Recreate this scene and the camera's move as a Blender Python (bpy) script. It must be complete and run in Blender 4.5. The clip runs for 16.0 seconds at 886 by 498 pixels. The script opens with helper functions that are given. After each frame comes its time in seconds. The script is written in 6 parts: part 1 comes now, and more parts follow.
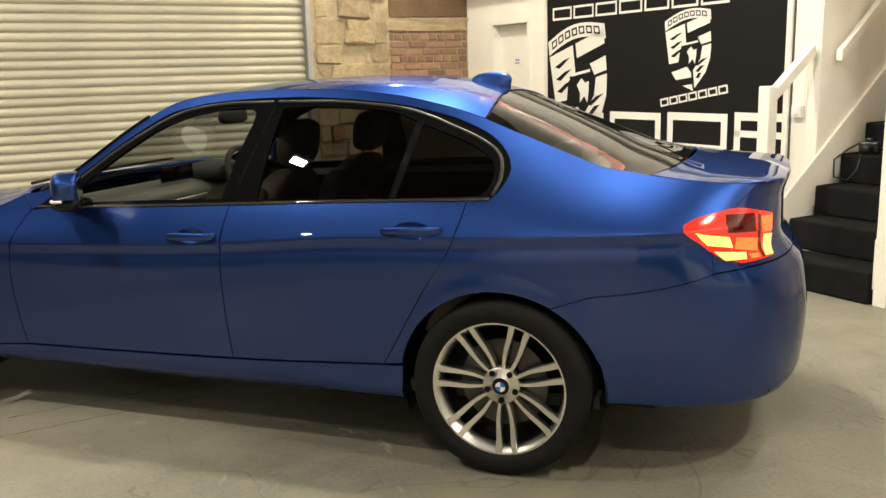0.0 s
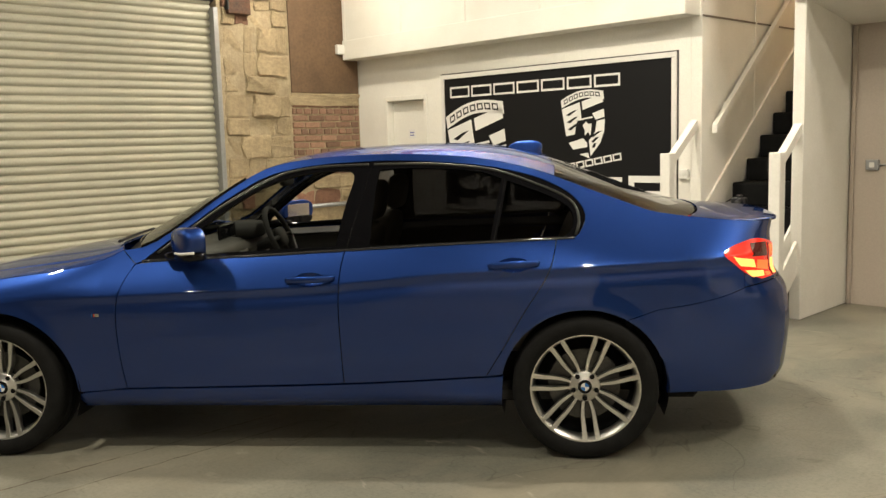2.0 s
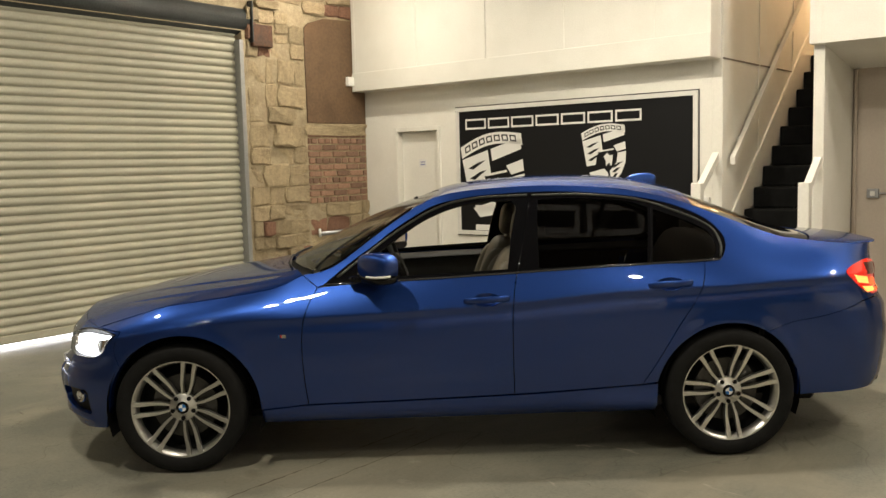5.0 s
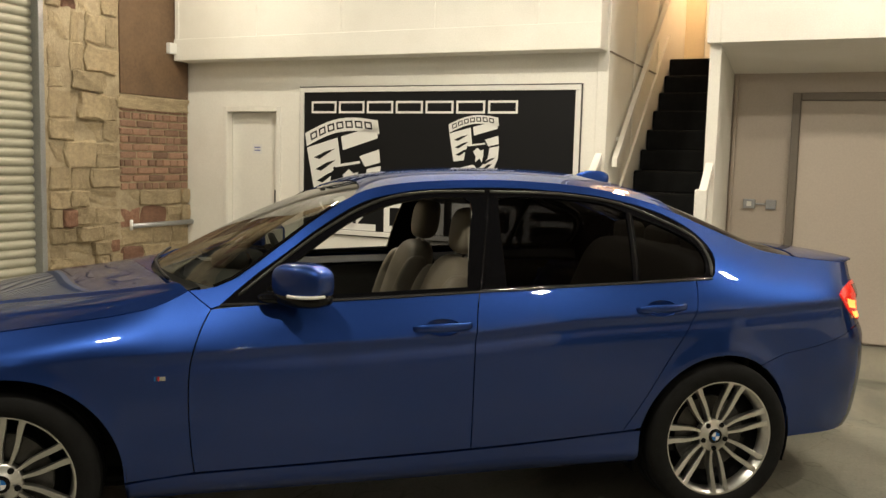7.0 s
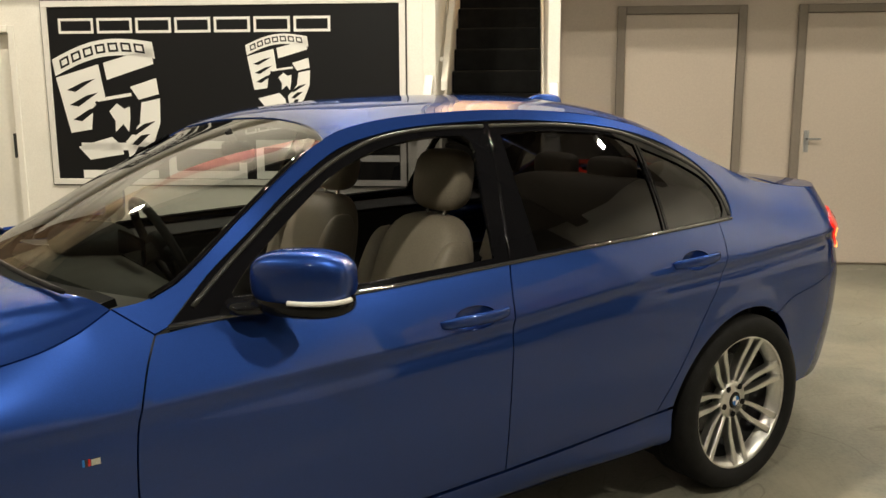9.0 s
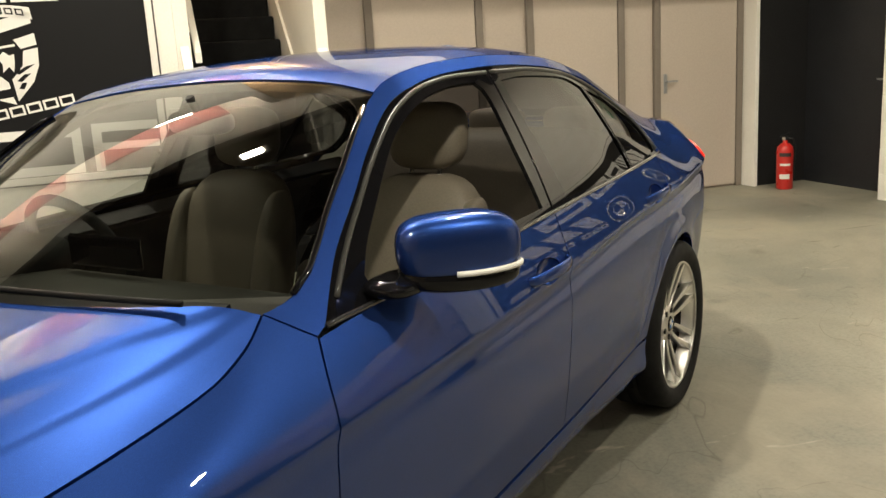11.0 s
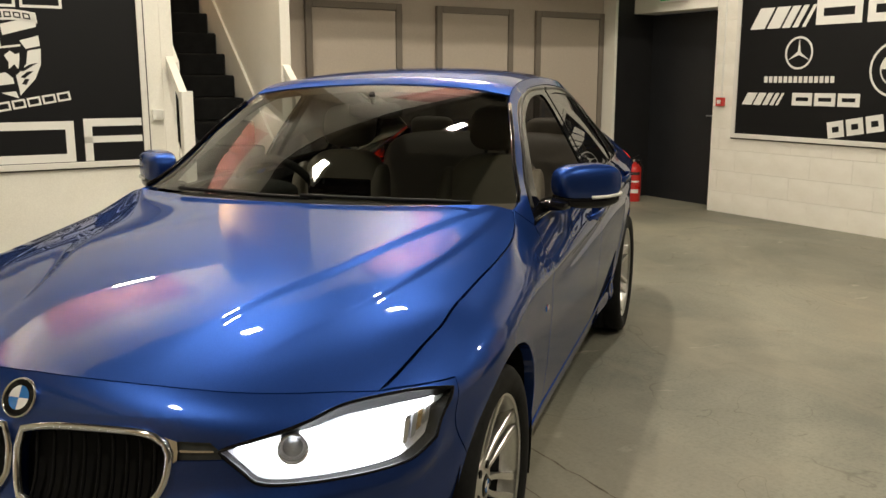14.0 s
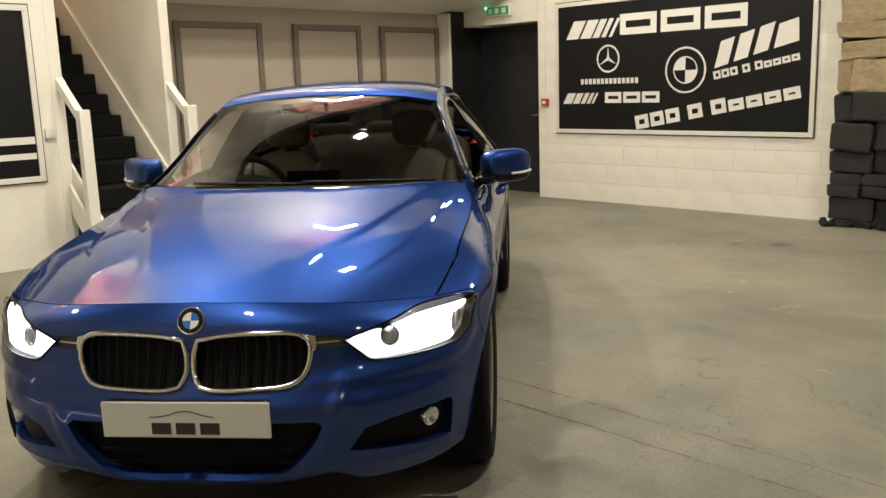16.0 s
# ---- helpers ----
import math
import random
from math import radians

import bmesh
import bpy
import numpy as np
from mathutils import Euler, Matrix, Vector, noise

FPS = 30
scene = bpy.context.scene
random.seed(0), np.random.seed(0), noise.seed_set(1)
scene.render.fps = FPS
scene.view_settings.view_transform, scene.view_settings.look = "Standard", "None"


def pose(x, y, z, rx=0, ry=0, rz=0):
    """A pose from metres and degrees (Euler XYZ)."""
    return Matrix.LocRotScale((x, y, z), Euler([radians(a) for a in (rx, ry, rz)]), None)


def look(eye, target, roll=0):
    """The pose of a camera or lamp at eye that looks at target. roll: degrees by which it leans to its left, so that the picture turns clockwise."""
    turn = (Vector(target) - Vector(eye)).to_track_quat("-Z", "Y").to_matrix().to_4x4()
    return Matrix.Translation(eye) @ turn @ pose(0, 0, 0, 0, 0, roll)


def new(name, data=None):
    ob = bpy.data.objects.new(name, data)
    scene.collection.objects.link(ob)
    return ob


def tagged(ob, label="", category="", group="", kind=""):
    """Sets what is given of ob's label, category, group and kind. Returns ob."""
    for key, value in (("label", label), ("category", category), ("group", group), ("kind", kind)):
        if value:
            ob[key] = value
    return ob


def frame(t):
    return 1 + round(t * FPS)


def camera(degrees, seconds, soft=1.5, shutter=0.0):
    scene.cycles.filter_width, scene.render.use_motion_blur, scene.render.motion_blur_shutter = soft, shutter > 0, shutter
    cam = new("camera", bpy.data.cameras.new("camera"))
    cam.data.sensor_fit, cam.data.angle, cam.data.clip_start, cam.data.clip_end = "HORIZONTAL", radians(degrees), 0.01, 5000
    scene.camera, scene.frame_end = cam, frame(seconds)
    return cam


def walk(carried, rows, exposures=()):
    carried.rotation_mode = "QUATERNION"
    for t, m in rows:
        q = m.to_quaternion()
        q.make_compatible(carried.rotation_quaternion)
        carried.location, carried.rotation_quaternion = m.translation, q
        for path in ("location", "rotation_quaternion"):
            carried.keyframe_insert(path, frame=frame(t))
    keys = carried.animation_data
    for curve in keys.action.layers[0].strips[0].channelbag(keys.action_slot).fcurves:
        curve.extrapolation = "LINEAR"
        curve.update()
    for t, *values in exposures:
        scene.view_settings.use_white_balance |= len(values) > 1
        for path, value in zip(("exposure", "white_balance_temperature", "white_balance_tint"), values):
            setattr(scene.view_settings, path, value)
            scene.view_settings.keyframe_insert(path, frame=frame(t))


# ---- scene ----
cam = camera(53.5, 16.0)
PATH = [
    (0, (2.266, -3.729, 1.456), (1.592, -1.888, 1.063), -1.6),
    (0.5, (1.972, -3.923, 1.464), (1.346, -2.053, 1.128), -2.8),
    (1, (1.682, -4.224, 1.468), (1.182, -2.31, 1.172), -2.1),
    (1.5, (1.433, -4.507, 1.467), (1.067, -2.561, 1.181), -2.1),
    (2, (1.175, -4.761, 1.465), (0.973, -2.786, 1.22), -1.6),
    (2.5, (0.923, -5.129, 1.478), (0.778, -3.146, 1.265), -2.1),
    (3, (0.652, -5.383, 1.48), (0.534, -3.396, 1.283), -3.6),
    (5.5, (-0.275, -5.104, 1.541), (-0.163, -3.116, 1.354), -0.4),
    (6, (-0.424, -4.781, 1.515), (-0.196, -2.802, 1.345), 0.2),
    (6.5, (-0.56, -4.414, 1.505), (-0.2, -2.453, 1.339), 1.0),
    (7, (-0.727, -4.06, 1.487), (-0.201, -2.141, 1.285), 1.5),
    (7.5, (-0.858, -3.696, 1.459), (-0.203, -1.822, 1.221), 1.3),
    (8, (-0.996, -3.372, 1.445), (-0.197, -1.557, 1.187), 1.6),
    (8.5, (-1.156, -3.054, 1.47), (-0.168, -1.341, 1.169), 1.5),
    (9, (-1.263, -2.752, 1.471), (-0.141, -1.135, 1.114), -0.2),
    (9.5, (-1.385, -2.473, 1.459), (-0.053, -1.03, 1.081), -0.9),
    (12, (-2.329, -1.562, 1.399), (-0.602, -0.654, 0.961), -3.6),
    (12.5, (-2.597, -1.512, 1.402), (-0.844, -0.647, 0.98), -2.5),
    (13, (-2.908, -1.462, 1.402), (-1.117, -0.662, 1.01), -0.8),
    (13.5, (-3.201, -1.474, 1.4), (-1.382, -0.741, 1.011), -0.4),
    (14, (-3.521, -1.428, 1.401), (-1.661, -0.798, 1.021), -0.0),
    (14.5, (-3.826, -1.328, 1.415), (-1.924, -0.838, 1.039), -0.3),
    (15, (-4.133, -1.274, 1.408), (-2.222, -0.819, 1.03), -2.2),
    (15.5, (-4.374, -1.195, 1.409), (-2.441, -0.858, 1.022), -2.1),
    (16, (-4.621, -1.047, 1.414), (-2.666, -0.837, 1.047), -1.9),
]
walk(cam, [(t, look(eye, target, roll)) for t, eye, target, roll in PATH], exposures=[(0.0, 0.55), (1.0, 0.47), (2.0, 0.17), (3.0, 0.0), (5.5, -0.08), (7.0, -0.10), (8.5, 0.10), (9.0, 0.22), (9.5, 0.36), (10.5, 0.36), (12.0, 0.28), (13.0, 0.05), (13.5, -0.08), (14.5, -0.15), (15.2, -0.08), (16.0, -0.02)])

# ---- world and lights ----
world = bpy.data.worlds.new("world")
scene.world = world
world.use_nodes = True
world.node_tree.nodes["Background"].inputs[0].default_value = (0.55, 0.6, 0.75, 1)
world.node_tree.nodes["Background"].inputs[1].default_value = 0.02

TURN = -40.0                      # the room stands askew to the car, which lies along x
ROOM = pose(0, 0, 0, 0, 0, TURN)  # u along the poster wall, v towards it, z up
CEIL = 4.3


def lamp_area(name, u, v, z, sx, sy, watts, colour, rz=0.0):
    d = bpy.data.lights.new(name, "AREA")
    d.shape, d.size, d.size_y, d.energy, d.color = "RECTANGLE", sx, sy, watts, colour
    ob = new(name, d)
    ob.matrix_world = ROOM @ pose(u, v, z, 0, 0, rz)
    return ob


WARM = (1.0, 0.91, 0.735)
# the flood at (4.2, 1.7) is an added guess that brightens the recess
FIXTURES = [(-3.4, 2.5, 45), (-0.45, 1.55, 100), (0.95, 0.92, 66), (4.2, 1.7, 62),
            (-3.0, -2.0, 68), (0.5, -2.8, 80), (4.2, -1.8, 58),
            (-2.4, -6.0, 16), (1.7, -6.6, 16), (4.2, -5.6, 22)]
TUBES = [(-1.0, 4.3), (-2.9, 4.6), (-1.05, 6.8), (-2.9, 6.8), (2.15, 3.05)]      # angled tube lights on the ceiling
for fu, fv, watts in FIXTURES:
    lamp_area("led_flood_light", fu, fv, CEIL - 0.36, 0.15, 0.15, watts * 1.05, WARM)
up = bpy.data.lights.new("landing_light", "POINT")
up.energy, up.color, up.shadow_soft_size = 32, (1.0, 0.66, 0.38), 0.12
new("landing_light", up).matrix_world = ROOM @ pose(0.55, 6.9, 4.0)

# ---- materials ----
def material(name, base, rough=0.6, metal=0.0, vary=0.12, scale=3.0, fine=60.0, bump=0.15, dist=0.004, second=None, amount=0.5,
             coat=0.0, per=0.0, rough_vary=0.12, spec=0.5):
    """A surface with variation at two scales: stains (scale) and grain (fine), a second colour where stained, relief, wear in the gloss."""
    m = bpy.data.materials.new(name)
    m.use_nodes = True
    nt = m.node_tree
    n, l = nt.nodes, nt.links
    b = n["Principled BSDF"]
    co = n.new("ShaderNodeTexCoord")
    big = n.new("ShaderNodeTexNoise")
    big.inputs["Scale"].default_value, big.inputs["Detail"].default_value, big.inputs["Roughness"].default_value = scale, 6, 0.6
    small = n.new("ShaderNodeTexNoise")
    small.inputs["Scale"].default_value, small.inputs["Detail"].default_value = fine, 3
    l.new(co.outputs["Object"], big.inputs["Vector"])
    l.new(co.outputs["Object"], small.inputs["Vector"])
    ramp = n.new("ShaderNodeValToRGB")
    ramp.color_ramp.elements[0].position, ramp.color_ramp.elements[1].position = 0.38, 0.68
    two = second or tuple(c * (1 - vary) for c in base)
    ramp.color_ramp.elements[0].color = (*base, 1)
    ramp.color_ramp.elements[1].color = (*(a * (1 - amount) + c * amount for a, c in zip(base, two)), 1) if second else (*two, 1)
    l.new(big.outputs["Fac"], ramp.inputs["Fac"])
    hsv = n.new("ShaderNodeHueSaturation")
    mp = n.new("ShaderNodeMapRange")
    mp.inputs["To Min"].default_value, mp.inputs["To Max"].default_value = 1 - vary, 1 + vary
    mp.inputs["From Min"].default_value, mp.inputs["From Max"].default_value = 0.3, 0.7
    l.new(small.outputs["Fac"], mp.inputs["Value"])
    value = mp.outputs["Result"]
    if per:
        info = n.new("ShaderNodeObjectInfo")
        mr = n.new("ShaderNodeMapRange")
        mr.inputs["To Min"].default_value, mr.inputs["To Max"].default_value = 1 - per, 1 + per
        l.new(info.outputs["Random"], mr.inputs["Value"])
        mul = n.new("ShaderNodeMath")
        mul.operation = "MULTIPLY"
        l.new(value, mul.inputs[0])
        l.new(mr.outputs["Result"], mul.inputs[1])
        value = mul.outputs[0]
    l.new(value, hsv.inputs["Value"])
    l.new(ramp.outputs["Color"], hsv.inputs["Color"])
    l.new(hsv.outputs["Color"], b.inputs["Base Color"])
    rr = n.new("ShaderNodeMapRange")
    rr.inputs["To Min"].default_value, rr.inputs["To Max"].default_value = max(0.02, rough - rough_vary), min(1, rough + rough_vary)
    l.new(big.outputs["Fac"], rr.inputs["Value"])
    l.new(rr.outputs["Result"], b.inputs["Roughness"])
    b.inputs["Metallic"].default_value = metal
    b.inputs["Specular IOR Level"].default_value = spec
    b.inputs["Coat Weight"].default_value = coat
    b.inputs["Coat Roughness"].default_value = 0.03
    if bump:
        bp = n.new("ShaderNodeBump")
        bp.inputs["Strength"].default_value, bp.inputs["Distance"].default_value = bump, dist
        l.new(small.outputs["Fac"], bp.inputs["Height"])
        l.new(bp.outputs["Normal"], b.inputs["Normal"])
    return m


def plain(name, base, rough=0.4, metal=0.0, coat=0.0, emit=None, power=0.0, spec=0.5):
    m = bpy.data.materials.new(name)
    m.use_nodes = True
    b = m.node_tree.nodes["Principled BSDF"]
    b.inputs["Base Color"].default_value = (*base, 1)
    b.inputs["Roughness"].default_value, b.inputs["Metallic"].default_value, b.inputs["Coat Weight"].default_value = rough, metal, coat
    b.inputs["Specular IOR Level"].default_value = spec
    if emit:
        b.inputs["Emission Color"].default_value, b.inputs["Emission Strength"].default_value = (*emit, 1), power
    return m


def glass(name, tint, rough=0.0, clear=0.9):
    """A thin pane: mostly straight through with its tint, and a mirror that grows towards grazing, alike from both sides."""
    m = bpy.data.materials.new(name)
    m.use_nodes = True
    n, l = m.node_tree.nodes, m.node_tree.links
    n.remove(n["Principled BSDF"])
    tr, gl, mix, lw = n.new("ShaderNodeBsdfTransparent"), n.new("ShaderNodeBsdfGlossy"), n.new("ShaderNodeMixShader"), n.new("ShaderNodeLayerWeight")
    tr.inputs["Color"].default_value = (*tint, 1)
    gl.inputs["Roughness"].default_value = rough
    lw.inputs["Blend"].default_value = 0.5
    power, scale = n.new("ShaderNodeMath"), n.new("ShaderNodeMath")
    power.operation, scale.operation = "POWER", "MULTIPLY_ADD"
    power.inputs[1].default_value = 5.0
    scale.inputs[1].default_value, scale.inputs[2].default_value = 0.90, 0.07
    l.new(lw.outputs["Facing"], power.inputs[0]), l.new(power.outputs[0], scale.inputs[0])
    l.new(scale.outputs[0], mix.inputs[0]), l.new(tr.outputs[0], mix.inputs[1]), l.new(gl.outputs[0], mix.inputs[2])
    l.new(mix.outputs[0], n["Material Output"].inputs["Surface"])
    return m


M_WHITE = material("white_paint", (0.83, 0.81, 0.75), 0.55, vary=0.04, scale=1.2, fine=90, bump=0.08, second=(0.66, 0.63, 0.55), amount=0.45)
M_WOODWHITE = material("white_gloss_paint", (0.80, 0.78, 0.72), 0.35, vary=0.03, scale=4, fine=40, bump=0.05)
M_GREY = material("greige_paint", (0.49, 0.425, 0.36), 0.5, vary=0.04, scale=1.0, fine=80, bump=0.06)
M_GREYTRIM = material("taupe_trim", (0.20, 0.17, 0.14), 0.5, vary=0.05, scale=2.0, fine=60, bump=0.06)
M_BACKWALL = material("dark_stone_wall", (0.10, 0.09, 0.075), 0.8, vary=0.3, scale=2.0, fine=30, bump=0.3)
M_JOINT = material("dark_joint", (0.13, 0.108, 0.078), 0.9, vary=0.5, scale=14, fine=60, bump=0.3, second=(0.24, 0.21, 0.16), amount=0.6)
M_BLACK = material("black_paint", (0.012, 0.012, 0.013), 0.5, vary=0.3, scale=2.0, fine=60, bump=0.1)
M_NAVY = material("charcoal_door_paint", (0.015, 0.016, 0.019), 0.45, vary=0.2, scale=2.0, fine=60, bump=0.05)
M_CARPET = material("black_stair_carpet", (0.012, 0.012, 0.012), 0.95, vary=0.4, scale=6, fine=400, bump=0.6, spec=0.1)
M_STEEL = material("galvanised_steel", (0.42, 0.43, 0.44), 0.45, metal=0.8, vary=0.12, scale=5, fine=80, bump=0.05)
M_SLAT = material("cream_shutter_enamel", (0.45, 0.43, 0.335), 0.45, vary=0.05, scale=1.5, fine=60, bump=0.03, second=(0.36, 0.35, 0.28), amount=0.6, per=0.07)
M_DARKMETAL = material("dark_housing_metal", (0.05, 0.055, 0.055), 0.5, metal=0.5, vary=0.2, scale=3, fine=60)
M_STONE = material("sandstone", (0.47, 0.37, 0.225), 0.9, vary=0.22, scale=7, fine=55, bump=0.9, dist=0.012, second=(0.30, 0.235, 0.15), amount=0.8, per=0.13)
M_STONERED = material("reddish_stone", (0.30, 0.16, 0.10), 0.9, vary=0.25, scale=7, fine=55, bump=0.9, dist=0.012, second=(0.20, 0.10, 0.07), amount=0.8, per=0.22)
M_STONEBLACK = material("black_painted_stone", (0.014, 0.014, 0.015), 0.55, vary=0.4, scale=8, fine=50, bump=0.9, dist=0.012, per=0.2)
M_BRICK = material("red_brick", (0.30, 0.175, 0.115), 0.88, vary=0.25, scale=9, fine=90, bump=0.6, second=(0.20, 0.115, 0.075), amount=0.8, per=0.34)
M_MORTAR = material("lime_mortar", (0.46, 0.375, 0.245), 0.95, vary=0.2, scale=10, fine=90, bump=0.9, dist=0.012, second=(0.28, 0.22, 0.14), amount=0.8)
M_BOARD = material("brown_board", (0.165, 0.098, 0.052), 0.6, vary=0.14, scale=2.5, fine=30, second=(0.10, 0.06, 0.034), amount=0.8)
M_RUST = material("rusty_steel", (0.075, 0.045, 0.032), 0.75, metal=0.2, vary=0.3, scale=9, fine=60, bump=0.5, second=(0.16, 0.07, 0.035), amount=0.7)
M_TIMBER = material("dark_timber", (0.055, 0.045, 0.036), 0.7, vary=0.2, scale=3, fine=40, second=(0.035, 0.026, 0.02), amount=0.7)
M_PINKPANEL = material("pinkish_panel", (0.46, 0.22, 0.20), 0.6, vary=0.08, scale=2, fine=40, second=(0.38, 0.17, 0.15), amount=0.6)
M_POSTER = plain("black_poster_print", (0.006, 0.006, 0.007), 0.55, spec=0.2)
M_PRINT = plain("white_poster_print", (0.76, 0.75, 0.72), 0.4)
M_FRAME = material("poster_frame_white", (0.72, 0.70, 0.66), 0.4, vary=0.03, scale=6, fine=60, bump=0.03)
# dark colour standing in for the thin shade round the poster frames
M_FRAMEEDGE = plain("poster_frame_shadow_line", (0.05, 0.045, 0.04), 0.6)
M_RED = material("red_enamel", (0.52, 0.02, 0.015), 0.3, vary=0.06, scale=8, fine=80, bump=0.02, coat=0.5)
M_PLASTIC = plain("white_plastic", (0.75, 0.74, 0.70), 0.35)
M_BLACKPLASTIC = plain("black_plastic", (0.012, 0.012, 0.013), 0.4)
M_GREENSIGN = plain("green_exit_sign", (0.02, 0.20, 0.06), 0.4, emit=(0.05, 0.8, 0.2), power=0.12)
M_GREENLED = plain("green_indicator", (0.1, 0.8, 0.3), 0.4, emit=(0.1, 1.0, 0.35), power=6)
M_TUBE = plain("fluorescent_tube", (0.9, 0.9, 0.9), 0.4, emit=(1.0, 0.90, 0.72), power=14)
M_TUBEBARE = plain("bare_tube", (0.9, 0.9, 0.9), 0.4, emit=(1.0, 0.92, 0.78), power=230)
M_DAY = plain("daylight_outside", (0.8, 0.8, 0.9), 0.9, emit=(0.9, 0.9, 1.0), power=6.0)
M_CHROME = plain("chrome", (0.75, 0.75, 0.76), 0.12, metal=1.0)
M_PAPER = plain("paper_notice", (0.75, 0.74, 0.72), 0.7)
M_INK = plain("blue_ink", (0.10, 0.12, 0.35), 0.7)
M_UPSTAIRS = material("cream_landing_paint", (0.72, 0.62, 0.44), 0.6, vary=0.04, scale=2, fine=60, bump=0.05)


def floor_material():
    m = bpy.data.materials.new("worn_painted_concrete")
    m.use_nodes = True
    n, l = m.node_tree.nodes, m.node_tree.links
    b = n["Principled BSDF"]
    co = n.new("ShaderNodeTexCoord")

    def noise_tex(scale, detail, rough=0.6, stretch=(1, 1, 1), distort=0.0):
        mp = n.new("ShaderNodeMapping")
        mp.inputs["Scale"].default_value = stretch
        l.new(co.outputs["Object"], mp.inputs["Vector"])
        t = n.new("ShaderNodeTexNoise")
        t.inputs["Scale"].default_value, t.inputs["Detail"].default_value, t.inputs["Roughness"].default_value = scale, detail, rough
        t.inputs["Distortion"].default_value = distort
        l.new(mp.outputs["Vector"], t.inputs["Vector"])
        return t.outputs["Fac"]

    def ramp(fac, stops):
        r = n.new("ShaderNodeValToRGB")
        e = r.color_ramp.elements
        e[0].position, e[0].color = stops[0][0], (*stops[0][1], 1)
        e[1].position, e[1].color = stops[1][0], (*stops[1][1], 1)
        l.new(fac, r.inputs["Fac"])
        return r.outputs["Color"]

    def mixc(kind, fac, a, c):
        x = n.new("ShaderNodeMix")
        x.data_type, x.blend_type = "RGBA", kind
        if isinstance(fac, float):
            x.inputs["Factor"].default_value = fac
        else:
            l.new(fac, x.inputs["Factor"])
        l.new(a, x.inputs["A"]), l.new(c, x.inputs["B"])
        return x.outputs["Result"]

    patch = noise_tex(0.55, 5, 0.55, distort=0.6)
    base = ramp(patch, [(0.38, (0.150, 0.149, 0.124)), (0.60, (0.250, 0.240, 0.195))])
    scuff = noise_tex(2.2, 8, 0.7, (1.0, 0.35, 1), 1.2)
    base = mixc("MULTIPLY", 0.75, base, ramp(scuff, [(0.30, (0.74, 0.74, 0.73)), (0.62, (1.05, 1.04, 1.0))]))
    speck = noise_tex(55, 4, 0.7)
    base = mixc("MULTIPLY", 0.8, base, ramp(speck, [(0.30, (0.72, 0.71, 0.70)), (0.55, (1.04, 1.04, 1.04))]))
    tan = noise_tex(0.9, 6, 0.65, (1, 0.8, 1), 1.0)
    base = mixc("MIX", ramp(tan, [(0.46, (0, 0, 0)), (0.66, (0.55, 0.55, 0.55))]), base, ramp(scuff, [(0.3, (0.235, 0.208, 0.150)), (0.7, (0.35, 0.31, 0.235))]))
    scratch = noise_tex(3.0, 5, 0.75, (9.0, 0.5, 1), 0.8)
    base = mixc("MULTIPLY", 0.22, base, ramp(scratch, [(0.30, (0.55, 0.54, 0.52)), (0.46, (1.0, 1.0, 1.0))]))
    oil = noise_tex(1.1, 3, 0.5, (1, 1, 1), 0.3)
    base = mixc("MULTIPLY", 1.0, base, ramp(oil, [(0.27, (0.45, 0.44, 0.42)), (0.34, (1, 1, 1))]))
    mark = noise_tex(1.7, 4, 0.6, (0.5, 2.2, 1), 2.0)
    base = mixc("MULTIPLY", 0.8, base, ramp(mark, [(0.285, (0.42, 0.38, 0.32)), (0.325, (1, 1, 1))]))
    pale = noise_tex(2.6, 5, 0.6, (0.6, 1.6, 1), 1.2)
    base = mixc("MIX", ramp(pale, [(0.665, (0, 0, 0)), (0.71, (0.5, 0.5, 0.5))]), base, ramp(scuff, [(0.3, (0.36, 0.32, 0.25)), (0.7, (0.46, 0.42, 0.34))]))
    line = noise_tex(0.8, 3, 0.5, (1, 1, 1), 1.5)
    edge = n.new("ShaderNodeMapRange")
    edge.inputs["From Min"].default_value, edge.inputs["From Max"].default_value = 0.0, 0.0035
    off = n.new("ShaderNodeMath")
    off.operation = "SUBTRACT"
    off.inputs[1].default_value = 0.47
    absn = n.new("ShaderNodeMath")
    absn.operation = "ABSOLUTE"
    l.new(line, off.inputs[0]), l.new(off.outputs[0], absn.inputs[0]), l.new(absn.outputs[0], edge.inputs["Value"])
    base = mixc("MULTIPLY", 0.55, base, ramp(edge.outputs["Result"], [(0.0, (0.45, 0.42, 0.36)), (0.9, (1, 1, 1))]))
    l.new(base, b.inputs["Base Color"])
    rr = n.new("ShaderNodeMapRange")
    rr.inputs["To Min"].default_value, rr.inputs["To Max"].default_value = 0.38, 0.72
    l.new(scuff, rr.inputs["Value"]), l.new(rr.outputs["Result"], b.inputs["Roughness"])
    bp = n.new("ShaderNodeBump")
    bp.inputs["Strength"].default_value, bp.inputs["Distance"].default_value = 0.25, 0.004
    l.new(speck, bp.inputs["Height"]), l.new(bp.outputs["Normal"], b.inputs["Normal"])
    return m


M_FLOOR = floor_material()

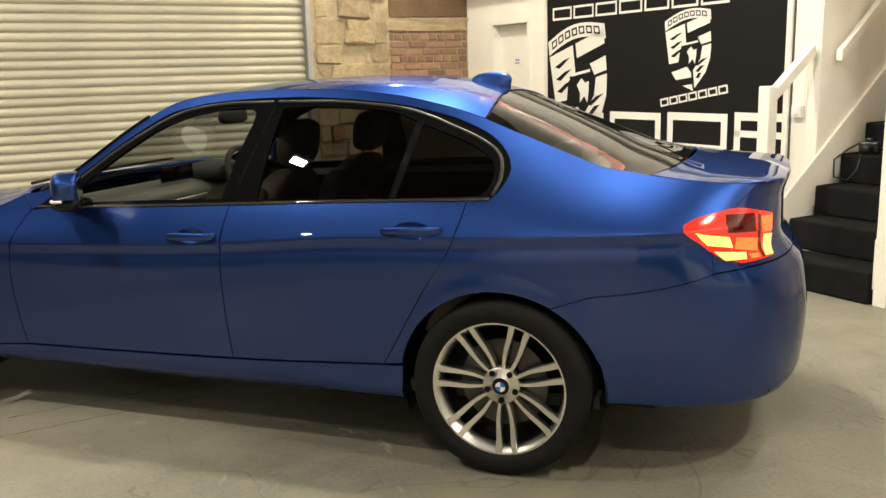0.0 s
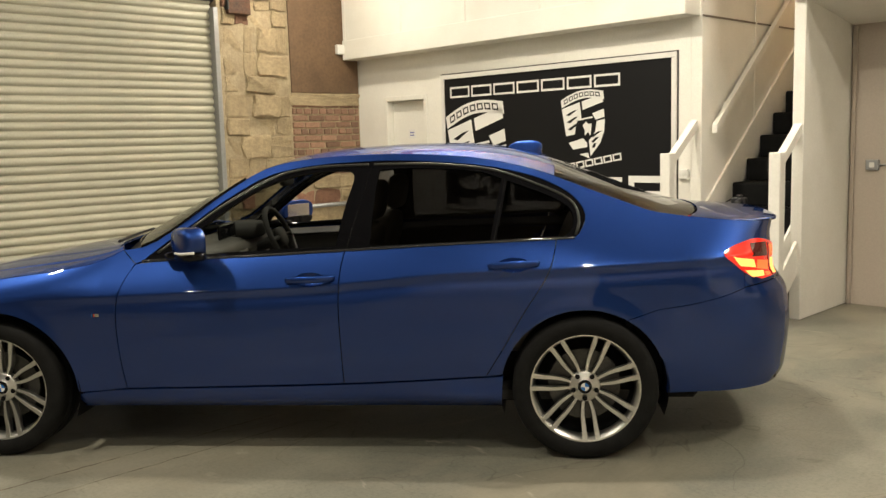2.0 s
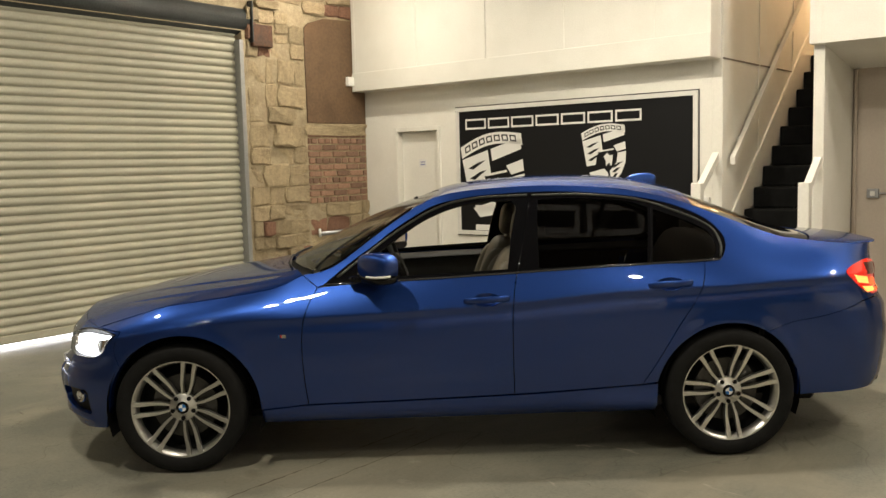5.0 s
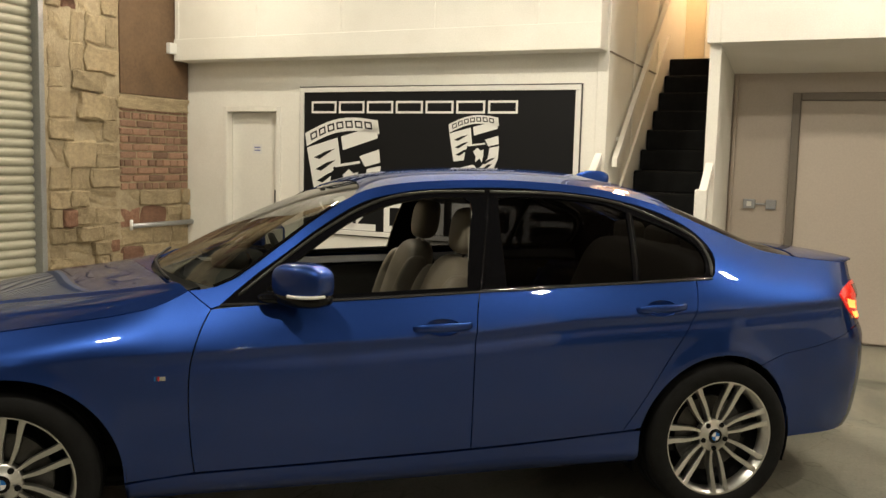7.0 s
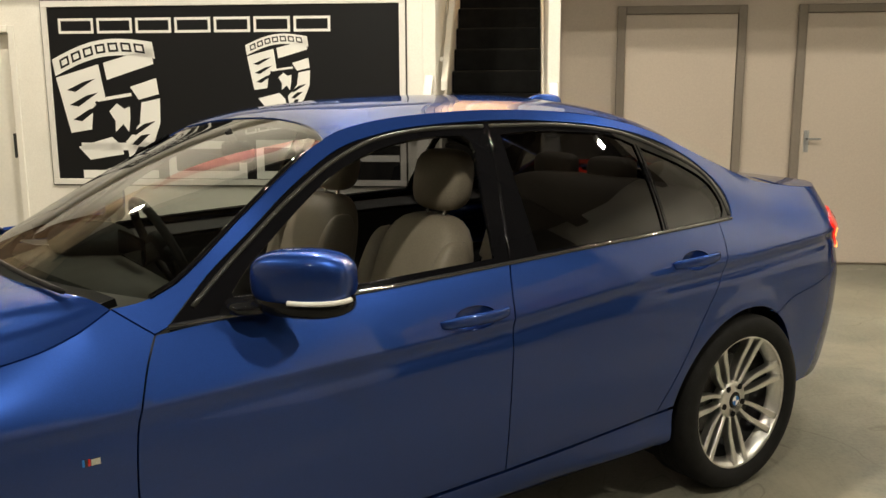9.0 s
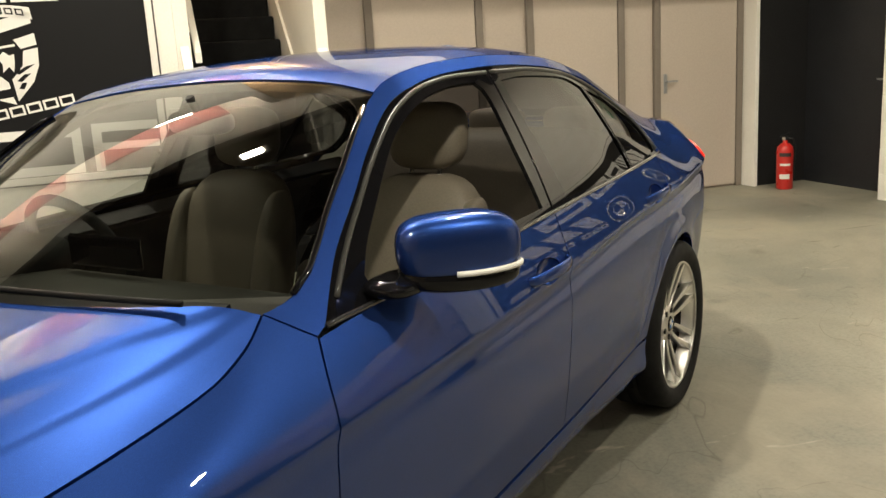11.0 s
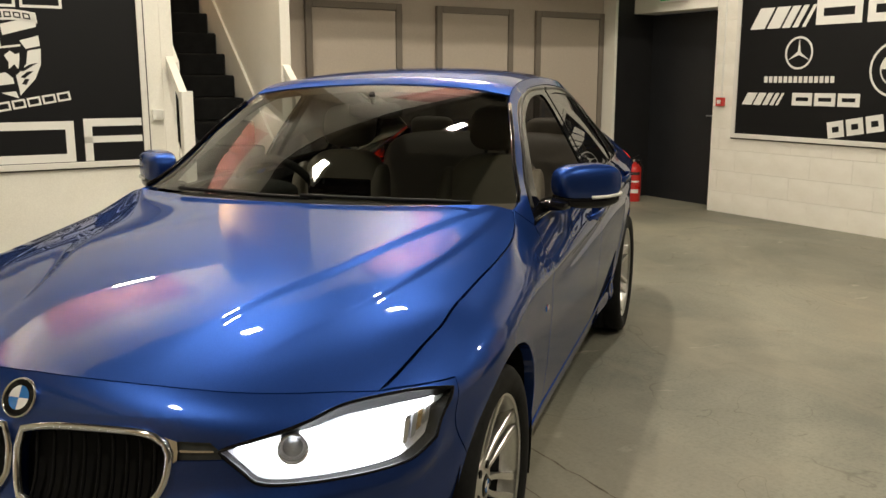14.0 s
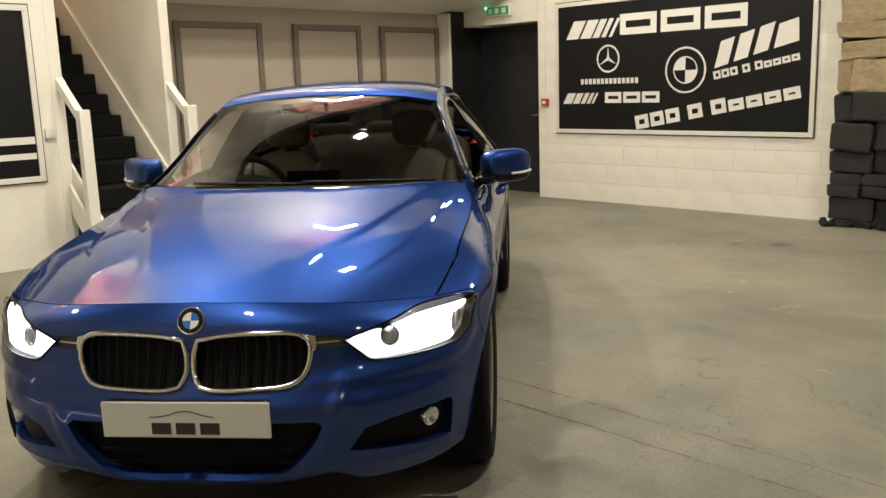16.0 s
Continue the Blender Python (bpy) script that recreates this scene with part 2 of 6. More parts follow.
# ---- building helpers ----
def bm_box(x0, x1, y0, y1, z0, z1, bevel=0.0, seg=1, bm=None):
    bm = bm or bmesh.new()
    v = bmesh.ops.create_cube(bm, size=1.0)["verts"]
    for p in v:
        p.co = Vector(((x0 + x1) / 2 + p.co.x * (x1 - x0), (y0 + y1) / 2 + p.co.y * (y1 - y0), (z0 + z1) / 2 + p.co.z * (z1 - z0)))
    if bevel:
        edges = list({e for p in v for e in p.link_edges})
        bmesh.ops.bevel(bm, geom=edges, offset=bevel, segments=seg, affect="EDGES", profile=0.5)
    return bm


def bm_prism(points, y0, y1, bm=None):
    """A flat outline of (x, z) drawn out from y0 to y1."""
    bm = bm or bmesh.new()
    a = [bm.verts.new((x, y0, z)) for x, z in points]
    c = [bm.verts.new((x, y1, z)) for x, z in points]
    bm.faces.new(a), bm.faces.new(c[::-1])
    for i in range(len(a)):
        j = (i + 1) % len(a)
        bm.faces.new((a[j], a[i], c[i], c[j]))
    bmesh.ops.recalc_face_normals(bm, faces=bm.faces)
    return bm


def bm_tube(p0, p1, r0, r1=None, n=12, bm=None, cap=True):
    bm = bm or bmesh.new()
    p0, p1 = Vector(p0), Vector(p1)
    m = Matrix.Translation((p0 + p1) / 2) @ (p1 - p0).to_track_quat("Z", "Y").to_matrix().to_4x4()
    bmesh.ops.create_cone(bm, cap_ends=cap, segments=n, radius1=r0, radius2=r0 if r1 is None else r1, depth=(p1 - p0).length, matrix=m)
    return bm


def bm_sweep(path, r, n=8, bm=None):
    """A round bar along a line of points."""
    bm = bm or bmesh.new()
    path = [Vector(p) for p in path]
    rings = []
    for i, p in enumerate(path):
        d = (path[min(i + 1, len(path) - 1)] - path[max(i - 1, 0)]).normalized()
        a = d.orthogonal().normalized() if not rings else (last - d * last.dot(d)).normalized()
        last = a
        c = d.cross(a)
        rings.append([bm.verts.new(p + a * r * math.cos(k * 2 * math.pi / n) + c * r * math.sin(k * 2 * math.pi / n)) for k in range(n)])
    for A, B in zip(rings, rings[1:]):
        for k in range(n):
            bm.faces.new((A[k], A[(k + 1) % n], B[(k + 1) % n], B[k]))
    bm.faces.new(rings[0][::-1]), bm.faces.new(rings[-1])
    return bm


def mesh_of(name, bm, mat, smooth=False):
    me = bpy.data.meshes.new(name)
    bm.to_mesh(me)
    bm.free()
    for m in mat if isinstance(mat, (list, tuple)) else [mat]:
        me.materials.append(m)
    if smooth:
        me.polygons.foreach_set("use_smooth", [True] * len(me.polygons))
    return me


def part(name, bm, mat, parent, label="", smooth=False, m=None):
    ob = new(name, mesh_of(name, bm, mat, smooth))
    ob.parent = parent
    if m is not None:
        ob.matrix_basis = m
    return tagged(ob, label)


def piece(name, mesh, parent, m):
    ob = new(name, mesh)
    ob.parent = parent
    ob.matrix_basis = m
    return ob


def thing(name, m, label, category, group="", kind=""):
    ob = new(name)
    ob.empty_display_size = 0.1
    ob.matrix_world = m
    return tagged(ob, label, category, group, kind)


def structure(name, bm, mat, label, category, m=ROOM, smooth=False):
    ob = new(name, mesh_of(name, bm, mat, smooth))
    ob.matrix_world = m
    return tagged(ob, label, category, "", "structure")


# ---- the room: floor, walls, ceiling ----
U0, U1, V0, V1 = -4.45, 5.60, -8.0, 3.93   # inner faces of the walls
bm = bmesh.new()
bmesh.ops.create_grid(bm, x_segments=24, y_segments=24, size=1)
for p in bm.verts:
    p.co = Vector((0.6 + p.co.x * 8.4, -0.4 + p.co.y * 8.4, 0))
floor = structure("floor", bm, M_FLOOR, "worn grey painted concrete floor with scuffs and tyre marks", "floor")

# shutter wall, with an opening for the roller shutter
SH0, SH1, SHZ = -2.6, 2.06, 3.02
bm = bmesh.new()
bm_box(U0 - 0.45, U0 - 0.008, SH1, 7.7, 0, CEIL, bm=bm)
bm_box(U0 - 0.45, U0 - 0.008, V0 - 0.3, SH0, 0, CEIL, bm=bm)
bm_box(U0 - 0.45, U0 - 0.008, SH0, SH1, SHZ, CEIL, bm=bm)
wall_shutter = structure("wall_west", bm, M_MORTAR, "old rubble stone and brick wall round the shutter", "wall")

# poster wall with its door opening
DU0, DU1, DZ = -3.92, -3.30, 1.93
bm = bmesh.new()
bm_box(U0 - 0.03, DU0, V1, V1 + 0.2, 0, 2.47, bm=bm)
bm_box(DU0, DU1, V1, V1 + 0.2, DZ, 2.47, bm=bm)
bm_box(DU1, 0.02, V1, V1 + 0.2, 0, 2.47, bm=bm)
structure("wall_north", bm, M_WHITE, "white painted plaster wall below the balcony", "wall")
bm = bmesh.new()
bm_box(-4.43, 0.10, 3.70, V1 + 0.2, 2.44, 3.56, 0.006, bm=bm)
structure("balcony_front", bm, M_WHITE, "white boarded front of the upper floor", "balcony")
for i, (a, c, z0, z1) in enumerate([(-4.43, 0.10, 2.44, 2.66)]):
    structure("trim_1", bm_box(a, c, 3.688, 3.6985, z0, z1, 0.004), M_WHITE, "white fascia board along the balcony edge", "trim")
for k in range(5):
    structure("trim_2", bm_box(-4.40 + k * 0.98, -4.365 + k * 0.98, 3.690, 3.6985, 2.66, 3.55, 0.003), M_WHITE, "white batten over a board joint", "trim")

# stair walls
STEP, GOING, S0 = 0.205, 0.257, 3.39
bm = bmesh.new()
bm_box(0.02, 0.12, V1, 7.6, 0, CEIL, 0.004, bm=bm)
structure("wall_stair_left", bm, M_WHITE, "white boarded wall beside the stairs", "wall")
bm = bmesh.new()
bm_box(0.97, 1.06, 3.78, 7.6, 0, CEIL, 0.004, bm=bm)
structure("wall_stair_right", bm, M_WHITE, "white boarded wall and post beside the stairs", "wall")
structure("trim_3", bm_box(0.121, 0.128, 3.93, 7.4, 2.435, 2.45), M_GREYTRIM, "shadow joint between wall boards", "trim")
for a in (4.86, 5.9):
    structure("trim_4", bm_box(0.1205, 0.130, a, a + 0.03, 0.6, CEIL, 0.002), M_WHITE, "white batten on the stair wall", "trim")
for u0, u1 in ((0.1205, 0.142), (0.948, 0.9695)):
    pts = [(3.42, 0.10), (3.42, 0.40), (6.45, 2.92), (6.75, 2.92), (6.75, 2.66)]
    bm = bm_prism([(v, z) for v, z in pts], -u1, -u0)
    bmesh.ops.rotate(bm, verts=bm.verts, cent=(0, 0, 0), matrix=Matrix.Rotation(radians(90), 3, "Z"))
    structure("trim_5", bm, M_WOODWHITE, "white sloping string board beside the steps", "trim")
# upper floor behind the balcony front
structure("floor_upper", bm_box(U0 - 0.03, 0.02, V1 + 0.2, 7.6, 2.50, 2.66), M_WOODWHITE, "pale boarded upper floor", "floor")
structure("wall_upper", bm_box(U0 - 0.03, 0.02, 7.6, 7.7, 2.66, CEIL), M_UPSTAIRS, "cream wall of the upper floor", "wall")
# wall above at the stair head, landing
bm = bmesh.new()
bm_box(0.12, 0.97, 7.5, 7.6, 2.66, CEIL, bm=bm)
structure("wall_landing", bm, M_UPSTAIRS, "cream wall at the stair head", "wall")
structure("floor_landing", bm_box(0.12, 0.97, 6.5, 7.5, 2.50, 2.66), M_CARPET, "dark carpet on the landing", "floor")
structure("trim_6", bm_box(0.36, 0.44, 7.46, 7.50, 2.66, CEIL, 0.006), M_WOODWHITE, "pale door frame upstairs", "trim")

# recess wall with panels, bulkhead over it
RV = 4.68
bm = bm_box(1.06, 5.32, RV, RV + 0.15, 0, 2.47)
structure("wall_recess", bm, M_GREY, "greige painted panelled wall in the recess", "wall")
bm = bmesh.new()
pts = [(3.70, 2.46), (3.70, CEIL), (RV + 0.15, CEIL), (RV + 0.15, 2.31), (RV, 2.31)]
bm = bm_prism(pts, -5.60, -1.06)
bmesh.ops.rotate(bm, verts=bm.verts, cent=(0, 0, 0), matrix=Matrix.Rotation(radians(90), 3, "Z"))
structure("bulkhead", bm, M_WHITE, "white bulkhead over the recess", "bulkhead")
structure("trim_7", bm_box(0.955, 1.06, 3.70, 3.785, 2.46, CEIL, 0.004), M_WHITE, "white corner board of the bulkhead", "trim")


def recess_panel(u0, u1, z1):
    t = thing("panel_door", ROOM @ pose((u0 + u1) / 2, RV, 0), "flush greige door leaf in a taupe frame", "door", "recess doors")
    w = (u1 - u0) / 2
    part("leaf", bm_box(-w + 0.07, w - 0.07, -0.030, -0.004, 0.02, z1 - 0.07, 0.003), M_GREY, t)
    for a, c in ((-w, -w + 0.066), (w - 0.066, w)):
        part("frame_upright", bm_box(a, c, -0.045, -0.002, 0.0, z1, 0.004), M_GREYTRIM, t, "taupe upright")
    part("frame_head", bm_box(-w + 0.067, w - 0.067, -0.045, -0.002, z1 - 0.066, z1, 0.004), M_GREYTRIM, t, "taupe head")
    return t


for u0, u1 in ((1.56, 2.60), (3.01, 3.98), (4.29, 5.27)):
    d = recess_panel(u0, u1, 2.14)
    if u0 > 2:
        w = (u1 - u0) / 2
        h = part("handle", bm_box(-w + 0.10, -w + 0.14, -0.038, -0.030, 0.95, 1.13, 0.003), M_STEEL, d, "steel handle plate")
        part("lever", bm_sweep([(-w + 0.12, -0.04, 1.06), (-w + 0.12, -0.08, 1.06), (-w + 0.22, -0.085, 1.06)], 0.009), M_STEEL, h)
# alcove, charcoal door and header
structure("wall_alcove", bm_box(5.32, 5.95, 4.50, 4.83, 0, 2.47), M_BLACK, "black painted alcove wall", "wall")
structure("trim_8", bm_box(5.275, 5.318, 4.46, 4.675, 0, 2.31, 0.003), M_WHITE, "narrow pale edge board of the recess", "trim")
structure("door_2", bm_box(5.90, 5.95, 3.34, 4.498, 0.0, 2.13, 0.003), M_NAVY, "charcoal painted fire door in the alcove", "door")
bm = bmesh.new()
bm_box(U1, U1 + 0.35, 3.26, 4.50, 2.14, CEIL, bm=bm)
structure("header", bm, M_WHITE, "white header over the alcove door", "wall")
bm = bmesh.new()
bm_box(U1 + 0.03, U1 + 0.38, V0 - 0.3, 3.255, 0, CEIL, bm=bm)
wall_east = structure("wall_east", bm, M_WHITE, "white painted concrete block wall", "wall")
structure("wall_south", bm_box(U0 - 0.45, U1 + 0.4, V0 - 0.3, V0, 0, CEIL), M_BACKWALL, "dark stone wall behind", "wall")
structure("ceiling", bm_box(U0 - 0.5, U1 + 0.5, V0 - 0.3, 2.50, CEIL, CEIL + 0.15), M_TIMBER, "dark timber boarded ceiling", "ceiling")
for bv in (-6.4, -3.2, 0.0, 2.3):
    structure("beam", bm_box(U0 - 0.03, U1 + 0.03, bv - 0.12, bv + 0.12, CEIL - 0.22, CEIL, 0.01), M_TIMBER, "dark timber ceiling beam", "beam")
structure("ceiling_upper", bm_box(U0 - 0.5, U1 + 0.5, 2.505, 7.7, CEIL, CEIL + 0.15), M_WHITE, "white painted ceiling over the balcony", "ceiling")
for pu0, pu1, pv0, pv1 in ((-1.85, -0.35, 4.05, 6.15), (-4.0, -2.35, 4.05, 6.15), (1.55, 2.75, 2.62, 3.62), (-1.85, -0.35, 6.4, 7.5), (-4.0, -2.35, 6.4, 7.5)):
    structure("ceiling_panel", bm_box(pu0, pu1, pv0, pv1, CEIL - 0.03, CEIL - 0.001, 0.006), M_PINKPANEL, "pinkish red ceiling panel", "ceiling panel")


# ---- stairs ----
stairs = thing("staircase", ROOM @ pose(0.545, S0, 0), "steep straight stairs covered in black carpet", "stairs")
tread_mesh = mesh_of("step", bm_box(-0.40, 0.40, 0, GOING + 0.02, -STEP, 0, 0.018, 2), M_CARPET)
for k in range(13):
    piece("step", tread_mesh, stairs, pose(0, k * GOING, (k + 1) * STEP))


def newel(u, v, top):
    t = thing("stair_newel", ROOM @ pose(u, v, 0), "white painted square newel post with a short rail", "handrail", "stair newels")
    part("post", bm_box(-0.045, 0.045, -0.045, 0.045, 0, top, 0.006), M_WOODWHITE, t)
    a = bm_prism([(0.045, top - 0.10), (0.045, top - 0.02), (0.42, top + 0.27), (0.42, top + 0.19)], -0.03, 0.03)
    bmesh.ops.rotate(a, verts=a.verts, cent=(0, 0, 0), matrix=Matrix.Rotation(radians(90), 3, "Z"))
    part("rail", a, M_WOODWHITE, t)
    a = bm_prism([(0.045, 0.10), (0.045, 0.36), (0.42, 0.68), (0.42, 0.42)], -0.012, 0.012)
    bmesh.ops.rotate(a, verts=a.verts, cent=(0, 0, 0), matrix=Matrix.Rotation(radians(90), 3, "Z"))
    part("string", a, M_WOODWHITE, t)
    return t


newel(0.075, 3.47, 1.31)
newel(1.015, 3.44, 1.31)
rail = thing("wall_handrail", ROOM @ pose(0.12, 4.05, 1.50), "white painted timber handrail on the stair wall", "handrail")
d = Vector((0, 3.1, 2.62))
bm = bm_prism([(0, -0.035), (0, 0.035), (3.1, 2.655), (3.1, 2.585)], -0.075, -0.03)
bmesh.ops.rotate(bm, verts=bm.verts, cent=(0, 0, 0), matrix=Matrix.Rotation(radians(90), 3, "Z"))
part("rail", bm, M_WOODWHITE, rail)
for k in (0.25, 1.4, 2.6):
    part("bracket", bm_box(0.001, 0.032, k - 0.02, k + 0.02, k * 0.845 - 0.02, k * 0.845 + 0.02, 0.003), M_WOODWHITE, rail)


# ---- roller shutter ----
shutter = thing("roller_shutter", ROOM @ pose(U0 - 0.10, 0, 0), "closed cream steel roller shutter with ribbed slats", "shutter")
pitch = 0.081
prof = [(0.0, 0.0), (0.014, 0.006), (0.023, 0.020), (0.026, 0.036), (0.023, 0.050), (0.012, 0.063), (0.0, 0.069), (-0.006, 0.075), (0.0, 0.081)]
bm = bmesh.new()
rows = [[bm.verts.new((x, v, z)) for x, z in prof] for v in (SH0 + 0.02, SH1 - 0.03)]
for i in range(len(prof) - 1):
    bm.faces.new((rows[0][i], rows[1][i], rows[1][i + 1], rows[0][i + 1]))
slat_mesh = mesh_of("slat", bm, M_SLAT, True)
for k in range(37):
    piece("slat", slat_mesh, shutter, pose(0, 0, 0.125 + k * pitch))
part("bottom_bar", bm_box(-0.01, 0.03, SH0 + 0.02, SH1 - 0.03, 0.05, 0.125, 0.005), M_SLAT, shutter)
for v in (SH0, SH1 - 0.05):
    part("guide_rail", bm_box(-0.05, 0.11, v, v + 0.055, 0, 2.92, 0.004), M_STEEL, shutter, "galvanised guide rail")
bm = bm_tube((-0.02, SH0 - 0.08, 3.14), (-0.02, SH1 + 0.10, 3.14), 0.16, n=20)
part("roller_barrel", bm, M_DARKMETAL, shutter, "dark housing with the rolled curtain", True)
for v in (SH0 - 0.10, SH1 + 0.09):
    part("end_plate", bm_box(-0.15, 0.17, v, v + 0.02, 2.90, 3.34, 0.004), M_DARKMETAL, shutter, "dark end plate")
structure("backdrop", bm_box(U0 - 0.20, U0 - 0.18, SH0 + 0.01, SH1 - 0.01, 0.001, 0.30), M_DAY, "daylight outside below the shutter", "backdrop")

# ---- the car's surface ----
# x runs from nose (-) to tail (+), y across, z up; the wheels stand at x = -1.405 and 1.405.
def spline(points):
    """A smooth curve through (x, value) knots, by monotone cubic pieces."""
    xs = np.array([p[0] for p in points], float)
    ys = np.array([p[1] for p in points], float)
    h = np.diff(xs)
    d = np.diff(ys) / h
    m = np.zeros(len(xs))
    m[0], m[-1] = d[0], d[-1]
    for i in range(1, len(xs) - 1):
        m[i] = 0 if d[i - 1] * d[i] <= 0 else (h[i - 1] + h[i]) / (h[i - 1] / d[i - 1] + h[i] / d[i])

    def f(x):
        x = min(max(x, xs[0]), xs[-1])
        i = min(max(int(np.searchsorted(xs, x)) - 1, 0), len(h) - 1)
        t = (x - xs[i]) / h[i]
        return float(ys[i] * (1 + 2 * t) * (1 - t) ** 2 + h[i] * m[i] * t * (1 - t) ** 2 + ys[i + 1] * t * t * (3 - 2 * t) + h[i] * m[i + 1] * t * t * (t - 1))
    return f


half_width = spline([(-2.3, 0.885), (-1.7, 0.888), (-1.4, 0.893), (-1.0, 0.884), (-0.7, 0.877), (0, 0.874), (0.6, 0.872), (1.0, 0.867), (1.4, 0.853), (1.8, 0.816), (2.4, 0.775)])
crease_z = spline([(-2.3, 0.64), (-1.9, 0.675), (-1.7, 0.695), (-1.4, 0.745), (-1.0, 0.778), (-0.7, 0.786), (-0.4, 0.796), (0, 0.810), (0.3, 0.828), (0.8, 0.868), (1.1, 0.877), (1.4, 0.887), (1.8, 0.902), (2.1, 0.914), (2.4, 0.918)])
tuck = spline([(-2.3, 4.8), (-1.85, 4.7), (-1.7, 3.2), (-1.55, 2.4), (-1.35, 2.15), (-1.13, 1.66), (-0.99, 1.33), (-0.85, 1.15), (-0.77, 1.1), (-0.55, 0.95), (-0.35, 0.77), (-0.15, 0.70),
               (0, 0.665), (0.3, 0.67), (0.8, 0.73), (1.1, 0.84), (1.3, 0.987), (1.55, 1.32), (1.8, 1.74), (1.95, 1.86), (2.1, 1.76), (2.3, 1.42), (2.45, 1.3)])
nose_x = spline([(0.10, -2.08), (0.20, -2.15), (0.28, -2.20), (0.42, -2.220), (0.47, -2.216), (0.52, -2.188), (0.58, -2.157), (0.70, -2.135), (0.74, -2.114), (0.785, -2.076), (0.80, -2.06), (1.0, -1.9)])
tail_x = spline([(0.10, 2.26), (0.25, 2.385), (0.34, 2.44), (0.55, 2.455), (0.72, 2.435), (0.78, 2.395), (0.85, 2.355), (0.98, 2.352), (1.06, 2.374), (1.2, 2.374)])
XF, XR, NF, NR = -1.45, 1.75, 2.5, 3.0
LF, LR = 1.15, 1.05


def side(s, z):
    """The body's left side at the run s (equal to x between the bumpers, then on round to the nose at -2.6 and the tail at 2.8) and the height z."""
    if s < XF:
        a = min((XF - s) / LF, 1.0) * math.pi / 2
        x, cap = XF - (XF - nose_x(z)) * math.sin(a) ** (2 / NF), max(math.cos(a), 0.0) ** (2 / NF)
    elif s > XR:
        a = min((s - XR) / LR, 1.0) * math.pi / 2
        x, cap = XR + (tail_x(z) - XR) * math.sin(a) ** (2 / NR), max(math.cos(a), 0.0) ** (2 / NR)
    else:
        x, cap = s, 1.0
    zc = crease_z(x)
    k = min(1, max(0, (x + 1.15) / 0.8))
    if z > zc:                          # the shoulder leans in from a sharp line, with a hollow under it
        turn = min(1, max(0, (-0.85 - x) / 0.25))
        y = half_width(x) - tuck(x) * (z - zc) ** 1.3 * ((z - zc) / 0.125) ** (0.6 * turn) - 0.006 * k * (1 - math.exp(-(z - zc) / 0.035))
    else:
        d = zc - z
        y = half_width(x) - 0.036 * (d / 0.45) ** 2 - 0.0095 * k * math.exp(-((d - 0.036) / 0.030) ** 2) * (1 - math.exp(-d / 0.010))
    for ax in (-1.405, 1.405):          # flared lips round the wheels
        r = math.hypot(x - ax, z - 0.33)
        if z < zc + 0.02:
            y += 0.010 * math.exp(-((r - 0.37) / 0.05) ** 2)
    return Vector((x, -max(y, 0.0) * cap, z))


def run_of(x, z):
    """The run s at which the side reaches x."""
    if x < XF:
        return XF - LF * math.asin(min(1, ((XF - x) / (XF - nose_x(z))) ** (NF / 2))) * 2 / math.pi
    if x > XR:
        return XR + LR * math.asin(min(1, ((x - XR) / (tail_x(z) - XR)) ** (NR / 2))) * 2 / math.pi
    return x


def curve(points, n, smooth=True):
    """n + 1 points at even steps along a smooth line through the given ones."""
    P = [Vector(p) for p in points]
    out = []
    if len(P) > 2 and smooth:
        for i in range(len(P) - 1):
            a, b, c, d = P[max(i - 1, 0)], P[i], P[i + 1], P[min(i + 2, len(P) - 1)]
            for k in range(12):
                t = k / 12
                out.append(0.5 * ((2 * b) + (c - a) * t + (2 * a - 5 * b + 4 * c - d) * t * t + (3 * b - a - 3 * c + d) * t ** 3))
        out.append(P[-1])
    else:
        out = P
    L = [0.0]
    for a, b in zip(out, out[1:]):
        L.append(L[-1] + (b - a).length)
    res, j = [], 0
    for k in range(n + 1):
        w = L[-1] * k / n
        while j < len(L) - 2 and L[j + 1] < w:
            j += 1
        t = (w - L[j]) / max(L[j + 1] - L[j], 1e-9)
        res.append(out[j].lerp(out[j + 1], min(max(t, 0), 1)))
    return res


def coons(bottom, top, left, right, nu, nv, gap=0.0):
    """Fills the space between four lines (bottom and top run along, left and right run up) with a grid of (nu + 1) x (nv + 1) points."""
    B, T, L, R = curve(bottom, 64), curve(top, 64), curve(left, 64), curve(right, 64)

    def at(c, t):
        t *= 64
        i = min(int(t), 63)
        return c[i].lerp(c[i + 1], t - i)
    wide = sum((B[i + 1] - B[i]).length for i in range(64))
    tall = sum((L[i + 1] - L[i]).length for i in range(64))
    eu, ev = gap / max(wide, 0.01), gap / max(tall, 0.01)
    rows = []
    for j in range(nv + 1):
        v = ev + (1 - 2 * ev) * j / nv
        row = []
        for i in range(nu + 1):
            u = eu + (1 - 2 * eu) * i / nu
            p = at(B, u) * (1 - v) + at(T, u) * v + at(L, v) * (1 - u) + at(R, v) * u
            p -= B[0] * (1 - u) * (1 - v) + B[-1] * u * (1 - v) + T[0] * (1 - u) * v + T[-1] * u * v
            row.append(p)
        rows.append(row)
    return rows


def side_normal(s, z):
    e = 0.004
    n = (side(s + e, z) - side(s - e, z)).cross(side(s, z + e) - side(s, z - e))
    return n.normalized() if n.length > 1e-12 else Vector((0, -1, 0))


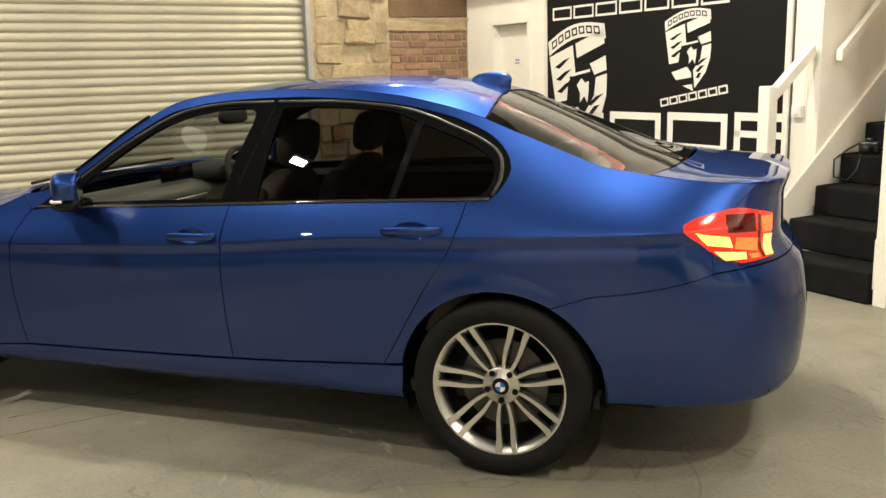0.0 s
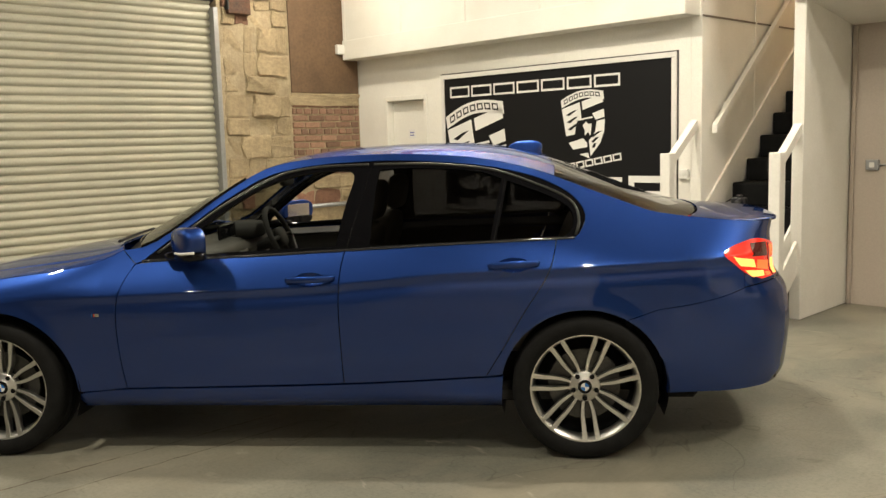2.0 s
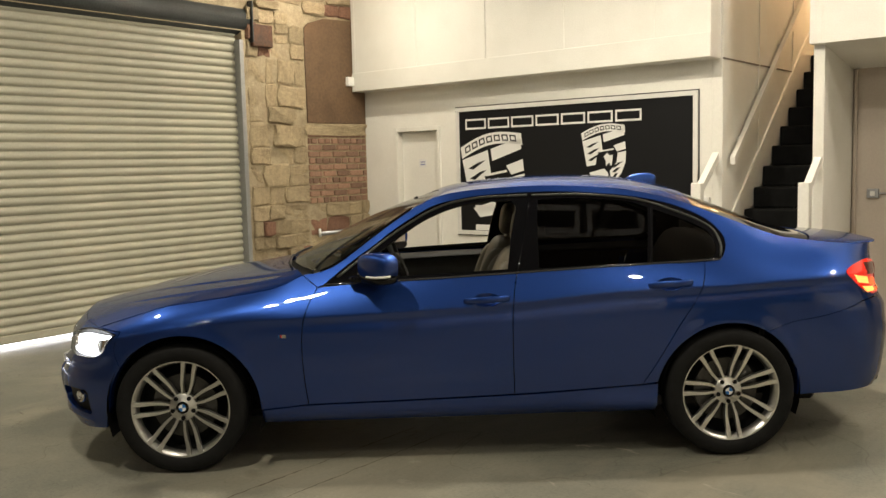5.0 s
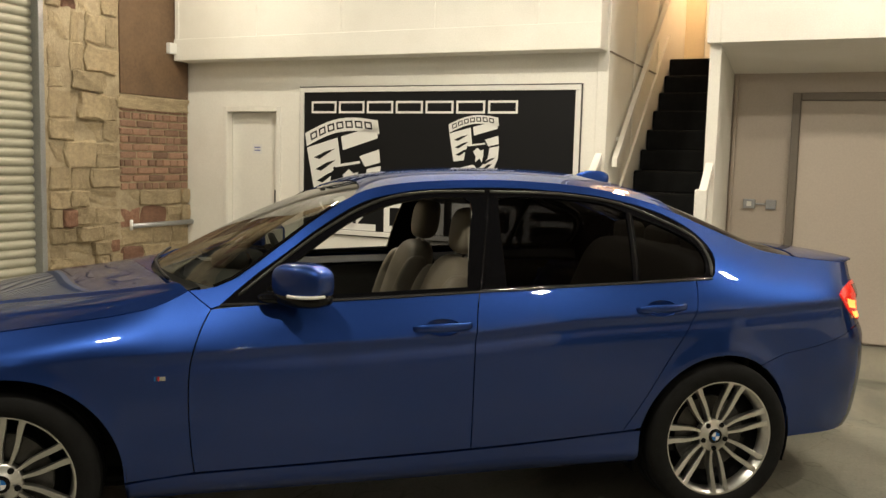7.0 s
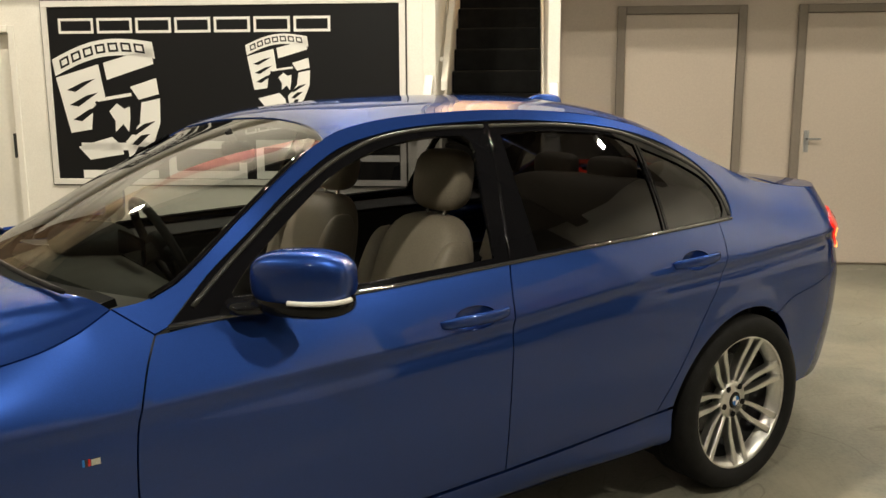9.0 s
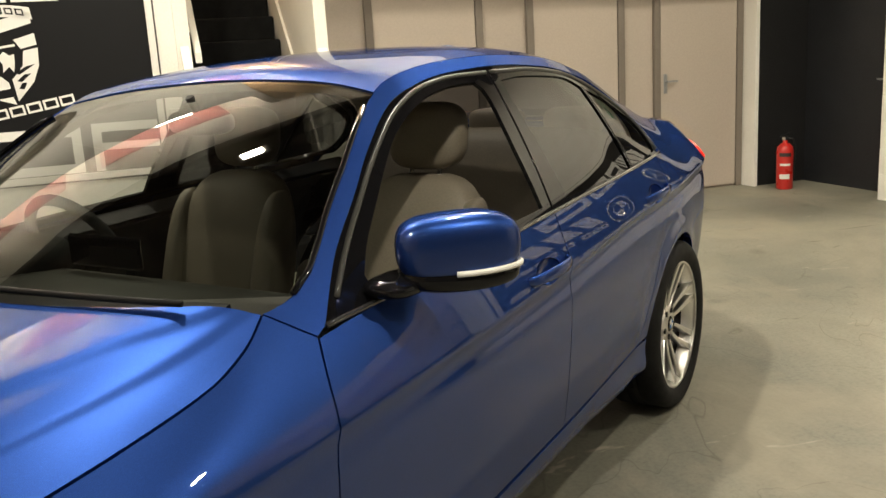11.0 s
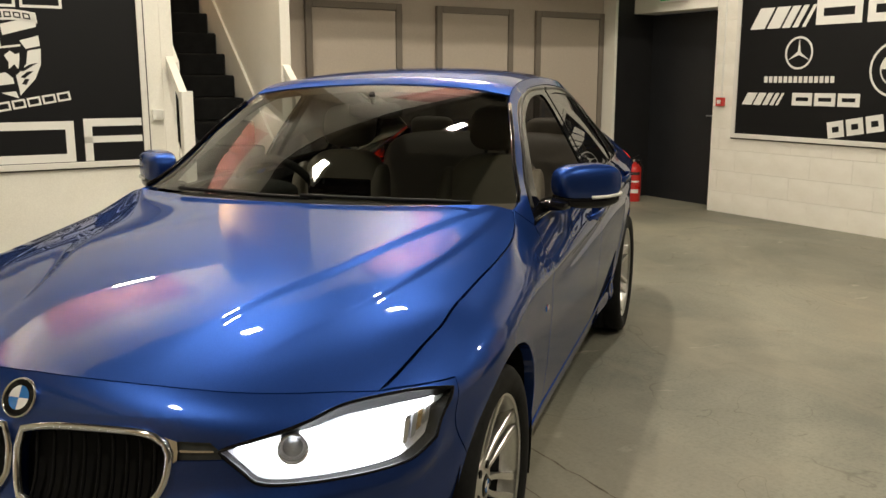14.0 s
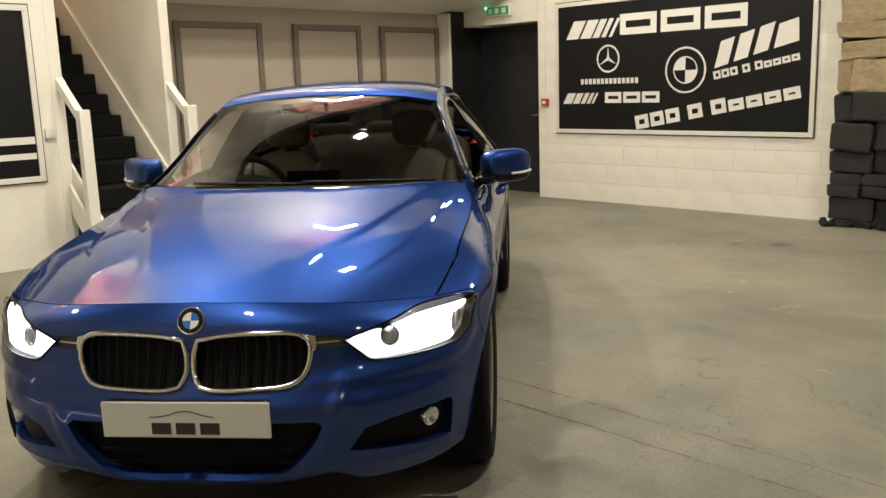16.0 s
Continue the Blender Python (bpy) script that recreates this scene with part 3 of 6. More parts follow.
def skin(name, rows, mat, parent, mirror=False, normals=None, rim=0.012, inward=None, label="", thick=True):
    """A sheet of metal or glass from a grid of points, with its edges turned inwards."""
    flip = (lambda p: Vector((p.x, -p.y, p.z))) if mirror else (lambda p: p.copy())
    P = [[flip(p) for p in row] for row in rows]
    nv, nu = len(P), len(P[0])
    verts = [p for row in P for p in row]
    faces = []
    for j in range(nv - 1):
        for i in range(nu - 1):
            f = (j * nu + i, j * nu + i + 1, (j + 1) * nu + i + 1, (j + 1) * nu + i)
            faces.append(f[::-1] if mirror else f)
    if normals is None:
        N = []
        for j in range(nv):
            for i in range(nu):
                a = P[j][min(i + 1, nu - 1)] - P[j][max(i - 1, 0)]
                b = P[min(j + 1, nv - 1)][i] - P[max(j - 1, 0)][i]
                n = a.cross(b)
                N.append((n.normalized() if n.length > 1e-12 else Vector((0, 0, 1))) * (-1 if mirror else 1))
    else:
        N = [flip(n) for row in normals for n in row]
    loop = [i for i in range(nu)] + [j * nu + nu - 1 for j in range(1, nv)] + [(nv - 1) * nu + i for i in range(nu - 2, -1, -1)] + [j * nu for j in range(nv - 2, 0, -1)]
    if rim:
        base = len(verts)
        for k in loop:
            verts.append(verts[k].copy())
            N.append(N[k])
        for k in loop:
            verts.append(verts[k] - N[k] * rim)
            N.append(N[k])
        m = len(loop)
        for k in range(m):
            q = (k + 1) % m
            f = (base + q, base + k, base + m + k, base + m + q)
            faces.append(f[::-1] if mirror else f)
    me = bpy.data.meshes.new(name)
    me.from_pydata(verts, [], faces)
    me.materials.append(mat)
    me.polygons.foreach_set("use_smooth", [True] * len(me.polygons))
    main = (nv - 1) * (nu - 1)
    loops = [None] * len(me.loops)
    for poly in me.polygons:
        for li in poly.loop_indices:
            loops[li] = N[me.loops[li].vertex_index] if poly.index < main else poly.normal.copy()
    me.normals_split_custom_set([tuple(v) for v in loops])
    ob = new(name, me)
    ob.parent = parent
    return tagged(ob, label)


def panel(name, parent, mirror, bottom, top, left, right, nu, nv, mat, gap=0.0022, push=0.0, rim=0.014, label=""):
    """A body panel: its four lines are given as (run, z) on the side."""
    flat = coons([(a, b, 0) for a, b in bottom], [(a, b, 0) for a, b in top], [(a, b, 0) for a, b in left], [(a, b, 0) for a, b in right], nu, nv, gap)
    N = [[side_normal(p.x, p.y) for p in row] for row in flat]
    rows = [[side(p.x, p.y) + n * push for p, n in zip(row, nr)] for row, nr in zip(flat, N)]
    return skin(name, rows, mat, parent, mirror, N, rim, label=label)


def outline(*lines, step=0.03):
    """A closed line of (run, z) made of several smooth lines joined at corners."""
    out = []
    for pts in lines:
        ps = curve([(a, b, 0) for a, b in pts], 200)
        L = sum((p - q).length for p, q in zip(ps, ps[1:]))
        n = max(2, round(L / step))
        c = curve([tuple(p) for p in ps], n, False)
        for p in c[:-1]:
            out.append((p.x, p.y))
    return out


def inset(poly, d):
    """The outline moved inwards by d."""
    area = sum(a[0] * b[1] - b[0] * a[1] for a, b in zip(poly, poly[1:] + poly[:1]))
    sgn = 1 if area > 0 else -1
    out = []
    for i, p in enumerate(poly):
        a, c = Vector(poly[i - 1]), Vector(poly[(i + 1) % len(poly)])
        t1, t2 = (Vector(p) - a), (c - Vector(p))
        if t1.length < 1e-7 or t2.length < 1e-7:
            out.append(p)
            continue
        t1.normalize(), t2.normalize()
        n1, n2 = Vector((-t1.y, t1.x)) * sgn, Vector((-t2.y, t2.x)) * sgn
        n = n1 + n2
        n = n / max(n.length_squared / 2, 0.6)
        out.append((p[0] + n.x * d, p[1] + n.y * d))
    return out


def inside(poly, x, y):
    X = np.array([p[0] for p in poly])
    Y = np.array([p[1] for p in poly])
    X2, Y2 = np.roll(X, -1), np.roll(Y, -1)
    cross = ((Y > y) != (Y2 > y)) & (x < (X2 - X) * (y - Y) / np.where(Y2 == Y, 1e-12, Y2 - Y) + X)
    return bool(cross.sum() % 2)


def away(poly, x, y):
    A = np.array(poly)
    B = np.roll(A, -1, axis=0)
    d = B - A
    t = np.clip(((x - A[:, 0]) * d[:, 0] + (y - A[:, 1]) * d[:, 1]) / np.maximum((d ** 2).sum(1), 1e-12), 0, 1)
    return float(np.hypot(A[:, 0] + t * d[:, 0] - x, A[:, 1] + t * d[:, 1] - y).min())


SHEETS = {}


def sheet(name, parent, mirror, edge, mat, holes=(), step=0.03, push=0.0, gap=0.0022, rim=0.014, label="", depth=None):
    """A panel of any outline on the body's side, with holes, pushed out by push (depth(s, z) adds to it), its edges turned in."""
    from mathutils.geometry import delaunay_2d_cdt
    key = (name, tuple(edge[0]), tuple(edge[len(edge) // 2]), len(edge), push)
    if key not in SHEETS:
        loops2 = [inset(edge, gap)] + [inset(h, -gap) for h in holes]
        pts, edges = [], []
        for lp in loops2:
            b = len(pts)
            pts += lp
            edges += [(b + i, b + (i + 1) % len(lp)) for i in range(len(lp))]
        s0, s1 = min(p[0] for p in loops2[0]), max(p[0] for p in loops2[0])
        z0, z1 = min(p[1] for p in loops2[0]), max(p[1] for p in loops2[0])
        ns, nz = max(1, int((s1 - s0) / step)), max(1, int((z1 - z0) / step))
        for j in range(nz + 1):
            for i in range(ns + 1):
                x, y = s0 + (s1 - s0) * (i + 0.5 * (j % 2)) / ns, z0 + (z1 - z0) * j / nz
                if step <= 0.03 and abs(y - crease_z(side(x, y).x)) < 0.06:
                    continue
                if inside(loops2[0], x, y) and not any(inside(h, x, y) for h in loops2[1:]) and min(away(lp, x, y) for lp in loops2) > step * 0.45:
                    pts.append((x, y))
        if step <= 0.03:                # close rows along the shoulder line
            for i in range(int((s1 - s0) / 0.022) + 1):
                for off in (-0.055, -0.04, -0.028, -0.017, -0.008, 0.0, 0.007, 0.016, 0.03, 0.05):
                    x = s0 + 0.022 * i
                    y = crease_z(side(x, 0.85).x) + off
                    if z0 < y < z1 and inside(loops2[0], x, y) and not any(inside(h, x, y) for h in loops2[1:]) and min(away(lp, x, y) for lp in loops2) > 0.005:
                        pts.append((x, y))
        V, _, F, *_ = delaunay_2d_cdt([Vector(p) for p in pts], edges, [], 0, 1e-6)
        tris = []
        for f in F:
            cx, cy = sum(V[i].x for i in f) / 3, sum(V[i].y for i in f) / 3
            if inside(loops2[0], cx, cy) and not any(inside(h, cx, cy) for h in loops2[1:]):
                a, b, c = (V[i] for i in f)
                tris.append(tuple(f) if (b - a).cross(c - a) > 0 else tuple(f)[::-1])
        N = [side_normal(p.x, p.y) for p in V]
        P = [side(p.x, p.y) + n * (push + (depth(p.x, p.y) if depth else 0)) for p, n in zip(V, N)]
        SHEETS[key] = (P, N, tris)
    P, N, tris = SHEETS[key]
    sg = -1 if mirror else 1
    P = [Vector((p.x, p.y * sg, p.z)) for p in P]
    N = [Vector((n.x, n.y * sg, n.z)) for n in N]
    faces = [t[::-1] if mirror else t for t in tris]
    count = len(faces)
    if rim:
        used = {}
        for f in faces:
            for a, b in zip(f, f[1:] + f[:1]):
                used[(a, b)] = True
        border = [(a, b) for a, b in used if (b, a) not in used]
        ids = {}
        for a, b in border:
            for k in (a, b):
                if k not in ids:
                    ids[k] = len(P)
                    P += [P[k].copy(), P[k] - N[k] * rim]
                    N += [N[k], N[k]]
        faces = faces + [(ids[b], ids[a], ids[a] + 1, ids[b] + 1) for a, b in border]
    me = bpy.data.meshes.new(name)
    me.from_pydata(P, [], faces)
    me.materials.append(mat)
    me.polygons.foreach_set("use_smooth", [True] * len(me.polygons))
    if depth is None:
        ln = [None] * len(me.loops)
        for poly in me.polygons:
            for li in poly.loop_indices:
                ln[li] = tuple(N[me.loops[li].vertex_index]) if poly.index < count else tuple(poly.normal)
        me.normals_split_custom_set(ln)
    ob = new(name, me)
    ob.parent = parent
    return tagged(ob, label)


def lathe(profile, n=48, axis="y", bm=None):
    """Turns a line of (radius, along) round the y axis."""
    bm = bm or bmesh.new()
    rings = [[bm.verts.new((r * math.cos(2 * math.pi * k / n), y, r * math.sin(2 * math.pi * k / n))) for k in range(n)] for r, y in profile]
    for A, B in zip(rings, rings[1:]):
        for k in range(n):
            bm.faces.new((A[k], A[(k + 1) % n], B[(k + 1) % n], B[k]))
    return bm


def bm_loop(path, r, n=8, flat=1.0, bm=None):
    """A closed round bar along a line of points."""
    bm = bm or bmesh.new()
    path = [Vector(p) for p in path]
    m = len(path)
    cen = sum(path, Vector()) / m
    rings = []
    for i, p in enumerate(path):
        d = (path[(i + 1) % m] - path[i - 1]).normalized()
        a = (p - cen)
        a = (a - d * a.dot(d)).normalized()
        c = d.cross(a)
        rings.append([bm.verts.new(p + a * r * flat * math.cos(k * 2 * math.pi / n) + c * r * math.sin(k * 2 * math.pi / n)) for k in range(n)])
    for i in range(m):
        A, B = rings[i], rings[(i + 1) % m]
        for k in range(n):
            bm.faces.new((A[k], A[(k + 1) % n], B[(k + 1) % n], B[k]))
    return bm


def bm_soft(cx, cy, cz, sx, sy, sz, power=3.0, nu=24, nv=14, bm=None, warp=None):
    """A rounded block (superellipsoid) with half sizes sx, sy, sz."""
    bm = bm or bmesh.new()

    def sp(v, e):
        return math.copysign(abs(v) ** e, v)
    e = 2 / power
    rows = []
    for j in range(nv + 1):
        b = -math.pi / 2 + math.pi * j / nv
        row = []
        for i in range(nu):
            a = 2 * math.pi * i / nu
            p = Vector((sx * sp(math.cos(b), e) * sp(math.cos(a), e), sy * sp(math.cos(b), e) * sp(math.sin(a), e), sz * sp(math.sin(b), e)))
            if warp:
                p = warp(p)
            row.append(bm.verts.new(p + Vector((cx, cy, cz))))
        rows.append(row)
    for A, B in zip(rows, rows[1:]):
        for i in range(nu):
            bm.faces.new((A[i], A[(i + 1) % nu], B[(i + 1) % nu], B[i]))
    bmesh.ops.remove_doubles(bm, verts=bm.verts, dist=1e-5)
    bmesh.ops.recalc_face_normals(bm, faces=bm.faces)
    return bm


# ---- the car ----
def paint_material():
    """Metallic paint: a dark blue ground, a soft blue sheen of flakes, and a clear coat that mirrors by Fresnel."""
    m = bpy.data.materials.new("metallic_blue_paint")
    m.use_nodes = True
    n, l = m.node_tree.nodes, m.node_tree.links
    n.remove(n["Principled BSDF"])
    co, fl = n.new("ShaderNodeTexCoord"), n.new("ShaderNodeTexVoronoi")
    fl.inputs["Scale"].default_value = 900
    l.new(co.outputs["Object"], fl.inputs["Vector"])
    mr = n.new("ShaderNodeMapRange")
    mr.inputs["To Min"].default_value, mr.inputs["To Max"].default_value = 0.75, 1.3
    l.new(fl.outputs["Distance"], mr.inputs["Value"])
    hs = n.new("ShaderNodeHueSaturation")
    hs.inputs["Color"].default_value = (0.035, 0.099, 0.43, 1)
    l.new(mr.outputs["Result"], hs.inputs["Value"])
    ground, flake, coat, mix1, mix2, fr = (n.new("ShaderNode" + k) for k in ("BsdfDiffuse", "BsdfGlossy", "BsdfGlossy", "MixShader", "MixShader", "Fresnel"))
    ground.inputs["Color"].default_value = (0.003, 0.009, 0.044, 1)
    l.new(hs.outputs["Color"], flake.inputs["Color"])
    flake.distribution = "GGX"
    flake.inputs["Roughness"].default_value, coat.inputs["Roughness"].default_value = 0.41, 0.002
    fr.inputs["IOR"].default_value = 1.54
    mix1.inputs[0].default_value = 0.46
    l.new(ground.outputs[0], mix1.inputs[1]), l.new(flake.outputs[0], mix1.inputs[2])
    l.new(fr.outputs[0], mix2.inputs[0]), l.new(mix1.outputs[0], mix2.inputs[1]), l.new(coat.outputs[0], mix2.inputs[2])
    l.new(mix2.outputs[0], n["Material Output"].inputs["Surface"])
    return m


M_PAINT = paint_material()
M_GLOSSBLACK = plain("gloss_black_trim", (0.005, 0.005, 0.006), 0.03, spec=0.28)
M_CARBLACK = plain("black_car_plastic", (0.006, 0.006, 0.0065), 0.5, spec=0.12)
M_BELT = plain("gloss_belt_strip", (0.03, 0.03, 0.032), 0.10, spec=0.6, coat=1.0)
M_SATIN = plain("satin_moulding", (0.030, 0.029, 0.026), 0.30)
M_RUBBER = material("tyre_rubber", (0.007, 0.007, 0.007), 0.8, spec=0.25, vary=0.25, scale=20, fine=150, bump=0.2)
M_ALLOY = material("alloy_wheel", (0.74, 0.73, 0.70), 0.34, metal=1.0, vary=0.05, scale=10, fine=120, bump=0.02)
M_ALLOYDARK = material("dark_alloy", (0.030, 0.030, 0.031), 0.4, metal=0.9, vary=0.1, scale=10, fine=100, bump=0.02)
M_DISC = material("brake_disc_steel", (0.09, 0.088, 0.085), 0.4, metal=1.0, vary=0.15, scale=30, fine=200, bump=0.05)
M_TINT = glass("privacy_glass", (0.14, 0.14, 0.145))
M_SCREEN = glass("windscreen_glass", (0.35, 0.37, 0.35))
M_LENS = glass("lamp_lens", (0.95, 0.95, 0.95))
M_LEATHER = material("beige_leather", (0.23, 0.20, 0.155), 0.5, vary=0.08, scale=6, fine=180, bump=0.15)
M_CABIN = material("black_cabin_trim", (0.040, 0.039, 0.038), 0.8, spec=0.2, vary=0.2, scale=5, fine=160, bump=0.15)
M_DASH = material("grey_dashboard_skin", (0.085, 0.080, 0.070), 0.6, vary=0.12, scale=5, fine=160, bump=0.15)
M_LINER = material("grey_headlining", (0.20, 0.195, 0.18), 0.9, vary=0.06, scale=5, fine=200, bump=0.1)
M_HEADLAMP = plain("lit_headlamp", (0.9, 0.9, 0.9), 0.3, emit=(0.93, 0.96, 1.0), power=7)
M_LAMPBOWL = plain("lamp_reflector", (0.85, 0.85, 0.86), 0.25, metal=1.0)
M_LAMPSHELL = plain("pale_lamp_shell", (0.78, 0.78, 0.80), 0.35)
M_AMBER = plain("amber_reflector", (0.42, 0.30, 0.16), 0.2, metal=0.6)
M_TAIL = plain("red_tail_lens", (0.42, 0.012, 0.010), 0.12, coat=1.0, emit=(1, 0.03, 0.012), power=0.7)
M_TAILLIT = plain("lit_tail_bar", (0.8, 0.2, 0.05), 0.2, emit=(1.0, 0.08, 0.02), power=1.3)
M_TAILHOT = plain("hot_tail_bar", (0.9, 0.5, 0.2), 0.2, emit=(1.0, 0.33, 0.06), power=2.0)
M_TAILDARK = plain("dark_red_lens", (0.10, 0.004, 0.004), 0.1, coat=1.0)
M_BLUEBADGE = plain("badge_blue", (0.02, 0.16, 0.50), 0.25, coat=0.5)
M_WHITEBADGE = plain("badge_white", (0.8, 0.8, 0.8), 0.25, coat=0.5)
M_PLATE = plain("white_plate", (0.62, 0.61, 0.57), 0.3)
M_PRINTDARK = plain("dark_print", (0.03, 0.02, 0.02), 0.5)

car = thing("car", pose(0, 0, 0), "metallic blue four-door saloon parked with lights on", "car")

AF, AR = (-1.385, 0.33, 0.383, 0.383), (1.400, 0.32, 0.376, 0.374)      # wheel arches: centre and half axes


def arch(c, a0, a1, n=18):
    pts = []
    for k in range(n + 1):
        a = radians(a0 + (a1 - a0) * k / n)
        x, z = c[0] + c[2] * math.cos(a), c[1] + c[3] * math.sin(a)
        pts.append((run_of(x, z), z))
    return pts


FSEAM = [(-0.760, 0.331), (-0.772, 0.44), (-0.780, 0.606), (-0.772, 0.744), (-0.740, 0.850), (-0.700, 0.925)]
BSEAM = [(0.293, 0.352), (0.288, 0.556), (0.288, 0.753), (0.300, 0.893), (0.318, 0.976)]
RSEAM = [(0.955, 0.383), (1.02, 0.49), (1.09, 0.61), (1.141, 0.696), (1.232, 0.836), (1.268, 0.928), (1.285, 1.010)]
BELT_F = [(-0.700, 0.925), (-0.45, 0.944), (0.0, 0.962), (0.318, 0.976)]
BELT_R = [(0.318, 0.976), (0.8, 0.997), (1.285, 1.010)]
SILL_F = [(-0.760, 0.331), (-0.276, 0.339), (0.293, 0.352)]
SILL_R = [(0.293, 0.352), (0.6, 0.364), (0.955, 0.383)]
shut_z = spline([(-1.846, 0.737), (-1.79, 0.754), (-1.70, 0.783), (-1.60, 0.813), (-1.52, 0.836), (-1.45, 0.850), (-1.36, 0.862), (-1.26, 0.875), (-1.15, 0.889), (-1.05, 0.903), (-0.95, 0.920), (-0.86, 0.948), (-0.78, 0.986)])
BONNET_S = [(-1.857, 0.737)] + [(run_of(x, shut_z(x)), shut_z(x)) for x in (-1.79, -1.72, -1.65, -1.58, -1.52, -1.49, -1.47, -1.46, -1.453, -1.45, -1.40, -1.33, -1.26, -1.15, -1.05, -0.95, -0.90, -0.86, -0.82)] + [(-0.78, 0.986)]
DLO = [(-0.668, 0.936), (-0.548, 1.031), (-0.43, 1.112), (-0.285, 1.214), (-0.114, 1.309), (0.028, 1.346), (0.176, 1.365), (0.412, 1.375), (0.618, 1.372), (0.909, 1.347),
       (1.145, 1.299), (1.314, 1.230), (1.395, 1.162), (1.420, 1.100), (1.390, 1.035), (1.365, 1.012)]
RAIL = [(-0.78, 0.986), (-0.70, 0.996), (-0.619, 1.027), (-0.55, 1.071), (-0.408, 1.173), (-0.264, 1.272), (-0.148, 1.336), (-0.05, 1.370), (0.09, 1.391), (0.26, 1.403), (0.495, 1.408), (0.76, 1.396),
        (0.968, 1.370), (1.208, 1.312), (1.44, 1.224), (1.64, 1.147), (1.80, 1.092), (1.93, 1.072)]
rev = lambda pts: pts[::-1]
SEAM_BUMP = [(1.594, 0.641), (1.79, 0.702), (2.056, 0.770)]
TOPEDGE = [(1.93, 1.072), (2.10, 1.060), (2.30, 1.052)]


def ellipse(cx, cz, rx, rz, n=24):
    return [(cx + rx * math.cos(2 * math.pi * k / n), cz + rz * math.sin(2 * math.pi * k / n)) for k in range(n)]


HANDLES = [(0.158, 0.848), (1.092, 0.902)]
for mir in (False, True):
    o = outline(SILL_F, BSEAM, rev(BELT_F), rev(FSEAM))
    door = sheet("front_door", car, mir, o, M_PAINT, [ellipse(HANDLES[0][0], HANDLES[0][1], 0.070, 0.030)], label="blue front door panel")
    o = outline(SILL_R, RSEAM, rev(BELT_R), rev(BSEAM))
    door2 = sheet("rear_door", car, mir, o, M_PAINT, [ellipse(HANDLES[1][0], HANDLES[1][1], 0.070, 0.030)], label="blue rear door panel")
    for dd, (hx, hz) in zip((door, door2), HANDLES):
        bowl = lambda s, z, hx=hx, hz=hz: -0.020 * max(0.0, 1 - ((s - hx) / 0.072) ** 2 - ((z - hz) / 0.032) ** 2) ** 0.7
        sheet("handle_recess", dd, mir, ellipse(hx, hz, 0.071, 0.031), M_PAINT, step=0.012, push=-0.002, gap=0.0, rim=0, depth=bowl)
        sg = 1 if mir else -1
        p = [Vector((hx - 0.118, 0, hz - 0.004)), Vector((hx - 0.10, 0.020, hz)), Vector((hx - 0.04, 0.034, hz + 0.004)), Vector((hx + 0.04, 0.036, hz + 0.006)), Vector((hx + 0.10, 0.024, hz + 0.008)), Vector((hx + 0.118, 0, hz + 0.008))]
        bm = bmesh.new()
        ring = []
        cs = curve([tuple(q) for q in p], 16)
        for i, q in enumerate(cs):
            base = side(q.x, q.z)
            w = 0.5 + 0.5 * math.sin(math.pi * i / 16) ** 0.4
            yy = abs(base.y) + q.y - 0.004
            ring.append([bm.verts.new((q.x, sg * (yy + 0.008 * w * math.cos(a)), q.z + 0.017 * w * math.sin(a))) for a in [2 * math.pi * k / 10 for k in range(10)]])
        for A, B in zip(ring, ring[1:]):
            for k in range(10):
                bm.faces.new((A[k], A[(k + 1) % 10], B[(k + 1) % 10], B[k]))
        bm.faces.new(ring[0][::-1]), bm.faces.new(ring[-1])
        bmesh.ops.recalc_face_normals(bm, faces=bm.faces)
        part("door_handle", bm, M_PAINT, dd, "body-coloured pull handle", True)
    # front wing
    o = outline([(run_of(-1.6985, 0.5495), 0.5495)] + arch(AF, 145, 0)[1:] + [(-1.000, 0.312)], [(-1.000, 0.312), (-0.90, 0.318), (-0.760, 0.331)], FSEAM,
                [(-0.700, 0.925), (-0.74, 0.955), (-0.78, 0.986)], rev(BONNET_S), [(-1.857, 0.737), (-1.662, 0.731)], [(-1.662, 0.731), (-1.69, 0.64), (run_of(-1.6985, 0.5495), 0.5495)])
    wing = sheet("front_wing", car, mir, o, M_PAINT, step=0.025, rim=0.03, label="blue front wing with a flared arch")
    # sill
    o = outline([(-0.992, 0.225), (0.0, 0.222), (0.7, 0.222), (1.026, 0.222)], [(1.026, 0.222), (1.034, 0.387)], [(1.034, 0.387), (0.955, 0.379), (0.6, 0.360), (0.293, 0.348), (-0.276, 0.335), (-0.760, 0.327), (-1.000, 0.308)],
                [(-1.000, 0.308), (-0.992, 0.225)])
    bulge = lambda s, z: 0.004 * max(0.0, 1 - ((z - 0.30) / 0.07) ** 2) + 0.016 * max(0, min(1, (s - 0.55) / 0.3)) * max(0.0, 1 - ((z - 0.27) / 0.07) ** 2) - 0.035 * max(0, (0.27 - z) / 0.05)
    sheet("sill", car, mir, o, M_PAINT, step=0.02, rim=0.03, label="blue side skirt", depth=bulge)
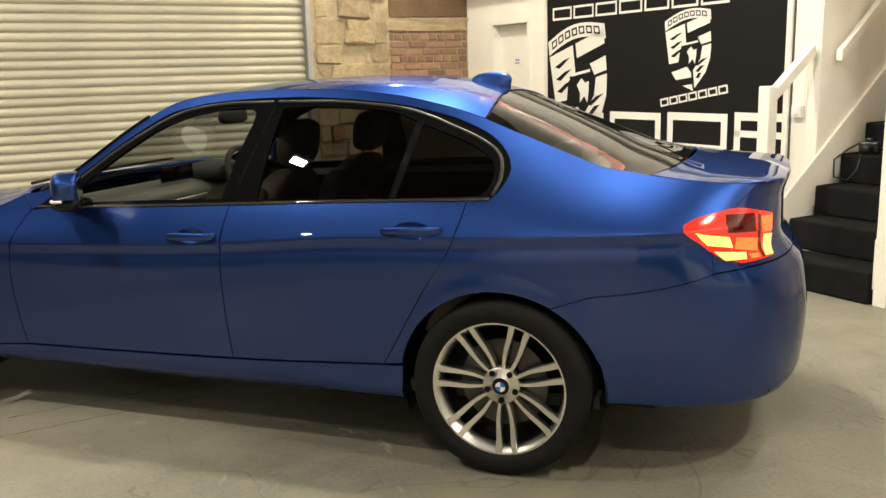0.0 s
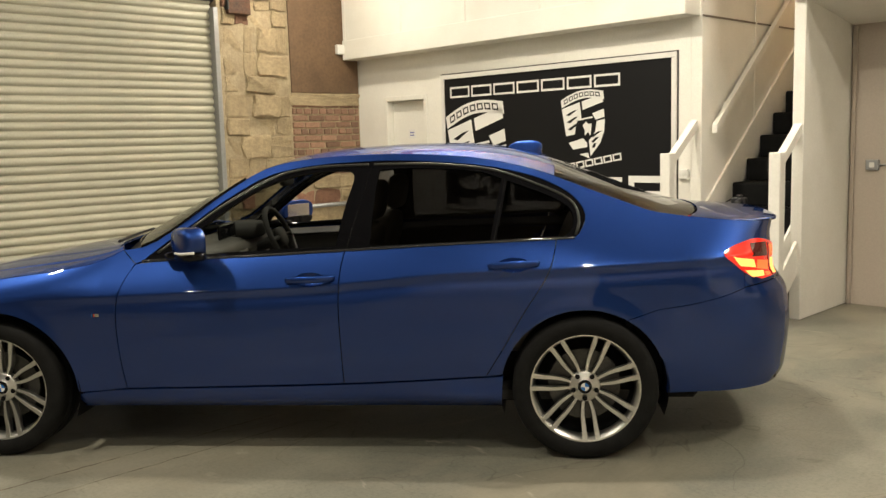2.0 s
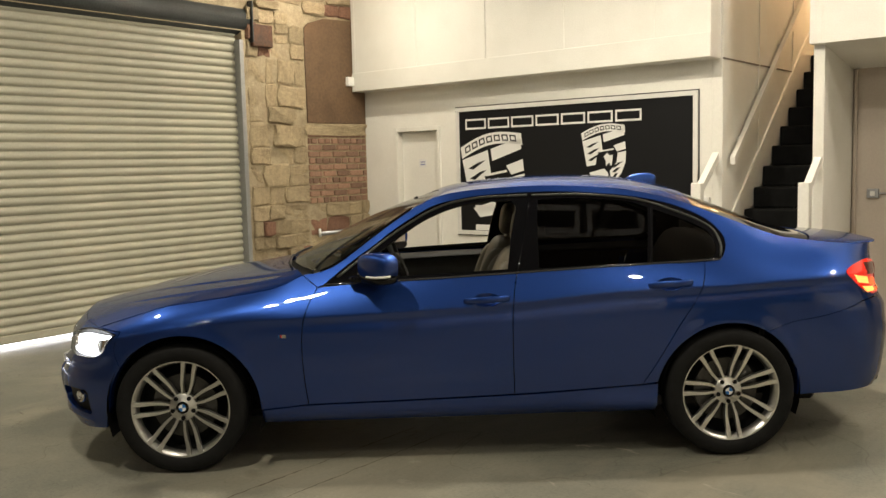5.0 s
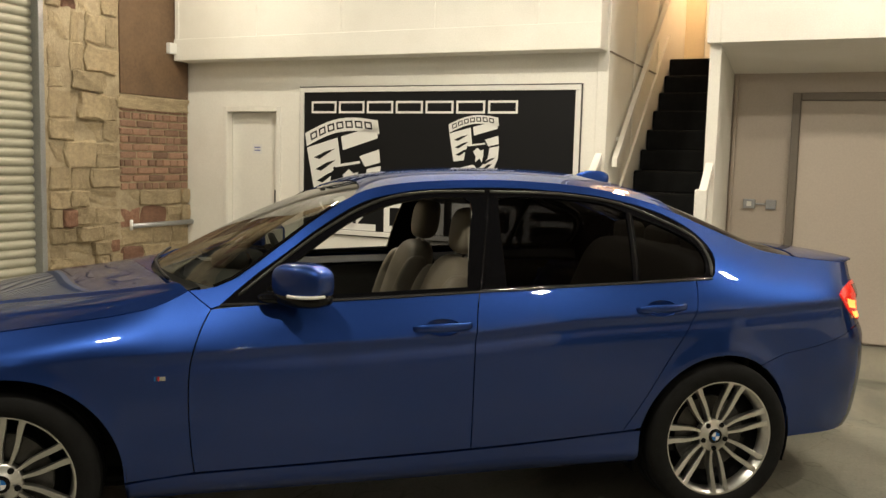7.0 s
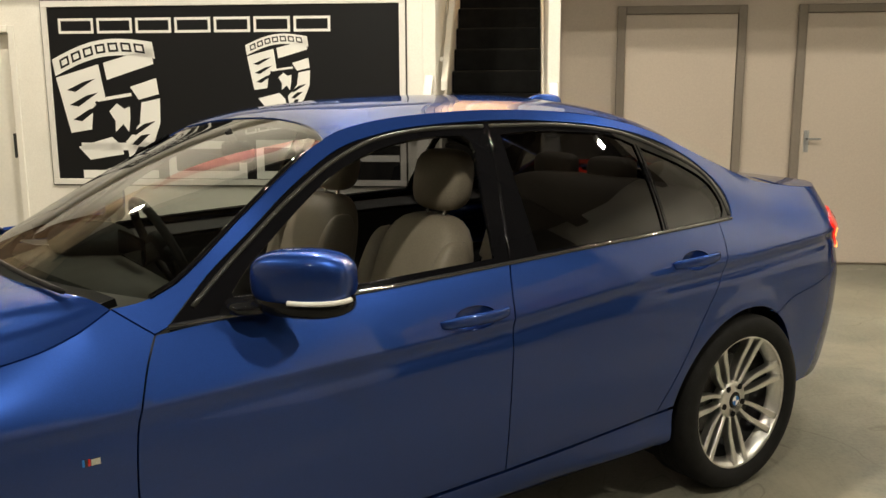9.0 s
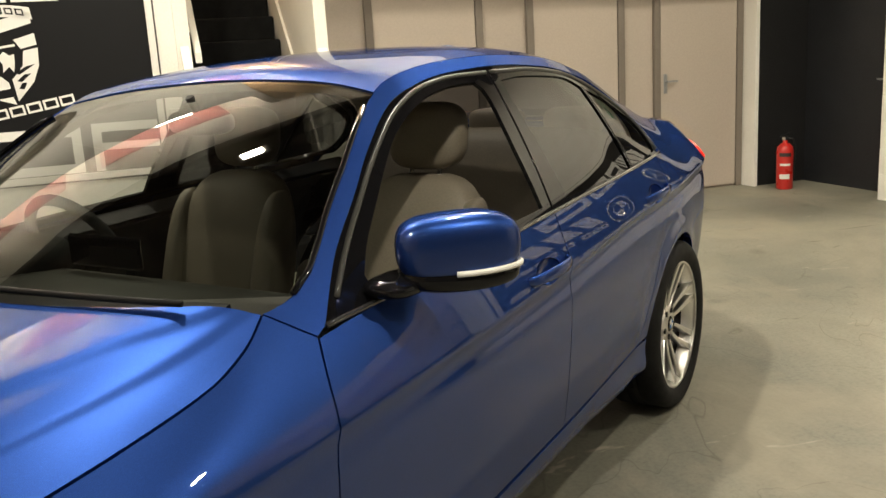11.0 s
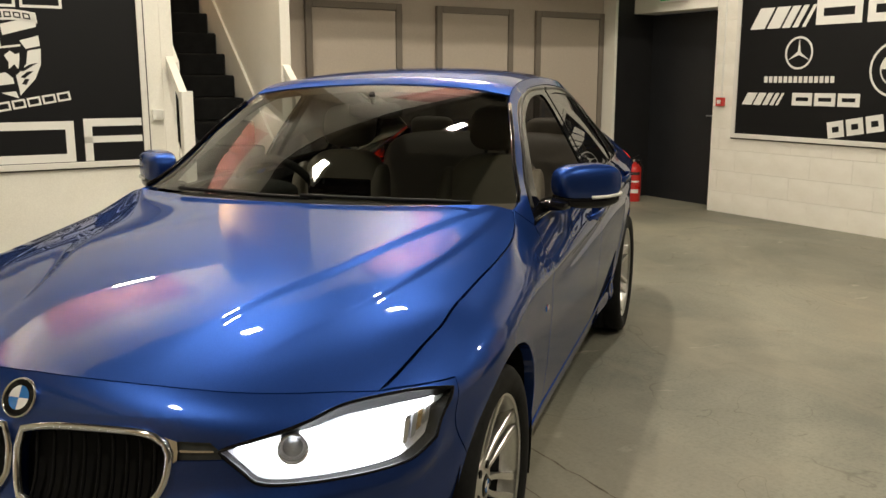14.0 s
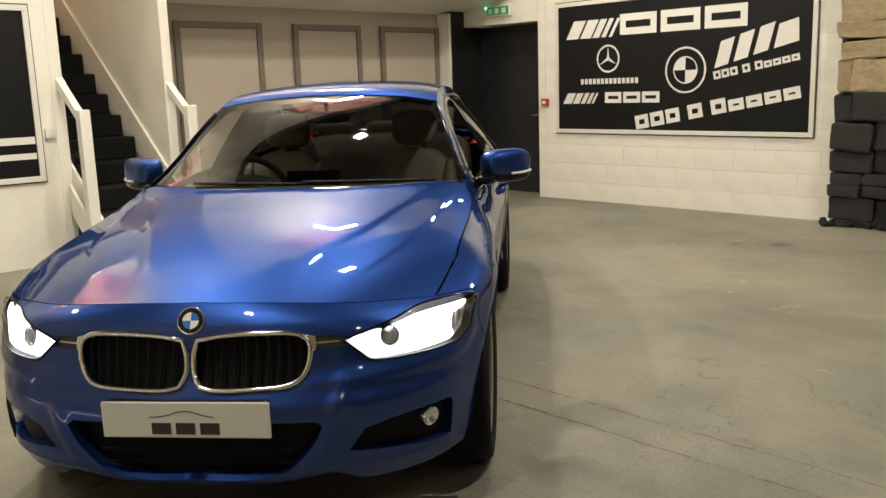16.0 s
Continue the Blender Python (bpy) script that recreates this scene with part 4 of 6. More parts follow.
    # rear quarter with the pillar and roof rail in one skin
    o = outline([(0.955, 0.383), (1.0315, 0.3945)], rev(arch(AR, 59, 168.5)), SEAM_BUMP, [(2.056, 0.770), (2.10, 0.85), (2.20, 0.98), (2.30, 1.052)], rev(TOPEDGE), rev(RAIL),
                [(-0.78, 0.986), (-0.74, 0.955), (-0.700, 0.925)], [(-0.700, 0.925), (-0.668, 0.936)], DLO, [(1.365, 1.012), (1.285, 1.010)], rev(RSEAM))
    sheet("body_side", car, mir, o, M_PAINT, step=0.025, rim=0.012, gap=0.0015, label="blue rear quarter, pillars and roof rail")
    # rear bumper and tail
    o = outline([(run_of(1.7745, 0.2875), 0.2875), (2.0, 0.282), (2.4, 0.280), (2.803, 0.280)], [(2.803, 0.280), (2.803, 0.782)], [(2.803, 0.782), (2.3, 0.782), (2.056, 0.770)], rev(SEAM_BUMP),
                rev(arch(AR, -5, 59)))
    sheet("rear_bumper", car, mir, o, M_PAINT, step=0.03, rim=0.03, gap=0.0015, label="blue rear bumper")
    o = outline([(2.056, 0.772), (2.3, 0.785), (2.803, 0.785)], [(2.803, 0.785), (2.803, 1.050)], [(2.803, 1.050), (2.5, 1.052), (2.30, 1.052)], [(2.30, 1.052), (2.20, 0.98), (2.10, 0.85), (2.056, 0.772)])
    sheet("tail_panel", car, mir, o, M_PAINT, step=0.03, gap=0.001, label="blue boot rear panel")
    TAIL = outline([(1.968, 0.915), (2.09, 0.838), (2.21, 0.797)], [(2.21, 0.797), (2.41, 0.80)], [(2.41, 0.80), (2.47, 0.93), (2.46, 0.945)], [(2.46, 0.945), (2.21, 0.977), (2.03, 0.957), (1.963, 0.932)], [(1.963, 0.932), (1.968, 0.915)])
    lamp = sheet("tail_lamp", car, mir, TAIL, M_TAIL, step=0.02, push=0.008, rim=0.02, gap=0, label="lit red tail lamp")
    for pts, nm, mt, lb, up in (([(2.01, 0.913), (2.06, 0.866), (2.18, 0.852), (2.16, 0.893)], "light_bar", M_TAILHOT, "glowing upper light bar", 0.0105),
                                ([(2.09, 0.845), (2.13, 0.812), (2.235, 0.808), (2.25, 0.832)], "light_bar", M_TAILHOT, "glowing lower light bar", 0.0105),
                                ([(2.19, 0.847), (2.32, 0.828), (2.335, 0.872), (2.20, 0.888)], "light_bar", M_TAILLIT, "orange-red middle light bar", 0.0100),
                                ([(2.265, 0.806), (2.325, 0.806), (2.322, 0.820), (2.262, 0.824)], "light_bar", M_TAILLIT, "orange-red lower light bar", 0.0100),
                                ([(2.36, 0.806), (2.415, 0.803), (2.455, 0.872), (2.385, 0.880)], "light_bar", M_TAILHOT, "glowing boot light bar", 0.0105),
                                ([(2.375, 0.888), (2.455, 0.884), (2.455, 0.938), (2.36, 0.942)], "light_bar", M_TAILLIT, "red boot light bar", 0.0100),
                                ([(2.15, 0.908), (2.325, 0.897), (2.31, 0.957), (2.14, 0.960)], "lamp_panel", M_TAILDARK, "dark red unlit lens", 0.0100),
                                ([(2.338, 0.802), (2.352, 0.802), (2.352, 0.950), (2.335, 0.952)], "lamp_joint", M_TAILDARK, "dark joint beside the boot lid", 0.0112)):
        o = outline(*[[a, b] for a, b in zip(pts, pts[1:] + pts[:1])])
        sheet(nm, lamp, mir, o, mt, step=0.02, push=up, rim=0.004, gap=0, label=lb)

# front bumper with its openings
KIDNEY = [(-2.592, 0.676), (-2.542, 0.690), (-2.436, 0.694), (-2.376, 0.686), (-2.355, 0.655), (-2.362, 0.588), (-2.395, 0.542), (-2.486, 0.531), (-2.575, 0.531), (-2.594, 0.56), (-2.597, 0.63)]
LAMP = outline([(-2.214, 0.614), (-2.17, 0.589), (-2.022, 0.586), (-1.868, 0.589), (-1.82, 0.595), (-1.756, 0.623)], [(-1.756, 0.623), (-1.735, 0.672), (-1.685, 0.717)],
               [(-1.685, 0.717), (-1.76, 0.727), (-1.834, 0.730), (-1.96, 0.726), (-2.07, 0.706), (-2.213, 0.676), (-2.265, 0.660)], [(-2.265, 0.660), (-2.255, 0.649), (-2.214, 0.614)], step=0.015)
LINK = outline([(-2.345, 0.638), (-2.248, 0.642)], [(-2.248, 0.642), (-2.278, 0.676)], [(-2.278, 0.676), (-2.345, 0.677)], [(-2.345, 0.677), (-2.345, 0.638)], step=0.015)
LOWER = [(-2.603, 0.262), (-2.52, 0.252), (-2.414, 0.278), (-2.345, 0.353), (-2.318, 0.418), (-2.335, 0.432), (-2.603, 0.436)]
FOG = [(-2.243, 0.325), (-2.195, 0.392), (-2.099, 0.410), (-1.99, 0.418), (-1.868, 0.418), (-1.850, 0.40), (-1.848, 0.290), (-1.98, 0.295), (-2.101, 0.309)]
kid = outline(KIDNEY + KIDNEY[:1], step=0.02)
low = outline(LOWER[:6], LOWER[5:], [LOWER[6], LOWER[0]], step=0.02)
fog = outline(FOG[:2], FOG[1:5], FOG[4:7], FOG[6:], [FOG[8], FOG[0]], step=0.02)
BTOP = [(-1.857, 0.737), (-1.95, 0.745), (-2.06, 0.751), (-2.154, 0.757), (-2.309, 0.769), (-2.45, 0.776), (-2.603, 0.779)]
UFOLD = [(-2.603, 0.247), (-2.43, 0.258), (-2.345, 0.300), (-2.300, 0.38), (-2.275, 0.47), (-2.262, 0.55)]
BLADE = [(-2.318, 0.282), (-2.177, 0.279), (-1.97, 0.272), (-1.854, 0.266)]


ledge_z = spline([(-2.45, 0.535), (-2.2, 0.54), (-2.01, 0.549), (-1.88, 0.553), (-1.80, 0.568), (-1.74, 0.605)])


def bumper_form(s, z):
    """A fold round the lower intake, and a blade under the fog lamp."""
    far = lambda line: min((Vector((s, z)) - a).length for a in line)
    u, b = far(UF), far(BL)
    zl = ledge_z(s)
    shelf = 0.011 * math.exp(-((z - zl) / (0.040 if z > zl else 0.014)) ** 2) * min(1, max(0, (s + 2.42) / 0.2)) * min(1, max(0, (-1.70 - s) / 0.06))
    return shelf + 0.012 * math.exp(-(u / 0.026) ** 2) * min(1, max(0, (0.60 - z) / 0.12)) + 0.011 * math.exp(-(b / 0.013) ** 2)


UF, BL = ([p.to_2d() for p in curve([(a, b, 0) for a, b in line], 60)] for line in (UFOLD, BLADE))
for mir in (False, True):
    o = outline([(-2.603, 0.236), (-2.434, 0.228), (-2.345, 0.246), (-2.281, 0.250), (-2.20, 0.208), (-2.05, 0.205), (-1.90, 0.212), (-1.765, 0.225)],
                [(-1.765, 0.225)] + rev(arch(AF, 146, 178))[:], [(run_of(-1.6985, 0.5495), 0.5495), (-1.69, 0.64), (-1.662, 0.731)],
                [(-1.662, 0.731), (-1.857, 0.737)], BTOP, [(-2.603, 0.779), (-2.603, 0.436)],
                [(-2.603, 0.436), (-2.45, 0.436), (-2.335, 0.432)], [(-2.335, 0.432), (-2.318, 0.418)], [(-2.318, 0.418), (-2.345, 0.353), (-2.414, 0.278), (-2.52, 0.254), (-2.603, 0.258)], [(-2.603, 0.258), (-2.603, 0.236)], step=0.02)
    fb = sheet("front_bumper", car, mir, o, M_PAINT, [kid, LAMP, LINK, fog], step=0.014, rim=0.035, gap=0.0008, depth=bumper_form, label="blue front bumper with dark air intakes")
    if mir:
        half = [side(a, b) + Vector((0.045, 0, 0)) for a, b in low if a > -2.595]
        bm = bmesh.new()
        ring = [bm.verts.new(p) for p in half] + [bm.verts.new((p.x, -p.y, p.z)) for p in half[::-1]]
        bm.faces.new(ring)
        bmesh.ops.triangulate(bm, faces=bm.faces)
        part("intake_backing", bm, M_CARBLACK, fb, "black lower intake")
        for gz in (0.30, 0.34, 0.38, 0.42):
            part("intake_bar", bm_tube((-2.175, -0.30, gz), (-2.175, 0.30, gz), 0.004), M_CARBLACK, fb)
    fg = sheet("fog_housing", fb, mir, fog, M_CARBLACK, step=0.03, push=-0.03, gap=-0.004, rim=0, label="black fog lamp housing")
    c = side(-1.945, 0.372)
    sg = 1 if mir else -1
    fn = side_normal(-1.945, 0.372)
    fn = Vector((fn.x, -fn.y if mir else fn.y, fn.z))
    fc = Vector((c.x, -c.y if mir else c.y, c.z)) - fn * 0.014
    part("fog_lamp", lathe([(0.0005, 0.010), (0.012, 0.008), (0.022, 0.002), (0.027, -0.005), (0.029, -0.008), (0.032, -0.004), (0.033, 0.02)], 28), M_LAMPBOWL, fg, "round fog lamp", True, Matrix.Translation(fc) @ fn.to_track_quat("-Y", "Z").to_matrix().to_4x4())
    lb = sheet("link_bar", fb, mir, LINK, M_DARKMETAL, step=0.02, push=-0.006, gap=0, rim=0.005, label="dark grey link between grille and lamp")
    o = outline([(-2.338, 0.655), (-2.275, 0.656)], [(-2.275, 0.656), (-2.275, 0.660)], [(-2.275, 0.660), (-2.338, 0.660)], [(-2.338, 0.660), (-2.338, 0.655)], step=0.02)
    sheet("chrome_line", lb, mir, o, M_CHROME, step=0.02, push=-0.003, gap=0, rim=0.003)
    o = outline([(-2.362, 0.622), (-2.340, 0.640)], [(-2.340, 0.640), (-2.338, 0.678)], [(-2.338, 0.678), (-2.368, 0.688)], [(-2.368, 0.688), (-2.358, 0.655), (-2.362, 0.622)], step=0.02)
    sheet("chrome_wedge", lb, mir, o, M_CHROME, step=0.02, push=0.003, gap=0, rim=0.008, label="chrome wedge beside the grille")
    # kidney grille
    backing = sheet("kidney_grille", car, mir, kid, M_CARBLACK, step=0.03, push=-0.03, gap=-0.003, rim=0, label="black kidney grille in a chrome frame")
    ring = [side(a, b) + side_normal(a, b) * 0.004 for a, b in kid]
    if mir:
        ring = [Vector((p.x, -p.y, p.z)) for p in ring]
    part("chrome_frame", bm_loop(ring, 0.0092, 10), M_CHROME, backing, "chrome surround", True)
    for k in range(9):
        s = -2.578 + k * 0.0245
        zs = [z for z in np.linspace(0.525, 0.70, 40) if inside(kid, s, z)]
        if len(zs) < 3:
            continue
        bm = bmesh.new()
        for z0 in (0,):
            pts = [side(s, z) - side_normal(s, z) * 0.006 for z in np.linspace(min(zs), max(zs), 8)]
            pts = [Vector((p.x, -p.y if mir else p.y, p.z)) for p in pts]
            bm_sweep(pts, 0.0045, 6, bm)
        part("grille_bar", bm, M_CARBLACK, backing, "", True)
    # headlamp
    hl = sheet("headlamp", car, mir, LAMP, M_LAMPSHELL, step=0.03, push=-0.034, gap=-0.002, rim=0, label="lit headlamp with a clear lens")
    sheet("lens", hl, mir, LAMP, M_LENS, step=0.025, push=0.002, gap=0.0005, rim=0.003, label="clear lens").visible_shadow = False
    rim_line = inset(LAMP, 0.0022)
    bm = bmesh.new()
    flip = lambda p: Vector((p.x, -p.y if mir else p.y, p.z))
    out_ring = [bm.verts.new(flip(side(a, b) + side_normal(a, b) * 0.001)) for a, b in rim_line]
    in_ring = [bm.verts.new(flip(side(a, b) - side_normal(a, b) * 0.034)) for a, b in rim_line]
    for k in range(len(rim_line)):
        q = (k + 1) % len(rim_line)
        bm.faces.new((out_ring[k], out_ring[q], in_ring[q], in_ring[k]))
    part("housing_wall", bm, M_CARBLACK, hl, "black lamp housing edge")
    PROJ = (-2.118, 0.655, 0.040)
    hole = ellipse(PROJ[0], PROJ[1], 0.042, 0.031)
    o = outline([(-2.205, 0.628), (-2.16, 0.603), (-2.02, 0.597), (-1.87, 0.601), (-1.835, 0.612)], [(-1.835, 0.612), (-1.862, 0.655), (-1.835, 0.690)], [(-1.835, 0.690), (-1.75, 0.706), (-1.735, 0.717)],
                [(-1.735, 0.717), (-1.84, 0.719), (-1.96, 0.715), (-2.07, 0.696), (-2.215, 0.667)], [(-2.215, 0.667), (-2.242, 0.655), (-2.205, 0.628)], step=0.02)
    sheet("light_element", hl, mir, o, M_HEADLAMP, [hole], step=0.03, push=-0.016, gap=0, rim=0.008, label="bright main beam")
    seal = [side(a, b) + side_normal(a, b) * 0.001 for a, b in LAMP]
    part("seal", bm_loop([Vector((p.x, -p.y if mir else p.y, p.z)) for p in seal], 0.0045, 6), M_GLOSSBLACK, hl, "black lamp seal", True)
    c, nn = side(*PROJ[:2]) - side_normal(*PROJ[:2]) * 0.014, side_normal(*PROJ[:2])
    if mir:
        c, nn = Vector((c.x, -c.y, c.z)), Vector((nn.x, -nn.y, nn.z))
    M = Matrix.Translation(c) @ nn.to_track_quat("-Y", "Z").to_matrix().to_4x4()
    pr = part("projector", lathe([(0.033, 0.030), (0.0335, -0.002), (0.031, -0.006), (0.028, -0.002), (0.0265, 0.022)], 32), M_LAMPBOWL, hl, "chrome projector ring", True, M)
    part("bowl", lathe([(0.0265, 0.020), (0.018, 0.028), (0.0005, 0.030)], 28), M_STEEL, pr, "grey projector bowl", True)
    part("projector_lens", lathe([(0.0005, -0.002), (0.008, 0.0), (0.016, 0.006), (0.021, 0.016)], 28), M_STEEL, pr, "round grey lens", True)
    for k in range(5):                   # chrome ribs and the amber lamp in the outer corner
        u = -1.842 + 0.021 * k
        lo, hi = 0.617 + 0.012 * k, 0.690 + 0.003 * k
        o = outline([(u, lo), (u + 0.015, lo + 0.006)], [(u + 0.015, lo + 0.006), (u + 0.024, hi)], [(u + 0.024, hi), (u + 0.009, hi - 0.002)], [(u + 0.009, hi - 0.002), (u, lo)], step=0.02)
        sheet("reflector_rib", hl, mir, o, M_AMBER if k == 2 else (M_LAMPBOWL, M_STEEL)[k % 2], step=0.02, push=-0.024 + 0.004 * (k % 2), gap=0, rim=0.010, label="amber reflector" if k == 2 else "")

# bonnet, roof, screens, boot: the skins that cross from side to side
L3 = lambda pts: [side(p.x, p.y) for p in curve([(s, z, 0) for s, z in pts], 48)]
RAIL_FINE = [side(p.x, p.y) for p in curve([(s, z, 0) for s, z in RAIL], 160)]
rail_between = lambda a, b: [p for p in RAIL_FINE if a <= p.x <= b]
MIR = lambda pts: [Vector((p.x, -p.y, p.z)) for p in pts]


def across(name, left, front, back, nu, nv, mat, gap=0.002, crown=0.0, ridge=None, rim=0.012, label="", drop=0.0):
    """A skin between the line left (and its mirror image) and the lines front and back, given from the left side to the middle."""
    def whole(h):
        h = [Vector(p) for p in h]
        return h + [Vector((p.x, -p.y, p.z)) for p in h[::-1]][1:]
    rows = coons(left, MIR(left), whole(front), whole(back), nu, nv, gap)
    for j, row in enumerate(rows):
        v = 2 * j / nv - 1
        for i, p in enumerate(row):
            u = i / nu
            p.z += crown * math.sin(math.pi * u) * (1 - v * v) - drop
            if ridge:
                p.z += ridge(p.x, abs(p.y), u)
    return skin(name, rows, mat, car, False, None, rim, label=label)


bl = L3(BONNET_S)
fr = [side(p.x, p.y) for p in curve([(a, b, 0) for a, b in BTOP], 12)]
fr[-1].y = 0.0
bk = [bl[-1], Vector((-0.86, -0.55, 0.997)), Vector((-0.925, -0.28, 1.004)), Vector((-0.945, 0, 1.006))]


inner_line = spline([(-2.1, 0.245), (-1.82, 0.29), (-1.708, 0.322), (-1.6, 0.367), (-1.459, 0.432), (-1.342, 0.468), (-1.2, 0.506), (-0.976, 0.583), (-0.9, 0.625), (-0.75, 0.72)])
outer_line = spline([(-2.0, 0.41), (-1.738, 0.520), (-1.666, 0.552), (-1.564, 0.590), (-1.412, 0.627), (-1.245, 0.655), (-1.074, 0.678), (-0.75, 0.72)])


def bonnet_folds(x, y):
    """Two long folds on each half of the bonnet: a step down at the inner line, and the flank falling from the outer one."""
    step = lambda d: 1 / (1 + math.exp(max(-30, min(30, -d))))
    da, db = y - inner_line(x), y - outer_line(x)
    fa, fb = min(1, max(0, (x + 2.05) / 0.45)), min(1, max(0, (x + 1.95) / 0.45))
    return -fa * 0.0066 * step(da / 0.0075) - fb * (0.0045 * step(db / 0.005))


mid_z = spline([(-2.082, 0.780), (-2.0, 0.801), (-1.9, 0.825), (-1.7, 0.869), (-1.5, 0.908), (-1.3, 0.942), (-1.0, 0.990), (-0.90, 1.006), (-0.7, 1.03)])
BASIS = [(i, 0) for i in range(5)] + [(i, 2) for i in range(4)] + [(i, 4) for i in range(3)] + [(i, 6) for i in range(3)]
basis = lambda x, y: [(x + 1.4) ** i * y ** j for i, j in BASIS]
known = [(p.x, abs(p.y), p.z, 3.0) for p in bl] + [(p.x, abs(p.y), p.z, 3.0) for p in fr] + [(x, 0.0, mid_z(x), 2.0) for x in np.linspace(-2.08, -0.95, 24)]
for p in bl[4:-4]:
    for w in (0.2, 0.4, 0.6, 0.8):
        known.append((p.x, w * abs(p.y), mid_z(p.x) + (p.z + 0.016 - mid_z(p.x)) * (0.40 * w ** 2 + 0.60 * w ** 5), 0.5))
A = np.array([[w * v for v in basis(x, y)] for x, y, z, w in known])
B = np.array([w * (z - (bonnet_folds(x, y) if w != 0.5 else 0)) for x, y, z, w in known])
form = np.linalg.lstsq(A, B, rcond=None)[0]
bonnet_z = lambda x, y: float(np.dot(form, basis(x, y))) + bonnet_folds(x, y)
whole = lambda h: [Vector(p) for p in h] + [Vector((p.x, -p.y, p.z)) for p in h[::-1]][1:]
NU, NV = 80, 240
rows = coons(bl, MIR(bl), whole(fr), whole(bk), NU, NV, 0.002)
side_off = [rows[0][i].z - bonnet_z(rows[0][i].x, abs(rows[0][i].y)) for i in range(NU + 1)]
front_off = [row[0].z - bonnet_z(row[0].x, abs(row[0].y)) for row in rows]
length_at = [sum((rows[j][i + 1] - rows[j][i]).length for i in range(NU)) / NU for j in range(NV + 1)]
for j, row in enumerate(rows):
    for i, p in enumerate(row):
        near_side, near_front = abs(rows[0][i].y) - abs(p.y), i * length_at[j]
        ws, wf = math.exp(-(near_side / 0.09) ** 2), math.exp(-(near_front / 0.12) ** 2)
        p.z = bonnet_z(p.x, abs(p.y)) + (side_off[i] * ws + front_off[j] * wf) / max(1.0, ws + wf)
skin("bonnet", rows, M_PAINT, car, False, None, 0.012, label="blue bonnet with long creases")
roof_l = rail_between(-0.150, 1.30)
header = [roof_l[0], Vector((-0.098, -0.40, 1.362)), Vector((-0.070, -0.2, 1.376)), Vector((-0.060, 0, 1.381))]
rear_h = [roof_l[-1], Vector((1.285, -0.42, 1.333)), Vector((1.26, -0.22, 1.368)), Vector((1.25, 0, 1.378))]
across("roof", roof_l, header, rear_h, 50, 44, M_PAINT, gap=0.001, crown=-0.022, label="blue roof")
across("headlining", roof_l, header, rear_h, 12, 12, M_LINER, gap=0.03, crown=-0.022, rim=0, label="grey headlining", drop=0.045)
rs_l = rail_between(1.295, 1.90)
base_r = [rs_l[-1], Vector((1.955, -0.45, 1.098)), Vector((1.99, -0.22, 1.108)), Vector((2.00, 0, 1.110))]
across("rear_screen", rs_l, rear_h, base_r, 20, 24, M_TINT, gap=0.004, crown=0.010, rim=0.004, label="dark tinted rear screen", drop=0.004)
bt_l = [rs_l[-1]] + rail_between(1.90, 1.93) + L3(TOPEDGE)
lip = [bt_l[-1], Vector((2.338, -0.44, 1.062)), Vector((2.364, -0.22, 1.067)), Vector((2.372, 0, 1.069))]
across("boot_lid", bt_l, [base_r[0] + Vector((0.006, 0, 0))] + [p + Vector((0.008, 0, -0.002)) for p in base_r[1:]], lip, 24, 30, M_PAINT, label="blue boot lid")
# windscreen
ws_l = rail_between(-0.705, -0.145)
cowl = [ws_l[0], Vector((-0.80, -0.52, 1.000)), Vector((-0.895, -0.26, 1.008)), Vector((-0.925, 0, 1.010))]
WS = curve([tuple(p) for p in ws_l], 64)


def screen_form(x, y, u):
    """Takes the flare of the pillars' feet out of the middle of the windscreen."""
    i = min(int(u * 64), 63)
    p = WS[i].lerp(WS[i + 1], u * 64 - i)
    straight = WS[0].z + (WS[-1].z - WS[0].z) * u + 0.10 * u * (1 - u)
    return (straight - p.z) * (1 - min(1, y / abs(p.y)) ** 8)


across("windscreen", ws_l, cowl, header, 32, 40, M_SCREEN, gap=0.003, crown=0.010, ridge=screen_form, rim=0.003, label="clear windscreen", drop=0.003)
for sg in (1, -1):
    edge = [Vector((p.x, p.y * sg, p.z + 0.002)) for p in rail_between(-0.70, -0.15)[::4]]
    part("screen_seal", bm_sweep(edge, 0.007, 6), M_GLOSSBLACK, car, "black windscreen seal", True)
rows = coons([Vector((-0.82, -0.62, 0.960)), Vector((-0.74, -0.62, 0.982))], [Vector((-0.82, 0.62, 0.960)), Vector((-0.74, 0.62, 0.982))],
             [Vector((-0.82, -0.62, 0.960)), Vector((-0.965, 0, 0.975)), Vector((-0.82, 0.62, 0.960))], [Vector((-0.74, -0.62, 0.982)), Vector((-0.86, 0, 1.000)), Vector((-0.74, 0.62, 0.982))], 6, 24)
skin("cowl", rows, M_CARBLACK, car, rim=0.02, label="black cowl below the windscreen")
for y0, y1 in ((-0.05, -0.62), (0.45, -0.08)):
    pts = [Vector((-0.93 + 0.16 * (abs(y0 + (y1 - y0) * t)) ** 1.6, y0 + (y1 - y0) * t, 1.022 - 0.008 * t)) for t in np.linspace(0, 1, 10)]
    w = part("wiper", bm_sweep(pts, 0.007, 6), M_CARBLACK, car, "black wiper blade", True)

